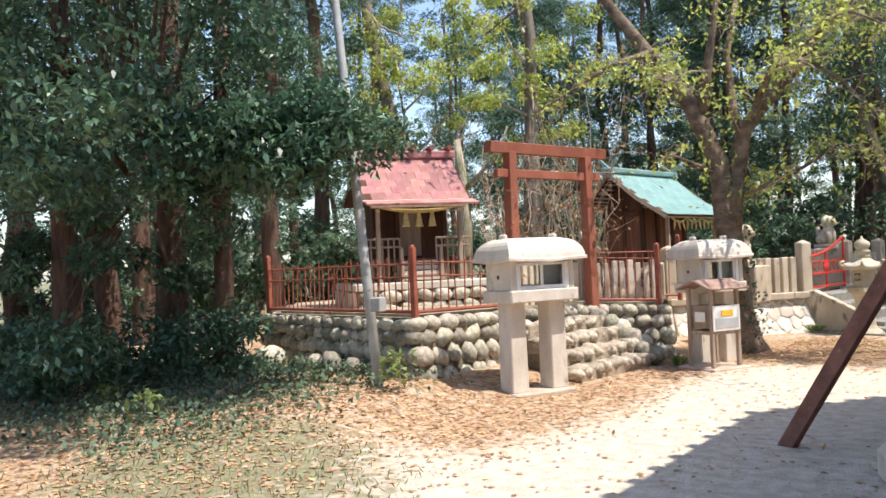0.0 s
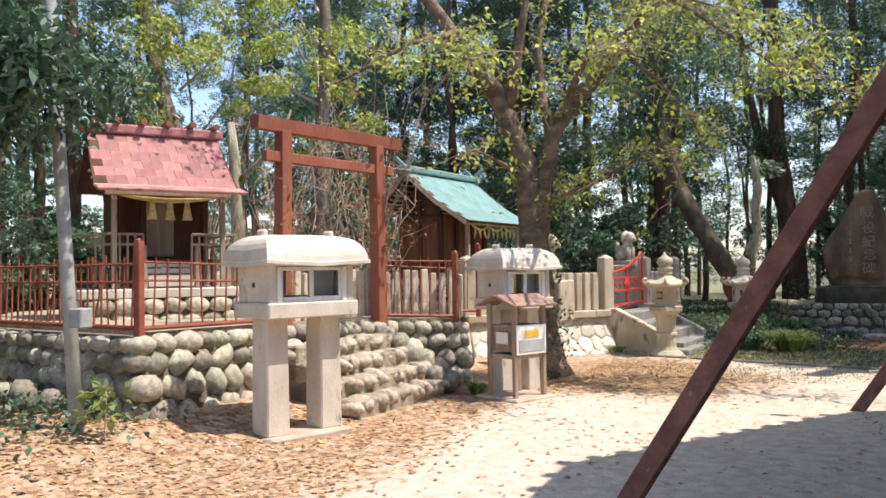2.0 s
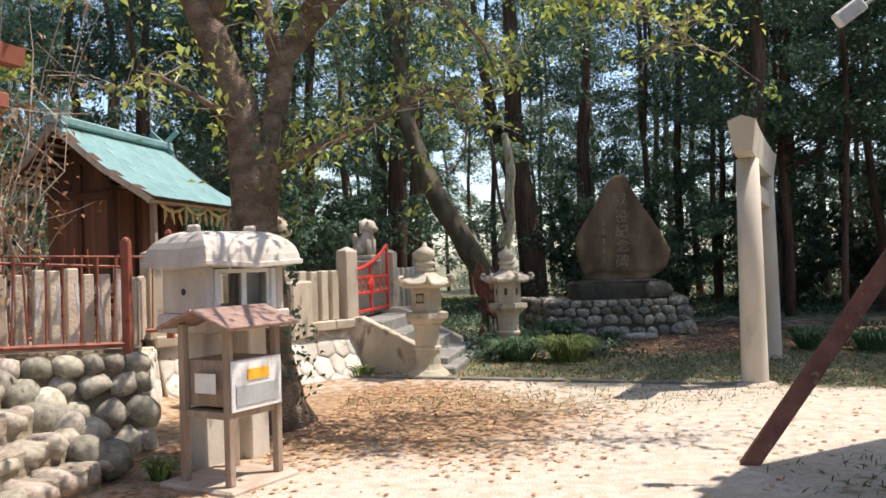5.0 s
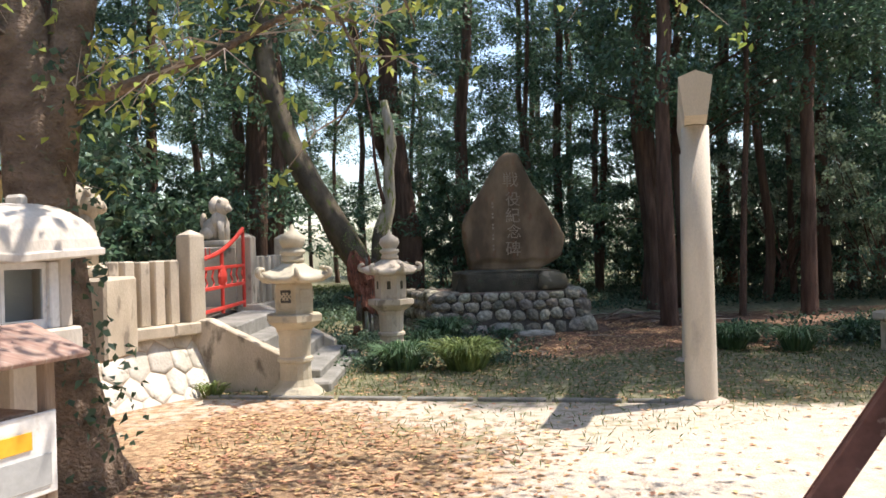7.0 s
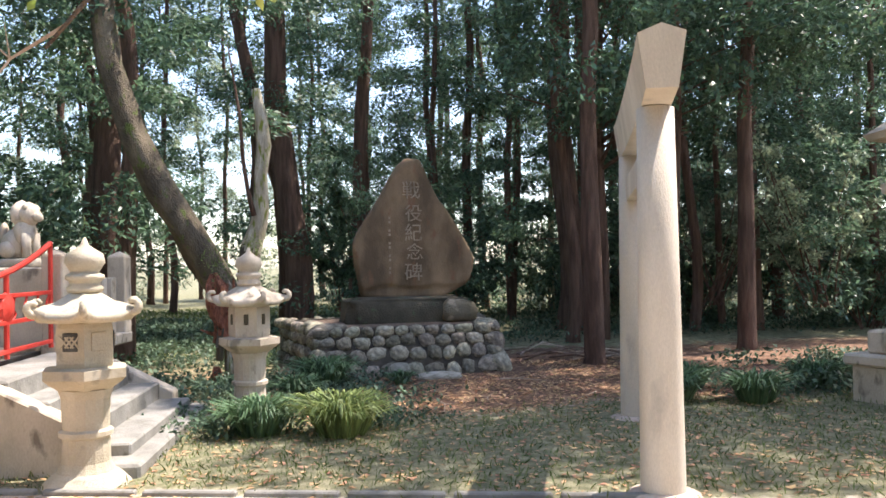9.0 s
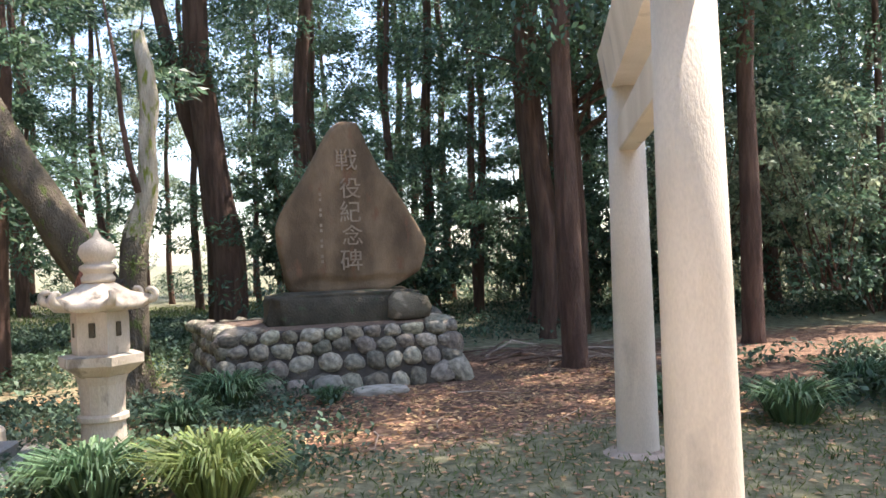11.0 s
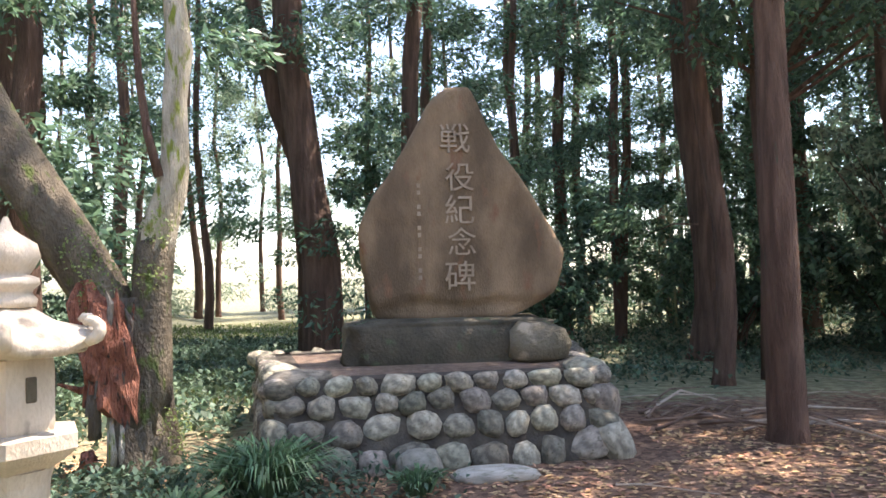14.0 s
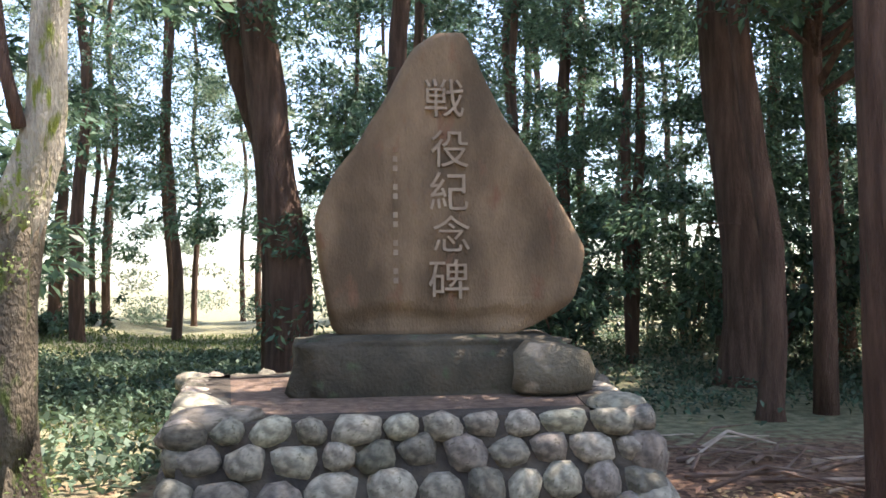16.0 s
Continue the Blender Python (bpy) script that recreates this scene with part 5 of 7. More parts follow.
    bmesh.ops.recalc_face_normals(bm, faces=bm.faces)
    mo = thing("war_memorial_stone", Matrix(), "tall leaf-shaped brown natural stone with carved characters", "monument")
    part("stele", bm, MONSTONE, mo, smooth=True)
    for ch, x, z, s in (("戦", 0.81, 2.44, 0.27), ("役", 0.845, 2.11, 0.26), ("紀", 0.835, 1.83, 0.27), ("念", 0.85, 1.555, 0.255), ("碑", 0.83, 1.265, 0.275)):
        cu = bpy.data.curves.new("character", "FONT")
        cu.body, cu.size, cu.extrude, cu.align_x, cu.align_y, cu.resolution_u = ch, s, 0.011, "CENTER", "CENTER", 3
        cu.offset = 0.0
        tmp = new("character", cu)
        me = bpy.data.meshes.new_from_object(tmp.evaluated_get(bpy.context.evaluated_depsgraph_get()))
        bpy.data.objects.remove(tmp)
        me.materials.clear()
        me.materials.append(CARVED)
        o = new("character", me)
        o.parent = mo
        o.matrix_world = pose(x, 21.260 + 0.015 * (z - 1), z, 89.1)
    for k in range(15):
        z = 2.12 - 0.06 * k
        part("small_character", box(0.475, 0.505, 21.258 + 0.015 * (z - 1), 21.262 + 0.015 * (z - 1), z - 0.018, z + 0.018, 0), CARVED if k % 3 else MONSTONE, mo)
    for p, r, lab in (((1.42, 20.98, 0.72), (0.25, 0.16, 0.18), "round tan and mossy boulder resting on the plinth"),):
        o = solid("boulder", bmesh.new(), MONBASE, lab, "boulder")
        o.data = boulder(31)
        o.data.materials.clear(), o.data.materials.append(BOULDERTAN)
        o.matrix_world = Matrix.LocRotScale(p, None, r)
    for p, r in (((0.32, 19.66, 0.05), (0.15, 0.13, 0.14)), ((0.80, 19.62, 0.0), (0.3, 0.12, 0.07))):
        o = solid("loose_stone", bmesh.new(), STONE, "loose rounded stone lying before the plinth", "stone", "loose stones")
        o.data = boulder(17 + int(p[0] * 10))
        o.matrix_world = Matrix.LocRotScale(p, None, r)


monument()

# ---------------------------------------------------------------- pole, steel struts, shrine building by the yard
pole = thing("lamp_pole", pose(-5.74, 6.76, 0.2), "tall slightly leaning grey steel pole", "pole")
part("shaft", tube([(0.0, 0, -0.2), (-0.27, 0.13, 1.5), (-0.72, 0.35, 4.2), (-1.1, 0.55, 7)], [0.055, 0.052, 0.047, 0.042], 12), POLEMAT, pole, smooth=True)
part("junction_box", box(-0.03, 0.10, -0.07, 0.05, 0.78, 0.93, 0.01), POLEMAT, pole)
for p, d, Lz in (((-1.68, 6.66), (0.61, -0.23), 4.1), ((-0.17, 10.85), (0.64, -0.18), 4.1)):
    st = thing("steel_strut", pose(p[0], p[1], 0), "inclined rust-brown steel strut with bolt heads", "strut", "steel struts")
    way = Vector((d[0], d[1], 1)).normalized()
    m = Matrix.Translation(way * -0.1) @ way.to_track_quat("Z", "X").to_matrix().to_4x4()
    part("web", box(-0.048, 0.048, -0.032, 0.032, 0, Lz * 1.22, 0.006, m=m), STEEL, st)
    for s in (-1, 1):
        part("flange", box(-0.054, 0.054, s * 0.033 - 0.006, s * 0.033 + 0.006, 0.0, Lz * 1.22 - 0.002, 0.003, m=m), STEEL, st)
    for k in range(5):
        part("bolt", tube([m @ Vector((-0.058, 0, 0.5 + 0.8 * k)), m @ Vector((-0.045, 0, 0.5 + 0.8 * k))], [0.022, 0.022], 6), STEEL, st)
hallb = thing("shrine_building", pose(1.05, 0, 0), "timber shrine building with tiled roof beside the yard", "building")
part("wall", slab([(0.2, -3), (6.5, -3), (6.5, 10.6), (0.2, 10.6)], 0, 4.2), PLASTER, hallb)
roofp = [(-1.25, -4), (-1.25, 8.4), (0.85, 11.3), (2.2, 12.1), (8, 12.1), (8, -4)]
part("roof", slab(roofp, 4.2, [4.3, 4.3, 4.5, 4.7, 6.2, 6.2]), TILE, hallb)
tile = finish(tube([(0, 0, 0), (0.45, 0, 0.04)], [0.07, 0.07], 8), "eave_tile", TILE)
for i in range(44):
    if i < 32:
        p, r = (-1.30, -3.6 + 0.375 * i, 4.28), 0
    else:
        k = (i - 32) / 12
        p, r = (-1.25 + 2.1 * k - 0.04, 8.4 + 2.9 * k + 0.03, 4.3 + 0.2 * k), -36
    o = new("eave_tile", tile)
    o.parent = hallb
    o.matrix_local = pose(*p, 0, 0, r)
fx = thing("floodlight", pose(0.52, 10.75, 2.86), "small white floodlight on a bracket arm of the building", "floodlight")
part("housing", box(-0.1, 0.1, -0.04, 0.04, -0.05, 0.05, 0.012, m=pose(0, 0, 0, 0, -35, 0)), WHITE, fx)
part("arm", tube([(0.05, 0, 0.02), (0.42, 0.0, 0.22), (0.75, -0.1, 0.24)], [0.013] * 3, 8), POLEMAT, fx)
sb = solid("stone_block", box(-0.26, 0.25, -0.28, 0.28, -0.05, 0.25, 0.03), SLABGREY, "square grey foundation block by the building", "stone block", "foundation blocks")
sb.matrix_world = pose(0.06, 7.62, 0, 0, 0, 8)
sb = solid("stone_block", box(-0.3, 0.3, -0.3, 0.3, -0.05, 0.22, 0.06), CONCRETE, "worn pale foundation block by the building", "stone block", "foundation blocks")
sb.matrix_world = pose(-0.62, 5.85, 0, 0, 0, 20)


# ---------------------------------------------------------------- trees
def tree(name, m, label, trunk_bm, bark, crown_me=None, category="tree", group="", crowns=()):
    t = thing(name, m, label, category, group)
    part("trunk", trunk_bm, bark, t, smooth=True)
    for me in ([crown_me] if crown_me else []) + list(crowns):
        o = new("crown", me)
        o.parent = t
    return t


def cedar_crown(seed, z0, z1, r, n, size):
    """Whorls of drooping sprays round an upright stem, with gaps."""
    cs, rs = [], []
    for k in range(int((z1 - z0) * 4.2)):
        z = z0 + (z1 - z0) * rng.uniform() ** 0.9
        a, q = rng.uniform(0, 2 * math.pi), rng.uniform(0.25, 1.0)
        rr = r * (1 - 0.55 * (z - z0) / (z1 - z0)) * q
        cs.append((rr * math.cos(a), rr * math.sin(a), z - 0.25 * rr)), rs.append(rng.uniform(0.35, 0.8))
    P = clump_points(n, np.array(cs), np.array(rs), 0.55)
    out = P * np.array([1, 1, 0]) / (np.linalg.norm(P[:, :2], axis=1)[:, None] + 0.1)
    return leaves("crown", P, size, LEAFCEDAR, 0.34, 0.35, 0.35, 0.10, D=out + rng.normal(size=P.shape) * 0.7)


CROWNS = [cedar_crown(i, z0, 15.0, r, n, 0.13) for i, (z0, r, n) in enumerate(((1.3, 2.6, 16500), (2.3, 2.3, 13000), (0.7, 2.7, 18000), (4.5, 2.3, 12000)))]
STEMS = []
for k in range(4):
    pts, rad = [], []
    for i in range(14):
        z = -0.3 + 15 * (i / 13) ** 1.4
        pts.append((0.34 * noise.noise(Vector((k * 5 + 0.3, z * 0.33, 0.4))), 0.34 * noise.noise(Vector((0.4, z * 0.33, k * 5 + 0.3))), z))
        rad.append((1.35 if i == 0 else 1.0) * (1 - 0.7 * i / 13) * (1 + 0.12 * noise.noise(Vector((k * 3, z * 1.3, 7)))))
    pts[0] = (pts[1][0], pts[1][1], -0.3)
    STEMS.append((pts, rad))


def stem(k, r, lean=(0, 0), h=15.0, seg=10):
    pts, rad = STEMS[k % 4]
    P = [(p[0] + lean[0] * p[2], p[1] + lean[1] * p[2], p[2] * h / 15) for p in pts]
    return tube(P, [r * q for q in rad], seg, wob=0.14, flare=0.25)


def cedar(x, y, r, lean=(0, 0), k=0, crown=True, label="", scale=1.0, bark=None):
    t = thing("cedar_tree", pose(x, y, ground_z(x, y), 0, 0, 0), label or "tall cedar with red-brown bark and dark drooping sprays", "tree", "cedars")
    part("trunk", stem(k, r, lean), bark or BARK, t, smooth=True)
    if crown:
        o = new("crown", CROWNS[k % 4])
        o.parent = t
        o.matrix_local = pose(lean[0] * 6, lean[1] * 6, 0, 0, 0, float(rng.uniform(0, 360))) @ Matrix.Diagonal((scale, scale, 1, 1))
    else:
        for j in range(4):
            z = 1.6 + 0.75 * j + rng.uniform(0, 0.4)
            a = rng.uniform(0, 6.28)
            b0 = Vector((lean[0] * z, lean[1] * z, z))
            d = Vector((math.cos(a), math.sin(a), rng.uniform(-0.1, 0.4)))
            part("dead_branch", tube([b0 + d * r * 0.7, b0 + d * (r + 0.25), b0 + d * (r + rng.uniform(0.3, 0.5)) + Vector((0, 0, -0.08))], [0.014, 0.009, 0.003], 5), BARK, t)
    return t


# trunks near the monument, as they stand
for x, y, r, lean, k, cr in ((3.2, 20.3, 0.16, (-0.02, 0.0), 3, True), (3.95, 23.3, 0.13, (-0.005, 0), 1, False), (4.95, 25.8, 0.34, (0.0, 0), 1, True), (6.15, 21.2, 0.16, (0.0, 0), 3, True), (5.0, 21.4, 0.07, (0.02, 0), 0, False), (6.9, 24.3, 0.12, (0.01, 0), 1, True), (12.2, 28.0, 0.16, (0, 0), 0, True), (13.3, 29.6, 0.15, (0, 0), 2, True), (4.75, 28.8, 0.11, (-0.02, 0), 3, False), (8.6, 29.2, 0.22, (-0.02, 0), 2, True), (7.2, 30.5, 0.26, (0.03, 0), 0, True), (-0.62, 26.3, 0.33, (-0.035, 0), 1, True), (-3.55, 23.6, 0.29, (-0.01, 0), 3, False), (3.0, 29.5, 0.1, (0.02, 0), 1, False), (-3.8, 36.0, 0.13, (0, 0), 1, True), (-5.4, 34.5, 0.18, (0.01, 0), 3, True), (-7.4, 39, 0.2, (0, 0), 0, True), (-6.3, 40, 0.13, (0.02, 0), 3, False), (-5.1, 42, 0.15, (-0.01, 0), 1, True)):
    cedar(x, y, r, lean, k, cr)
# first three: unseen cedars added to shade the ground beyond the kerb
for x, y, k, sc in ((7.6, 18.4, 3, 1.2), (9.4, 16.6, 3, 1.1), (6.2, 17.2, 3, 1.1), (10.8, 27.0, 2, 1.2), (13.8, 25.2, 2, 1.2), (9.0, 32.0, 2, 1.2), (4.3, 31.0, 2, 1.1), (4.9, 37.0, 2, 1.2)):
    cedar(x, y, 0.17, (0, 0), k, True, scale=sc)
# second dark stem forking from the big cedar by the monument
f = thing("forked_dark_tree", pose(-0.72, 26.75, 0), "dark trunk behind the big cedar that bends away from it", "tree")
part("trunk", tube([(0.0, 0.0, -0.2), (0.0, 0.0, 1.5), (-0.12, 0, 3.0), (-0.42, 0, 3.9), (-0.62, 0, 4.9), (-0.95, 0, 6.5), (-1.2, 0, 9)], [0.16, 0.15, 0.14, 0.14, 0.13, 0.11, 0.07], 10, wob=0.15), BARK, f, smooth=True)

# the wood behind, denser with distance
spots = []
for i in range(900):
    x, y = rng.uniform(-30, 27), rng.uniform(15, 44)
    if y < 17.5 and x > -8.5 or (x > -11 and y < 19.6 and x < -2) or (x > -2.6 and x < 7 and y < 27) or x > 7 and y < 22:
        continue
    if -12 < x < 0.5 and 25 < y < 48 or -3 < x < 6 and y > 32:
        continue
    if all((x - a) ** 2 + (y - b) ** 2 > 9.0 for a, b in spots):
        spots.append((x, y))
for i, (x, y) in enumerate(spots[:48]):
    cedar(x, y, rng.uniform(0.10, 0.24), (rng.normal(0, 0.03), 0), int(rng.choice([0, 0, 1, 2, 2])), True, scale=rng.uniform(0.8, 1.15))
# far edge of the wood
for k in range(26):
    x = -34 + 2.75 * k + rng.normal(0, 0.7)
    y = 47 + rng.normal(0, 2.0) + (6 if -14 < x < -3 else 0)
    if -15 < x < -1:
        continue
    cedar(x, y, rng.uniform(0.14, 0.22), (0, 0), 2 if k % 3 else 0, True, scale=rng.uniform(1.0, 1.3))
for x, y, k in ((1.6, 30.8, 2), (3.6, 33, 0), (0.4, 35.5, 2), (5.6, 34, 2), (2.2, 38, 0), (6.2, 28.2, 0), (9.6, 26.2, 2), (-11.5, 34, 0), (-5.6, 23.6, 2), (-7.6, 24.8, 2), (-4.3, 25.6, 0), (-9.6, 23.6, 2), (-6.8, 28, 2), (-8.6, 21.4, 0), (-11.6, 20.5, 2), (7.8, 24.6, 2), (11, 24, 0), (-1.2, 36.5, 3)):
    cedar(x, y, rng.uniform(0.08, 0.15), (rng.normal(0, 0.015), 0), k, True)
# cedars closing the view beyond the grass, haze and glare painted as paler leaves
LEAFHAZELIT = mat("haze_lit_sprays", (0.26, 0.34, 0.21), (0.40, 0.46, 0.31), 2, island=True, vary=0.5, rough=0.5, bump=0, trans=0.45)
HAZECROWN = CROWNS[2].copy()
HAZECROWN.materials.clear()
HAZECROWN.materials.append(LEAFHAZELIT)
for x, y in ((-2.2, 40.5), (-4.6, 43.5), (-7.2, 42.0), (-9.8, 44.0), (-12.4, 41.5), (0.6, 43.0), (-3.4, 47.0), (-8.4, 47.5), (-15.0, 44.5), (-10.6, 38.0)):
    tr_ = thing("haze_paled_cedar", pose(x, y, 0), "cedar at the far edge of the grass, haze and glare painted into its leaves", "tree", "pale cypresses")
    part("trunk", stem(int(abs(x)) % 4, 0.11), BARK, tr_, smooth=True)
    o = new("crown", HAZECROWN)
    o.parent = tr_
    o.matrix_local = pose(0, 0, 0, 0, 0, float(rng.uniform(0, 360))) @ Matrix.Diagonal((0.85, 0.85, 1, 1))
# trees on the left, beyond the big evergreen
for x, y, r, k in ((-11.5, 7.4, 0.2, 3), (-13.5, 9.2, 0.22, 1), (-12.2, 11.4, 0.2, 3), (-15, 6, 0.25, 0), (-17.5, 9, 0.25, 2), (-16, 12.5, 0.25, 0), (-14.5, 15.0, 0.25, 2), (-19, 14, 0.3, 0), (-18, 4, 0.3, 2), (-22, 8, 0.3, 0), (-23, 12, 0.3, 2)):
    cedar(x, y, r, (0, 0), k)

# dark broadleaf tree spreading low over the litter beside the monument
se = thing("broadleaf_evergreen", pose(4.75, 23.5, 0), "dark broadleaf evergreen spreading low beside the monument", "tree")
part("trunk", tube([(0, 0, -0.2), (0.03, 0, 1.5), (-0.05, 0, 3.2), (0.0, 0, 5.0), (0.1, 0, 7.0)], [0.12, 0.10, 0.09, 0.07, 0.04], 10, wob=0.2), BARK, se, smooth=True)
cs = np.stack([rng.uniform(-2.3, 2.6, 80), rng.uniform(-4.0, 0.2, 80), 3.7 + 4.5 * rng.uniform(0, 1, 80) ** 1.2], 1)
o = new("crown", leaves("crown", clump_points(22000, cs, rng.uniform(0.35, 0.75, 80), 0.55), 0.11, LEAFDARK, 0.46, 0.3, 0.5))
o.parent = se
bm = bmesh.new()
for c in cs[:40]:
    tube([(0, 0, c[2] * 0.8), (c[0] * 0.5, c[1] * 0.5, c[2] * 0.95), tuple(c)], [0.03, 0.018, 0.005], 5, bm, cap=False)
tagged(part("branch_mass", bm, BARK, se), kind="stuff")

# thin pale bamboo stems closing the wood
bb = bmesh.new()
for k in range(130):
    x, y = rng.uniform(6.5, 19), rng.uniform(31.0, 34.0)
    tube([(x, y, -0.05), (x + rng.normal(0, 0.06), y, 2.0), (x + rng.normal(0, 0.2), y, rng.uniform(3.0, 4.5))], [0.028, 0.025, 0.01], 5, bb, cap=False)
solid("bamboo_stems", bb, mat("pale_bamboo", (0.24, 0.23, 0.13), (0.42, 0.40, 0.25), 5, bump=0.2), "thicket of thin pale bamboo stems behind the cedars", "bamboo", kind="stuff")

# old mossy tree torn open at the fork, by the second lantern
MOSSLIMB = mat("mossy_limb_bark", (0.075, 0.06, 0.04), (0.18, 0.145, 0.095), 3.2, c3=(0.10, 0.125, 0.03), spots=0.04, bump=0.9, stretch=(1.5, 1.5, 0.8), bdist=0.04)
t = thing("torn_forked_tree", pose(-1.5, 20.3, -0.02), "mossy forked tree torn open to red rotten wood at the fork", "tree")
part("trunk", tube([(0.0, 0, -0.25), (0.0, 0, 0.0), (-0.01, 0, 0.15), (-0.04, 0, 0.45), (-0.06, 0.02, 0.85), (-0.08, 0.03, 1.1), (-0.09, 0.03, 1.22)], [0.36, 0.29, 0.245, 0.205, 0.195, 0.18, 0.13], 20, wob=0.45, flare=0.4), MOSSLIMB, t, smooth=True)
part("upright_foot", tube([(-0.03, -0.01, 0.3), (0.0, -0.01, 0.8), (0.01, -0.005, 1.2), (0.04, 0, 1.5), (0.07, 0, 1.68)], [0.2, 0.165, 0.14, 0.125, 0.112], 16, wob=0.4), MOSSLIMB, t, smooth=True)
part("upright_stem", tube([(0.01, 0, 1.3), (0.07, 0, 1.66), (0.15, 0, 1.95), (0.18, 0, 2.15), (0.19, 0, 2.6), (0.23, 0, 2.95), (0.2, 0, 3.3), (0.13, 0, 3.66)], [0.12, 0.115, 0.10, 0.09, 0.085, 0.09, 0.08, 0.06], 16, wob=0.4), BARKMOSS, t, "pale broken-topped upright stem patched with moss", smooth=True)
part("leaning_limb", tube([(-0.12, 0.06, 0.7), (-0.25, 0.06, 1.05), (-0.38, 0.05, 1.3), (-0.54, 0.04, 1.56), (-0.8, 0.02, 2.02), (-1.0, 0, 2.36), (-1.32, 0, 3.0), (-1.62, 0, 3.9), (-1.75, 0, 5.2), (-1.8, 0, 8.0)], [0.12, 0.17, 0.19, 0.185, 0.178, 0.172, 0.165, 0.155, 0.14, 0.1], 16, wob=0.45), MOSSLIMB, t, "thick mossy leaning limb", smooth=True)
rb = tube([(-0.08 - 0.035 * k + 0.012 * math.sin(k * 2.1), -0.12 + 0.012 * math.cos(k * 1.7), 0.3 + 0.115 * k) for k in range(10)], [0.05, 0.11, 0.13, 0.14, 0.15, 0.16, 0.165, 0.16, 0.12, 0.05], 26, wob=0.7)
for v in rb.verts:
    v.co += Vector((noise.noise(v.co * 9), noise.noise(v.co * 9 + Vector((5, 0, 0))), 0.5 * noise.noise(v.co * 7))) * 0.05
part("rotten_wood", rb, ROTWOOD, t, "torn red-brown rotten heartwood")
for k in range(22):
    a = -2.9 + k * 0.13
    x, y = -0.24 + 0.15 * math.cos(a), -0.12 + 0.13 * math.sin(a)
    z = rng.uniform(0.45, 1.2)
    part("splinter", tube([(x, y, z - 0.15), (x + 0.012, y - 0.012, z), (x + rng.normal(0, 0.02), y, z + rng.uniform(0.05, 0.12))], [0.03, 0.022, 0.003], 5, wob=0.6), ROTWOOD if k % 4 else BARKGREY, t)
for x, z0, z1, r, mt in ((-0.20, -0.05, 0.42, 0.055, BARKMOSS), (-0.12, -0.05, 0.38, 0.06, BARKMOSS), (-0.32, 0.28, 0.72, 0.05, BARKGREY), (-0.36, 0.05, 0.2, 0.075, ROTWOOD), (-0.30, 0.86, 1.0, 0.04, BARKMOSS)):
    part("bark_strip", tube([(x, -0.17, z0), (x + 0.01, -0.2, (z0 + z1) / 2), (x - 0.01, -0.18, z1)], [r, r * 0.9, r * 0.6], 8, wob=0.6), mt, t, smooth=True)
part("stub", tube([(-0.3, -0.1, 0.62), (-0.42, -0.16, 0.60), (-0.55, -0.22, 0.66)], [0.04, 0.025, 0.008], 6, wob=0.3), ROTWOOD, t)
part("dead_branch", tube([(0.1, -0.1, 2.05), (0.03, -0.12, 2.35), (-0.03, -0.1, 2.75), (-0.06, -0.1, 3.3), (-0.2, -0.1, 4.2)], [0.035, 0.03, 0.026, 0.02, 0.008], 7, wob=0.2), BARK, t, smooth=True)
P = clump_points(1500, np.array([(0.03, -0.1, 1.35), (0.08, -0.1, 1.7), (-0.3, -0.1, 1.35), (-0.45, -0.1, 1.55), (-0.36, -0.13, 1.2), (0.12, -0.05, 1.9), (0.15, -0.08, 0.3)]), np.array([0.11, 0.11, 0.14, 0.15, 0.1, 0.08, 0.14]), 1.3)
o = new("moss", leaves("moss", P, 0.026, LEAFBRIGHT, 0.7, 0.2))
o.parent = t
P = clump_points(2600, np.array([(-1.7, 0.3, 5.4), (-1.2, -0.2, 6.0), (-2.2, 0.5, 5.2), (-1.7, 0.2, 7.0), (-0.8, 0.4, 6.5), (-2.0, 0.2, 4.6)]), np.array([0.8, 0.8, 0.9, 1.0, 0.8, 0.7]))
o = new("crown", leaves("crown", P, 0.13, LEAFCEDAR, 0.4, 0.5))
o.parent = t

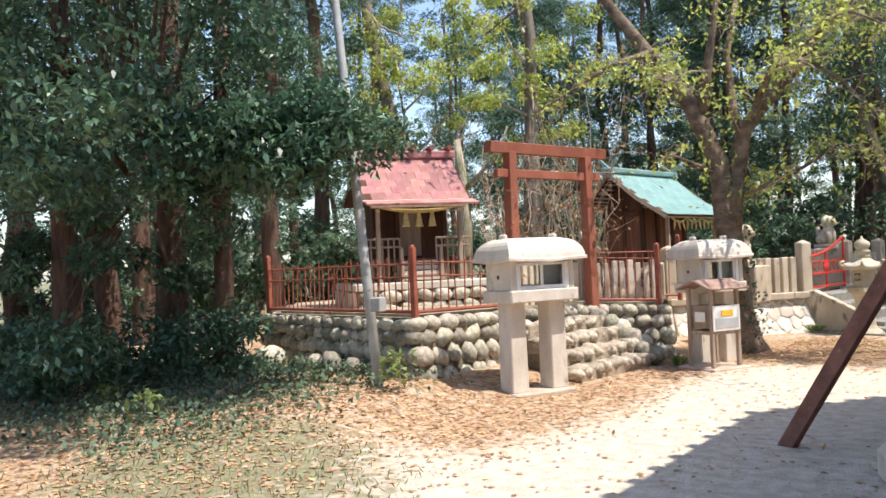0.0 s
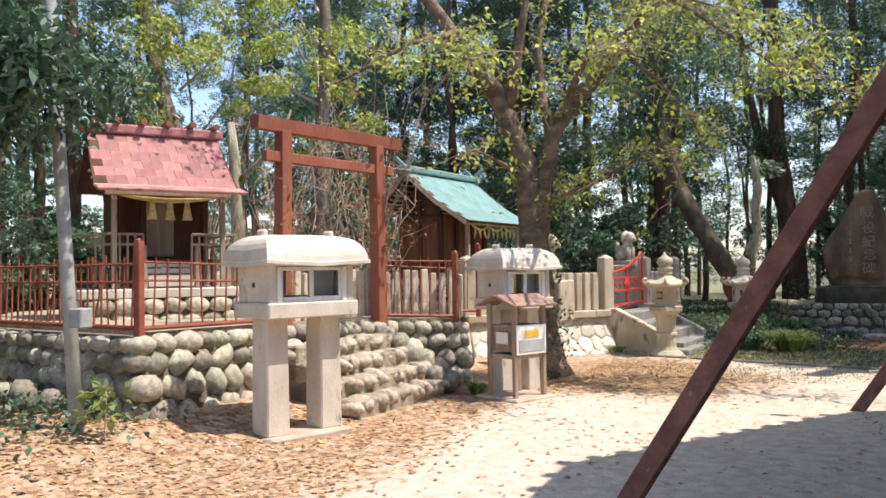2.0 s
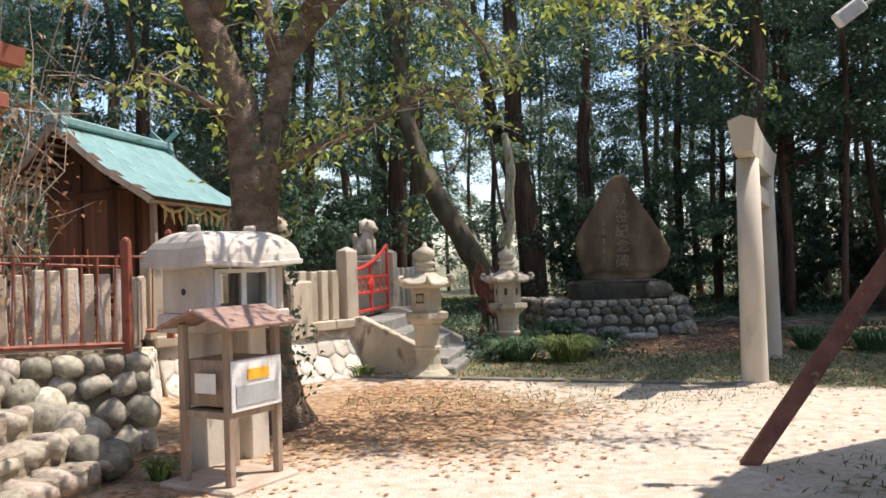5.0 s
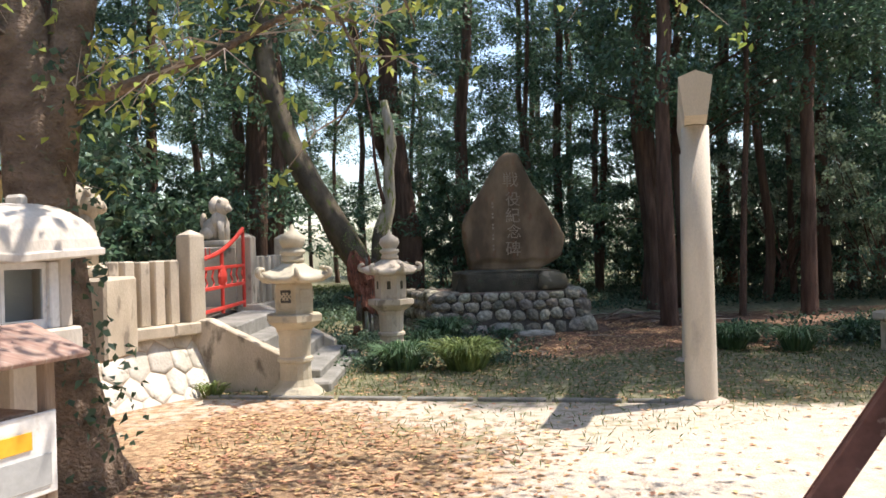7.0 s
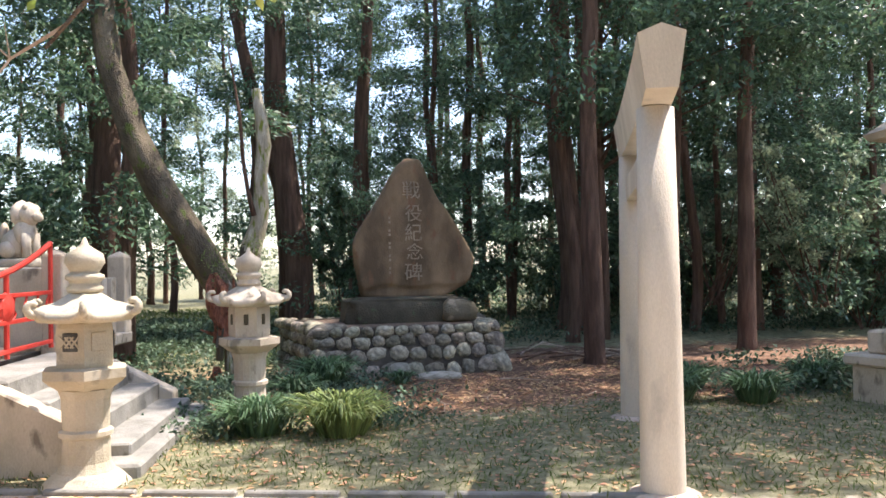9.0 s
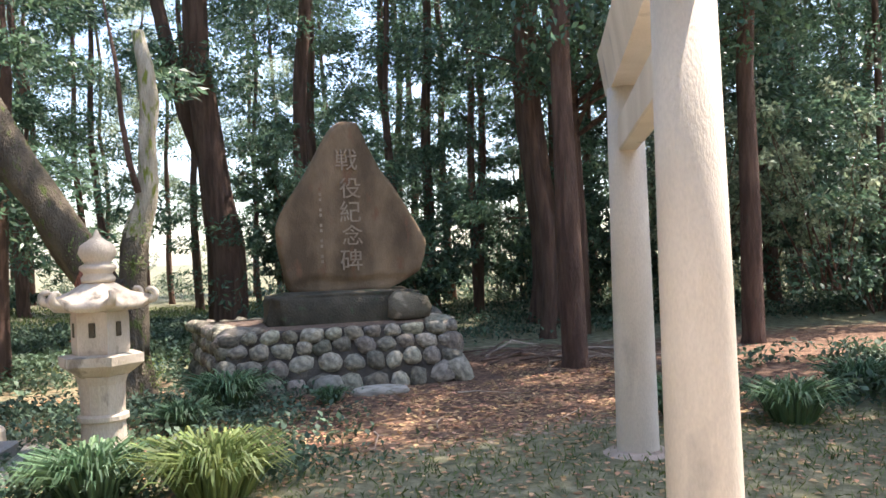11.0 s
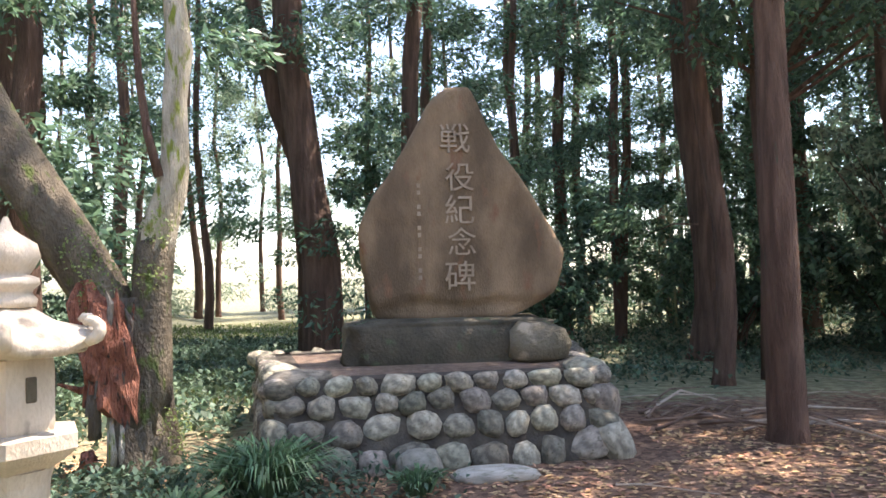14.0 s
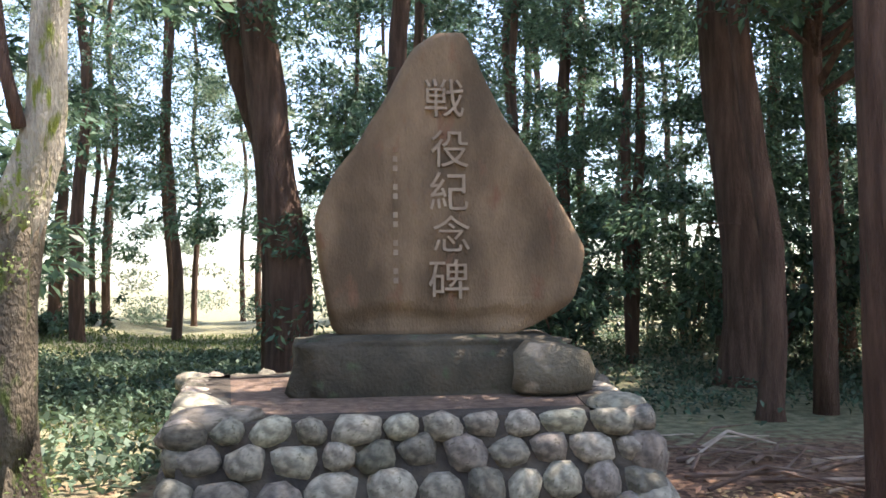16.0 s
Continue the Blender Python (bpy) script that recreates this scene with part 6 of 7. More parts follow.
# grey trunks rising behind the terrace
for pts, rad in ((((-11.4, 15.6, 0), (-11.7, 15.7, 2.5), (-12.4, 15.9, 4.0), (-13.1, 16.1, 5.4), (-13.7, 16.2, 7.5), (-14, 16.3, 10)), (0.24, 0.2, 0.17, 0.16, 0.15, 0.1)), (((-8.9, 15.6, 0), (-8.95, 15.8, 2.5), (-9.05, 16.0, 4.2), (-9.0, 16.1, 6.2), (-9.3, 16.2, 8.5), (-9.2, 16.3, 11)), (0.24, 0.2, 0.15, 0.13, 0.12, 0.08))):
    t = thing("grey_barked_tree", pose(pts[0][0], pts[0][1], 0.6), "slender grey-barked tree behind the terrace", "tree", "grey trees")
    part("trunk", tube([(p[0] - pts[0][0], p[1] - pts[0][1], p[2] - 0.6 if i else -0.5) for i, p in enumerate(pts)], rad, 10, wob=0.2), BARKGREY, t, smooth=True)
    for k in range(9):
        z = 2.2 + 0.6 * k
        a = rng.uniform(0, 6.28)
        b0 = Vector((pts[2][0] - pts[0][0], 0.3, z))
        d = Vector((math.cos(a), 0.4 * math.sin(a), 0.5))
        part("limb", tube([b0, b0 + d * 0.7, b0 + d * 1.3 + Vector((0, 0, 0.3)), b0 + d * 1.9], [0.035, 0.025, 0.016, 0.006], 5), DEADWOOD, t)
    P = clump_points(5000, rng.normal(size=(26, 3)) * np.array([1.2, 1.0, 1.3]) + np.array([pts[3][0] - pts[0][0], 0.4, 5.6]), rng.uniform(0.3, 0.6, 26))
    o = new("crown", leaves("crown", P, 0.11, LEAFCHERRY, 0.5, 0.3))
    o.parent = t
st = thing("dead_stub", pose(-8.6, 12.6, 0.75), "pale broken dead trunk behind the red-roofed hall", "dead tree")
part("trunk", tube([(0, 0, -0.1), (0.05, 0, 1.4), (0.0, 0, 2.3), (-0.06, 0, 2.95)], [0.13, 0.11, 0.09, 0.06], 8, wob=0.3), BARKMOSS, st, smooth=True)
part("limb", tube([(0.03, 0, 2.0), (0.35, 0.1, 2.3), (0.75, 0.2, 2.75), (0.9, 0.2, 3.1)], [0.05, 0.04, 0.03, 0.015], 7, wob=0.2), BARKMOSS, st, smooth=True)


def twig_bush(name, m, label, n, spread, h, mt=DEADWOOD, leaf=None, leaf_n=0, lsize=0.08, start=0.0):
    t = thing(name, m, label, "shrub")
    bm = bmesh.new()
    tips = []
    for i in range(n):
        p = Vector((rng.normal(0, 0.12), rng.normal(0, 0.12), start))
        a = rng.uniform(0, 2 * math.pi)
        d = Vector((math.cos(a) * spread, math.sin(a) * spread, h)) * rng.uniform(0.6, 1.1)
        pts, rad = [], []
        for k in range(6):
            f = k / 5
            q = p + d * f + Vector((0, 0, -0.45 * spread * f * f)) + Vector(rng.normal(0, 0.10, 3)) * f
            pts.append(q), rad.append(0.018 * (1 - 0.8 * f))
            if k > 1:
                e = q + Vector(rng.normal(0, 0.28, 3))
                tube([q, (q + e) / 2 + Vector(rng.normal(0, 0.05, 3)), e], [0.006, 0.005, 0.002], 3, bm, cap=False)
                tips += [q, e]
        tube(pts, rad, 4, bm, cap=False)
    tagged(part("branch_mass", bm, mt, t), kind="stuff")
    if leaf:
        c = np.array([list(v) for v in tips])
        P = clump_points(leaf_n, c, np.full(len(c), 0.13), 0.8)
        o = new("foliage", leaves("foliage", P, lsize, leaf, 0.5, 0.4))
        o.parent = t
    return t


for x, y, z, n, s, h in ((-7.6, 13.2, 0.8, 16, 1.0, 3.0), (-6.6, 13.0, 0.8, 12, 0.8, 2.9), (-8.9, 14.2, 0.8, 14, 1.2, 4.2), (-6.1, 12.6, 0.75, 9, 0.7, 2.4), (-10.5, 14, 0.8, 14, 1.3, 4.6), (-7.2, 14.6, 0.7, 12, 1.3, 5.0)):
    twig_bush("bare_shrub", pose(x, y, z), "bare brown twigs with a few dry leaves behind the fence", n, s, h, DEADWOOD, DRYLEAF, 260, 0.07)
for x, y, z, n, s, h in ((-10.8, 17.5, 0.7, 10, 1.5, 2.6), (-8.6, 18.4, 0.6, 10, 1.4, 2.4), (-6.4, 19.2, 0.6, 12, 1.5, 2.5), (-4.9, 20.3, 0.3, 12, 1.5, 2.6), (-12.8, 14.4, 0.5, 12, 1.6, 2.6), (-5.4, 17.6, 0.6, 8, 0.9, 1.6), (1.2, 26.4, 0, 12, 1.1, 3.2), (2.9, 27.6, 0, 12, 1.3, 2.2), (6.0, 27.0, 0, 12, 1.5, 2.6), (8.2, 26.0, 0, 12, 1.5, 2.8), (10.4, 23.5, 0, 12, 1.5, 2.4), (12.6, 25.5, 0, 12, 1.6, 2.6), (4.2, 31.5, 0, 12, 1.7, 2.8), (1.0, 32.0, 0, 10, 1.4, 3.6), (7.2, 32.5, 0, 12, 1.8, 3.0), (-5.3, 21.9, 0.3, 14, 1.4, 3.0), (-6.9, 21.0, 0.5, 14, 1.5, 3.0), (-14, 10, 0.2, 12, 1.4, 2.2), (-12.6, 12.6, 0.4, 12, 1.4, 2.2), (-16.5, 9.5, 0.2, 12, 1.7, 2.4), (-11.4, 13.6, 0.6, 10, 1.2, 1.8), (-15.5, 13.5, 0.4, 12, 1.7, 2.6), (-18, 6.5, 0.2, 12, 1.8, 2.4)):
    twig_bush("evergreen_shrub", pose(x, y, z), "dense dark evergreen shrub behind the sanctuary", n, s, h, BARK, LEAFCEDAR, 4200, 0.13)


# undergrowth in the paled leaf colour, which paints sunlit foliage between the dark trunks
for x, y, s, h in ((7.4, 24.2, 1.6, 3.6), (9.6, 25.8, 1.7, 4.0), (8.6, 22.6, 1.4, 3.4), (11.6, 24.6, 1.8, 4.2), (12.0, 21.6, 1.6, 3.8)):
    twig_bush("undergrowth_tree", pose(x, y, 0), "undergrowth tree between the cedars, sunlight painted into its light green leaves", 12, s, h, BARK, LEAFHAZELIT, 3000, 0.10, start=0.5)


for x, y, s, h in ((-7.0, 31.0, 1.6, 1.2),  (-6.2, 35.5, 1.8, 1.8), (-9.0, 33.0, 1.8, 1.8), (-8.4, 29.0, 1.5, 1.4)):
    twig_bush("leafy_shrub", pose(x, y, 0), "low sunlit leafy shrub in the grass behind the monument", 10, s, h, BARK, LEAFCOVER, 2600, 0.13)


# ---------------------------------------------------------------- old cherry beside the wall
def cherry():
    def at(lat, z, fwd=0.0):
        return Vector((lat * 0.969 - fwd * 0.245, lat * 0.245 + fwd * 0.969, z))

    t = thing("old_cherry_tree", pose(-3.61, 12.42, -0.02), "old cherry tree with rough bark and thin yellow-green leaves", "tree")
    part("trunk", tube([at(-0.04, -0.25, 0.15), at(-0.06, 0.15, 0.15), at(-0.10, 0.6, 0.12), at(-0.14, 1.2, 0.08), at(-0.18, 1.8), at(-0.22, 2.4), at(-0.27, 2.75), at(-0.62, 3.66), at(-1.2, 4.5, 0.1), at(-1.8, 5.4, 0.2), at(-2.2, 6.4, 0.2)], [0.42, 0.30, 0.215, 0.185, 0.175, 0.17, 0.135, 0.125, 0.10, 0.08, 0.05], 18, wob=0.3, flare=0.55), BARKCHERRY, t, smooth=True)
    limbs = [
        ([at(-0.14, 1.7), at(-0.05, 2.4), at(0.08, 3.2, 0.1), at(0.35, 3.55, 0.1), at(0.66, 3.85, 0.1), at(1.16, 4.5), at(1.8, 5.3), at(2.5, 6.0)], [0.13, 0.13, 0.12, 0.11, 0.10, 0.085, 0.07, 0.04]),
        ([at(-0.5, 3.4), at(-0.4, 3.9, -0.1), at(-0.28, 4.5, -0.2), at(-0.1, 5.5, -0.3)], [0.09, 0.08, 0.06, 0.03]),
        ([at(0.08, 3.1), at(-0.05, 3.6, 0.2), at(-0.1, 4.4, 0.3), at(0.1, 5.4, 0.4)], [0.08, 0.07, 0.055, 0.03]),
        ([at(-0.05, 2.2), at(0.3, 2.35, -0.2), at(0.8, 2.55, -0.3), at(1.3, 2.85, -0.35), at(1.6, 2.75, -0.4)], [0.045, 0.035, 0.026, 0.016, 0.008]),
        ([at(-0.25, 2.6), at(-0.6, 2.75, -0.4), at(-1.0, 2.95, -0.6)], [0.04, 0.025, 0.01]),
        ([at(1.8, 5.3), at(2.3, 4.9, 0.2), at(2.9, 4.3, 0.1), at(3.4, 3.75, 0.0), at(3.9, 3.35, -0.1)], [0.04, 0.032, 0.024, 0.016, 0.006]),
        ([at(1.5, 4.9), at(1.9, 4.4, -0.5), at(2.4, 3.9, -0.8), at(2.8, 3.5, -1.0)], [0.035, 0.026, 0.018, 0.006]),
        ([at(0.9, 4.2), at(1.4, 3.7, -0.3), at(1.75, 3.2, -0.5), at(1.9, 2.7, -0.6)], [0.03, 0.022, 0.014, 0.005]),
        ([at(-1.2, 4.5), at(-1.7, 4.3, -0.4), at(-2.3, 3.9, -0.7), at(-2.8, 3.6, -0.9)], [0.045, 0.035, 0.02, 0.008]),
        ([at(-0.9, 4.1), at(-1.0, 4.0, -0.8), at(-0.9, 3.8, -1.5), at(-0.7, 3.6, -2.1)], [0.045, 0.035, 0.02, 0.008]),
        ([at(0.3, 3.6), at(0.5, 3.9, -0.8), at(0.8, 3.8, -1.6), at(1.0, 3.5, -2.3)], [0.05, 0.035, 0.02, 0.008]),
        ([at(2.5, 6.0), at(3.2, 6.0, -0.5), at(3.9, 5.5, -1.0), at(4.5, 4.6, -1.3), at(4.9, 3.9, -1.5)], [0.04, 0.032, 0.024, 0.015, 0.006]),
        ([at(1.0, 4.3), at(1.2, 4.4, -0.9), at(1.4, 4.2, -2.0), at(1.6, 3.8, -2.9)], [0.05, 0.035, 0.02, 0.008]),
        ([at(1.3, 2.85, -0.35), at(1.48, 2.8, -0.4), at(1.6, 2.55, -0.42), at(1.58, 2.3, -0.42), at(1.45, 2.12, -0.42)], [0.012, 0.012, 0.011, 0.009, 0.006]),
        ([at(-2.0, 5.8), at(-2.8, 5.6, -0.3), at(-3.6, 5.0, -0.5)], [0.045, 0.03, 0.012]),
    ]
    tips = []
    for i, (pts, rad) in enumerate(limbs):
        lb = part("limb", tube(pts, rad, 8, wob=0.2), BARKCHERRY, t, smooth=True)
        bm = bmesh.new()
        for k in range(1 if rad[0] > 0.1 else 0, len(pts)):
            for j in range(15 if i in (5, 6, 11) else 1 if i == 13 else 7):
                f = rng.uniform(0, 1)
                q = pts[k - 1].lerp(pts[k], f) if k else pts[0]
                if q.z < 4.6 and math.hypot(q.x + 0.1, q.y) < 0.75 and rng.uniform() < 0.75:
                    continue
                d = Vector(rng.normal(0, 1, 3))
                d.z = d.z * 0.4 - 0.12
                d = d.normalized() * rng.uniform(0.3, 0.75)
                m1 = q + d * 0.5 + Vector((0, 0, 0.06))
                e = q + d
                tube([q, m1, e], [0.008, 0.005, 0.002], 3, bm, cap=False)
                tips += [m1, e, e + d * 0.15]
                for _ in range(2):
                    e2 = m1 + Vector(rng.normal(0, 0.16, 3))
                    tube([m1, e2], [0.004, 0.0015], 3, bm, cap=False)
                    tips.append(e2)
        tagged(part("twig_mass", bm, DEADWOOD, lb), kind="stuff")
    c = np.array([list(v) for v in tips])
    P = clump_points(6800, c, np.full(len(c), 0.16), 0.6)
    o = new("crown", leaves("crown", P, 0.085, LEAFCHERRY, 0.52, 0.55, 0.55))
    o.parent = t
    # ivy on the trunk
    P = clump_points(420, np.array([list(at(0.05 + 0.1 * math.sin(k), 0.3 + 0.2 * k, -0.1)) for k in range(12)]), np.full(12, 0.24), 1.2)
    o = new("ivy", leaves("ivy", P, 0.06, LEAFCOVER, 0.7, 0.5))
    o.parent = t


cherry()


# ---------------------------------------------------------------- big evergreen overhanging the bank
def evergreen():
    t = thing("overhanging_evergreen", pose(-8.2, 5.4, 0.15), "spreading dark evergreen with glossy leaves overhanging the bank", "tree")
    o0 = Vector((-8.2, 5.4, 0.15))
    stems = ((-9.4, 6.9, 0.20), (-10.4, 6.0, 0.17), (-8.5, 7.0, 0.13), (-11.2, 5.2, 0.16))
    for x, y, r in stems:
        part("trunk", tube([Vector((x, y, -0.1)) - o0, Vector((x + 0.05, y, 1.2)) - o0, Vector((x + 0.2, y - 0.1, 2.8)) - o0, Vector((x + 0.5, y - 0.2, 5.5)) - o0], [r * 1.3, r, r * 0.85, r * 0.5], 10, wob=0.2), BARK, t, smooth=True)
    cs, rs = [], []
    for k in range(150):
        x = rng.uniform(-12.5, -6.0)
        y = rng.uniform(3.4, 7.2)
        lo = 2.05 + 0.25 * noise.noise(Vector((x, y, 0)))
        z = lo + 0.35 + rng.uniform(0, 1) ** 1.3 * 4.2
        if x + z * 0.55 > -4.4 + 0.0:
            continue
        cs.append((x, y, z)), rs.append(rng.uniform(0.4, 0.75))
    for k in range(46):
        f = rng.uniform(0, 1)
        cs.append((-7.6 + 2.0 * f + rng.normal(0, 0.12), 5.6 + 0.55 * f + rng.normal(0, 0.35), 2.75 - 0.05 * f + rng.normal(0, 0.24))), rs.append(rng.uniform(0.25, 0.42))
    for k in range(42):
        x, y = rng.uniform(-13.5, -7.9), rng.uniform(4.6, 7.0)
        cs.append((x, y, rng.uniform(0.3, 0.9))), rs.append(rng.uniform(0.35, 0.6))
    for k in range(20):
        x, y = rng.uniform(-13, -8.2), rng.uniform(4.8, 7.4)
        cs.append((x, y, rng.uniform(1.3, 2.3))), rs.append(rng.uniform(0.18, 0.34))
    # unseen high clumps, added to shade the bank and the leaves below
    for k in range(60):
        x, y = rng.uniform(-11.5, -4.3), rng.uniform(3.9, 6.5)
        cs.append((x, y, rng.uniform(5.2, 7.6))), rs.append(rng.uniform(0.4, 0.8))
    c = np.array(cs) - np.array(list(o0))
    P = clump_points(74000, c, np.array(rs), 0.62)
    o = new("crown", leaves("crown", P, 0.105, LEAFDARK, 0.46, 0.25, 0.55))
    o.parent = t
    bm = bmesh.new()
    for k in range(60):
        a = Vector((-9.2, 6.4, 2.6)) - o0
        b = Vector(c[int(rng.integers(len(c)))])
        tube([a.lerp(b, 0.25), a.lerp(b, 0.6) + Vector((0, 0, 0.15)), b], [0.03, 0.018, 0.005], 5, bm, cap=False)
    tagged(part("branch_mass", bm, BARK, t), kind="stuff")


evergreen()


# ---------------------------------------------------------------- undergrowth and fallen leaves
def scatter(n, x0, x1, y0, y1, keep):
    out = []
    while len(out) < n:
        x, y = rng.uniform(x0, x1), rng.uniform(y0, y1)
        if keep(x, y) > rng.uniform():
            out.append((x, y, ground_z(x, y)))
    return np.array(out)


def open_yard(x, y):
    wall_x = -5.45 + 0.1 * (y - 8) + (0.95 if 8.8 < y < 10.9 else 0) + max(0, y - 10.9) * 0.75
    return x > min(wall_x, -3.3) if y > 7.6 else True


def fallen(x, y):
    if not open_yard(x, y) or (-0.9 < x < 2.2 and 19.85 < y < 22.7):
        return 0
    li, mo = ground_shares(x, y)
    return 0.035 + max(0, li - 0.2) ** 1.5


P = scatter(26000, -9.5, 4.0, 1.5, 20.8, fallen)
D = rng.normal(size=P.shape) * np.array([1, 1, 0.10])
me = leaves("fallen_leaves", P + np.array([0, 0, 0.006]), 0.056, LEAFFALLEN, 0.58, 0, 0.95, 0.08, D=D)
tagged(new("fallen_leaves", me), "dry tan and orange leaves scattered on the ground", "leaves", kind="stuff")


def blades(name, P, h, w, mt, lean=0.5):
    """Curved blades: two leaf quads each."""
    D = rng.normal(size=P.shape) * lean + np.array([0, 0, 1.0])
    return leaves(name, P, h, mt, w, 0.0, 0.0, 0.02, D=D)


def grass_keep(x, y):
    if not open_yard(x, y) or (-0.9 < x < 2.2 and 19.85 < y < 22.7):
        return 0
    return max(0, ground_shares(x, y)[1] - 0.22) ** 1.2


P = scatter(24000, -9, 5.5, 2.0, 20.5, grass_keep)
tagged(new("grass", blades("grass", P, 0.055, 0.16, LEAFGRASS, 0.9)), "short sparse grass and moss along the yard", "grass", kind="stuff")
P = scatter(34000, -12, 2.5, 23, 38, lambda x, y: 0.8)
tagged(new("lawn_grass", blades("lawn_grass", P, 0.10, 0.22, LEAFGRASS, 0.7)), "sunlit weedy grass beyond the monument", "grass", kind="stuff")

# leafy ground cover on the bank and among the lanterns
P = scatter(9000, -11, -5.0, 3.6, 7.6, lambda x, y: smooth(-4.9, -6.6, x + 0.5 * noise.noise(Vector((x, y, 0)))) * smooth(3.3, 4.6, y + 0.4 * noise.noise(Vector((x * 2, y, 5)))))
P[:, 2] += rng.uniform(0, 0.16, len(P))
tagged(new("ground_ivy", leaves("ground_ivy", P, 0.065, LEAFCOVER, 0.65, 0.1, 0.8)), "low leafy ground cover under the evergreen", "ground cover", kind="stuff")
P = scatter(9000, -3.2, 1.0, 16.6, 20.4, lambda x, y: smooth(0.8, -1.2, x) * (0.35 + 0.65 * smooth(0.0, 0.5, noise.noise(Vector((x * 1.5, y * 1.5, 2))))))
P[:, 2] += rng.uniform(0, 0.14, len(P))
tagged(new("ground_ivy", leaves("ground_ivy", P, 0.06, LEAFCOVER, 0.65, 0.1, 0.8)), "low leafy ground cover beside the lantern", "ground cover", kind="stuff")
P = scatter(30000, -8.0, 1.2, 21.0, 31.0, lambda x, y: 0 if (-1.1 < x < 2.3 and y < 22.8) else 0.35 + 0.65 * smooth(-0.2, 0.3, noise.noise(Vector((x, y, 4)))))
P[:, 2] += rng.uniform(0, 0.2, len(P))
tagged(new("ground_ivy", leaves("ground_ivy", P, 0.085, LEAFCOVER, 0.6, 0.1, 0.7)), "low leafy ground cover behind the torn tree", "ground cover", kind="stuff")
P = scatter(22000, 1.2, 13.0, 22.8, 36.0, lambda x, y: smooth(22.8, 24.5, y) * (0.25 + 0.75 * smooth(-0.1, 0.3, noise.noise(Vector((x * 0.8, y * 0.8, 9))))))
P[:, 2] += rng.uniform(0, 0.16, len(P))
tagged(new("ground_ivy", leaves("ground_ivy", P, 0.08, LEAFCOVER, 0.6, 0.1, 0.7)), "low leafy ground cover under the far cedars", "ground cover", kind="stuff")
P = scatter(3500, 2.6, 8.5, 16.2, 19.5, lambda x, y: smooth(0.0, 0.35, noise.noise(Vector((x * 0.9, y * 0.9, 7)))))
P[:, 2] += rng.uniform(0, 0.22, len(P))
tagged(new("ground_ivy", leaves("ground_ivy", P, 0.08, LEAFCOVER, 0.6, 0.1, 0.7)), "patches of low leafy plants under the cedars", "ground cover", kind="stuff")


def tuft(x, y, r, h, n, mt, label):
    a, q = rng.uniform(0, 2 * math.pi, n), rng.uniform(0, 1, n) ** 0.6
    base = np.stack([np.cos(a) * q * r * 0.35, np.sin(a) * q * r * 0.35, np.zeros(n)], 1)
    out = np.stack([np.cos(a) * q, np.sin(a) * q, np.zeros(n)], 1)
    D1 = out * 0.55 + np.array([0, 0, 1.0]) + rng.normal(size=(n, 3)) * 0.12
    D1 /= np.linalg.norm(D1, axis=1)[:, None]
    L = h * rng.uniform(0.7, 1.15, n)[:, None]
    S = np.cross(D1, np.array([0, 0, 1.0]) + 0.2 * rng.normal(size=(n, 3)))
    S /= np.linalg.norm(S, axis=1)[:, None] + 1e-9
    w = 0.009
    p1 = base + D1 * L * 0.6
    p2 = p1 + (out * 0.95 + np.array([0, 0, 0.25])) * L * 0.35
    p3 = p2 + (out * 0.8 - np.array([0, 0, 0.45])) * L * 0.3
    V = np.stack([base - S * w, base + S * w, p1 - S * w, p1 + S * w, p2 - S * w * 0.8, p2 + S * w * 0.8, p3], 1).reshape(-1, 3)
    F = []
    for i in range(n):
        k = 7 * i
        F += [(k, k + 1, k + 3, k + 2), (k + 2, k + 3, k + 5, k + 4), (k + 4, k + 5, k + 6)]
    me = bpy.data.meshes.new("lily_turf")
    me.from_pydata(V.tolist(), [], F)
    me.materials.append(mt)
    o = tagged(new("lily_turf", me), label, "plant", "lily turf clumps")
    o.matrix_world = pose(x, y, ground_z(x, y))


DK, BR = "dark green arching lily turf clump", "bright yellow-green arching lily turf clump"
for x, y, r, h, n, mt, lab in ((-1.42, 16.8, 0.5, 0.42, 480, LEAFLILY, DK), (-0.74, 16.55, 0.55, 0.46, 520, LEAFBRIGHT, BR), (-0.62, 19.3, 0.42, 0.5, 420, LEAFLILY, DK), (-1.0, 18.6, 0.35, 0.35, 250, LEAFLILY, DK), (0.28, 19.35, 0.2, 0.22, 130, LEAFLILY, DK), (2.75, 17.3, 0.45, 0.42, 380, LEAFLILY, DK), (3.4, 16.9, 0.45, 0.42, 380, LEAFLILY, DK), (3.3, 18.0, 0.4, 0.38, 300, LEAFLILY, DK), (4.6, 17.6, 0.5, 0.4, 300, LEAFLILY, DK), (5.4, 17.0, 0.5, 0.4, 300, LEAFLILY, DK), (-3.35, 15.55, 0.22, 0.2, 90, LEAFBRIGHT, BR), (-4.02, 10.75, 0.15, 0.2, 70, LEAFBRIGHT, BR)):
    tuft(x, y, r, h, n, mt, lab)


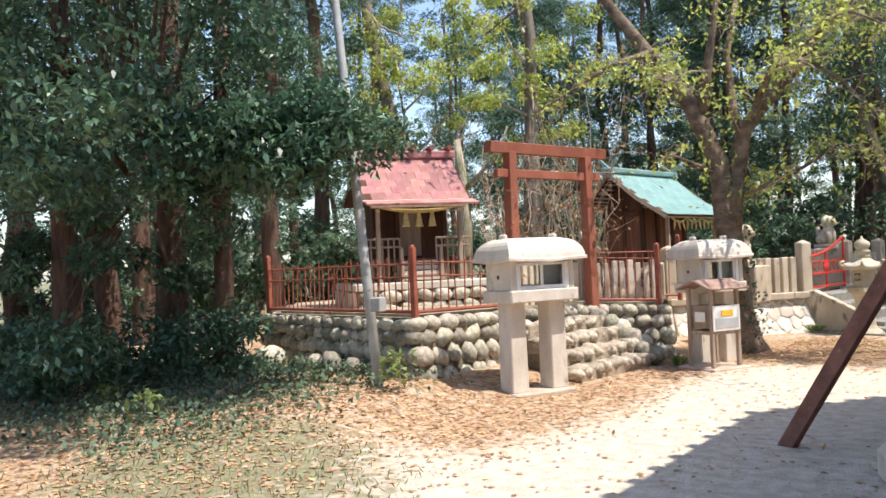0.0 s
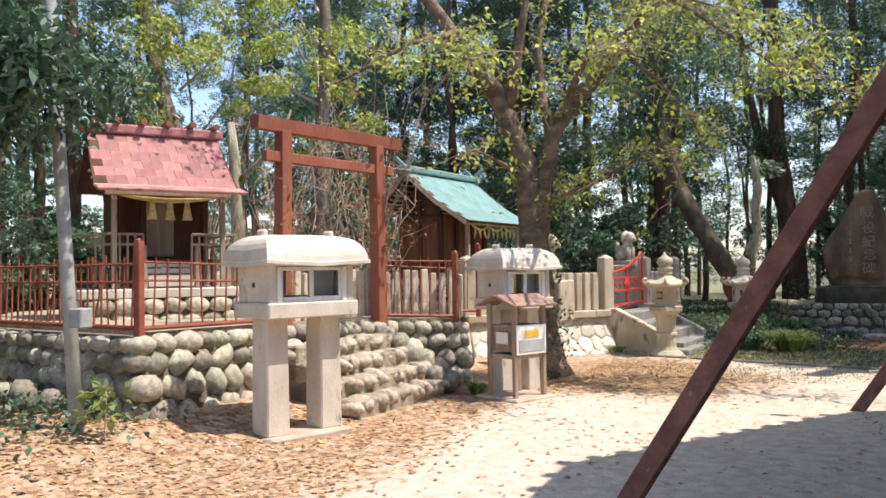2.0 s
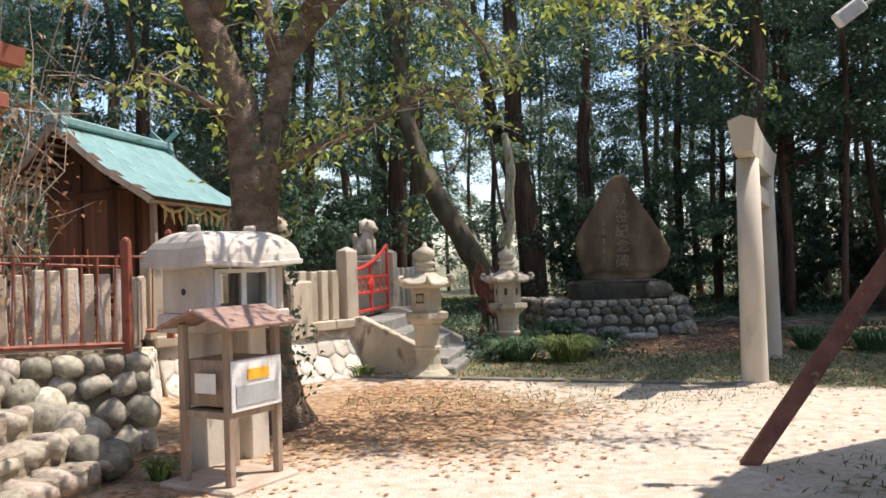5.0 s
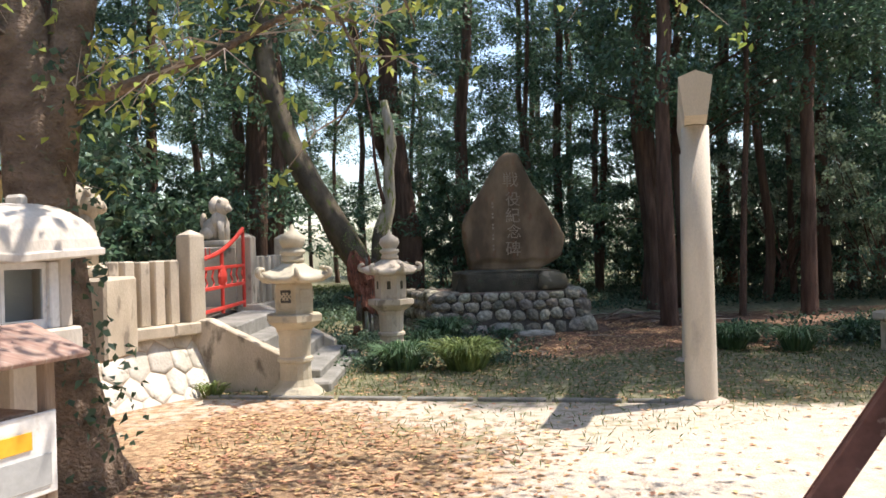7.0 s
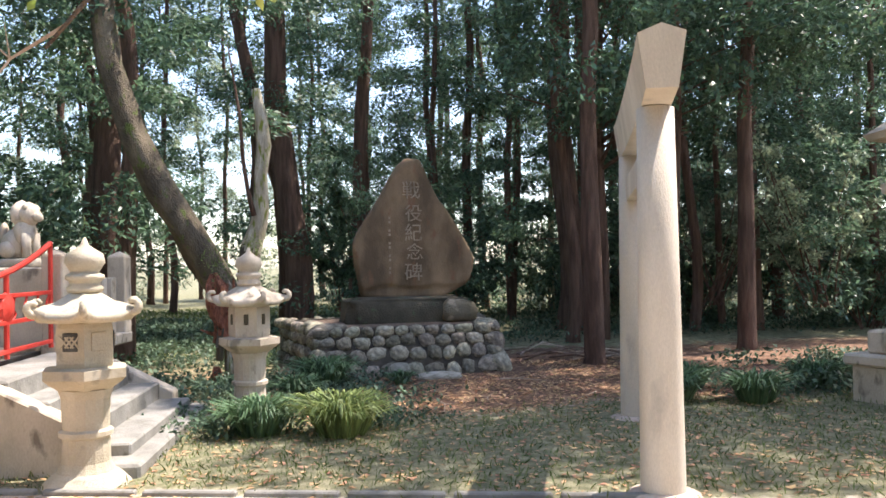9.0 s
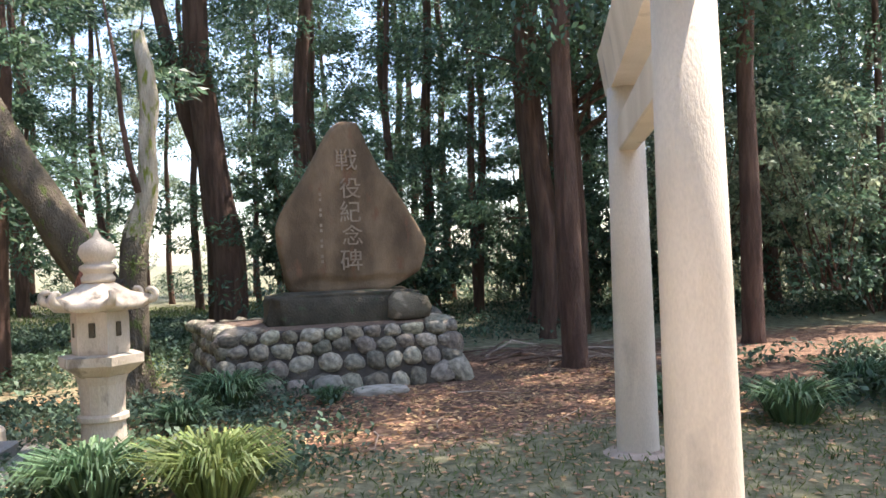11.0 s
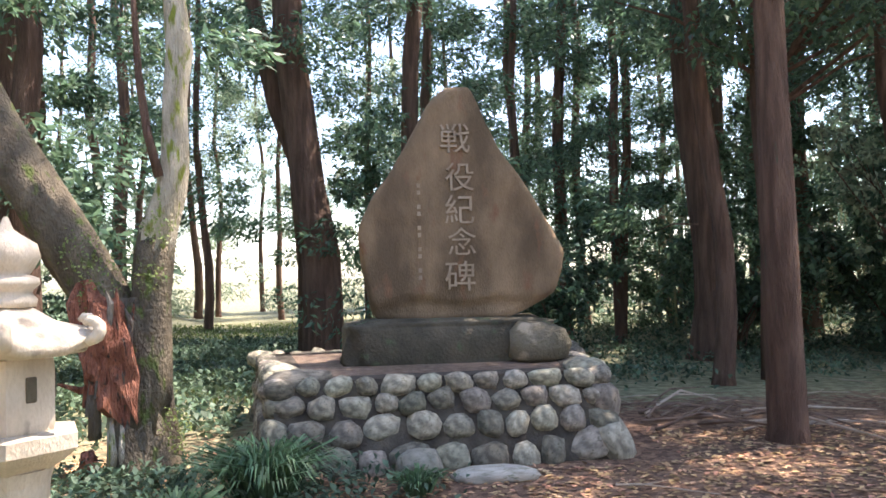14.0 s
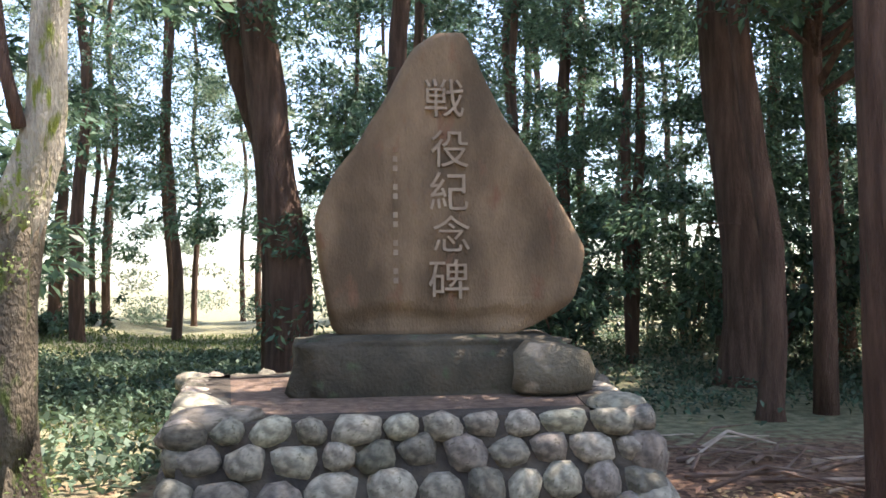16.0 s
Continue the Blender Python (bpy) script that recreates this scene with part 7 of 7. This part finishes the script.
def sapling(x, y, h, n, mt, label):
    t = thing("sapling", pose(x, y, ground_z(x, y)), label, "plant", "saplings")
    bm = tube([(0, 0, -0.03), (0.02, 0, h * 0.6), (0.0, 0.02, h)], [0.008, 0.006, 0.003], 5)
    part("stem", bm, DEADWOOD, t)
    P = clump_points(n, np.array([(0, 0, h * 0.75), (0.1, 0, h), (-0.1, 0.05, h * 0.9), (0.02, -0.1, h * 0.55)]), np.array([0.16, 0.12, 0.12, 0.14]))
    o = new("foliage", leaves("foliage", P, 0.10, mt, 0.5, 0.3, 0.7))
    o.parent = t


sapling(-5.45, 6.72, 0.36, 60, LEAFBRIGHT, "bright green sapling at the foot of the pole")
sapling(-6.9, 4.75, 0.24, 40, LEAFBRIGHT, "bright green sapling on the leafy bank")
sapling(-7.9, 5.0, 0.2, 34, LEAFBRIGHT, "bright green sapling on the leafy bank")
for x, y, r in ((-7.0, 7.35, 0.16), (-7.4, 7.5, 0.13), (-6.6, 7.3, 0.13), (-8.1, 7.4, 0.2), (-8.6, 7.3, 0.16)):
    o = solid("loose_stone", bmesh.new(), STONE, "loose rounded stone at the foot of the terrace", "stone", "bank stones")
    o.data = boulder(int(x * -10))
    o.matrix_world = Matrix.LocRotScale((x, y, ground_z(x, y) + r * 0.5), Euler((0, 0.3, x)), (r, r * 0.8, r))


# pale fallen branches beside the plinth
fb = thing("fallen_branch_heap", pose(2.55, 21.2, 0.0), "tangle of thin brown fallen branches beside the plinth", "branches")
for k in range(26):
    a, ln_ = rng.uniform(-1.1, 1.1), rng.uniform(0.5, 1.5)
    x, y = rng.uniform(-0.35, 0.9), rng.uniform(-0.7, 0.9)
    d = Vector((math.cos(a), math.sin(a), 0))
    r = rng.uniform(0.006, 0.02)
    part("branch", tube([Vector((x, y, 0.02)), Vector((x, y, 0.05 + 0.09 * rng.uniform())) + d * ln_ * 0.4 + Vector((0, rng.normal(0, 0.06), 0)), Vector((x, y, 0.03)) + d * ln_], [r, r * 0.75, r * 0.3], 6, wob=0.3), TWIGBROWN if k % 5 else DEADWOOD, fb)
for k in range(34):
    x, y = rng.uniform(-2.5, 6.5), rng.uniform(17.2, 24.5)
    if -1.1 < x < 2.3 and y > 19.4:
        continue
    a = rng.uniform(0, 6.28)
    tw = thing("fallen_twig", pose(x, y, ground_z(x, y) + 0.012, 0, 0, math.degrees(a)), "thin dry twig lying on the litter", "twig", "fallen twigs")
    part("stem", tube([(0, 0, 0), (0.18, 0.03, 0.01), (0.4 + rng.uniform(0, 0.3), 0.0, 0)], [0.008, 0.006, 0.002], 5), DEADWOOD, tw)
    part("side_twig", tube([(0.18, 0.03, 0.01), (0.28, 0.13, 0.02)], [0.005, 0.002], 4), DEADWOOD, tw)
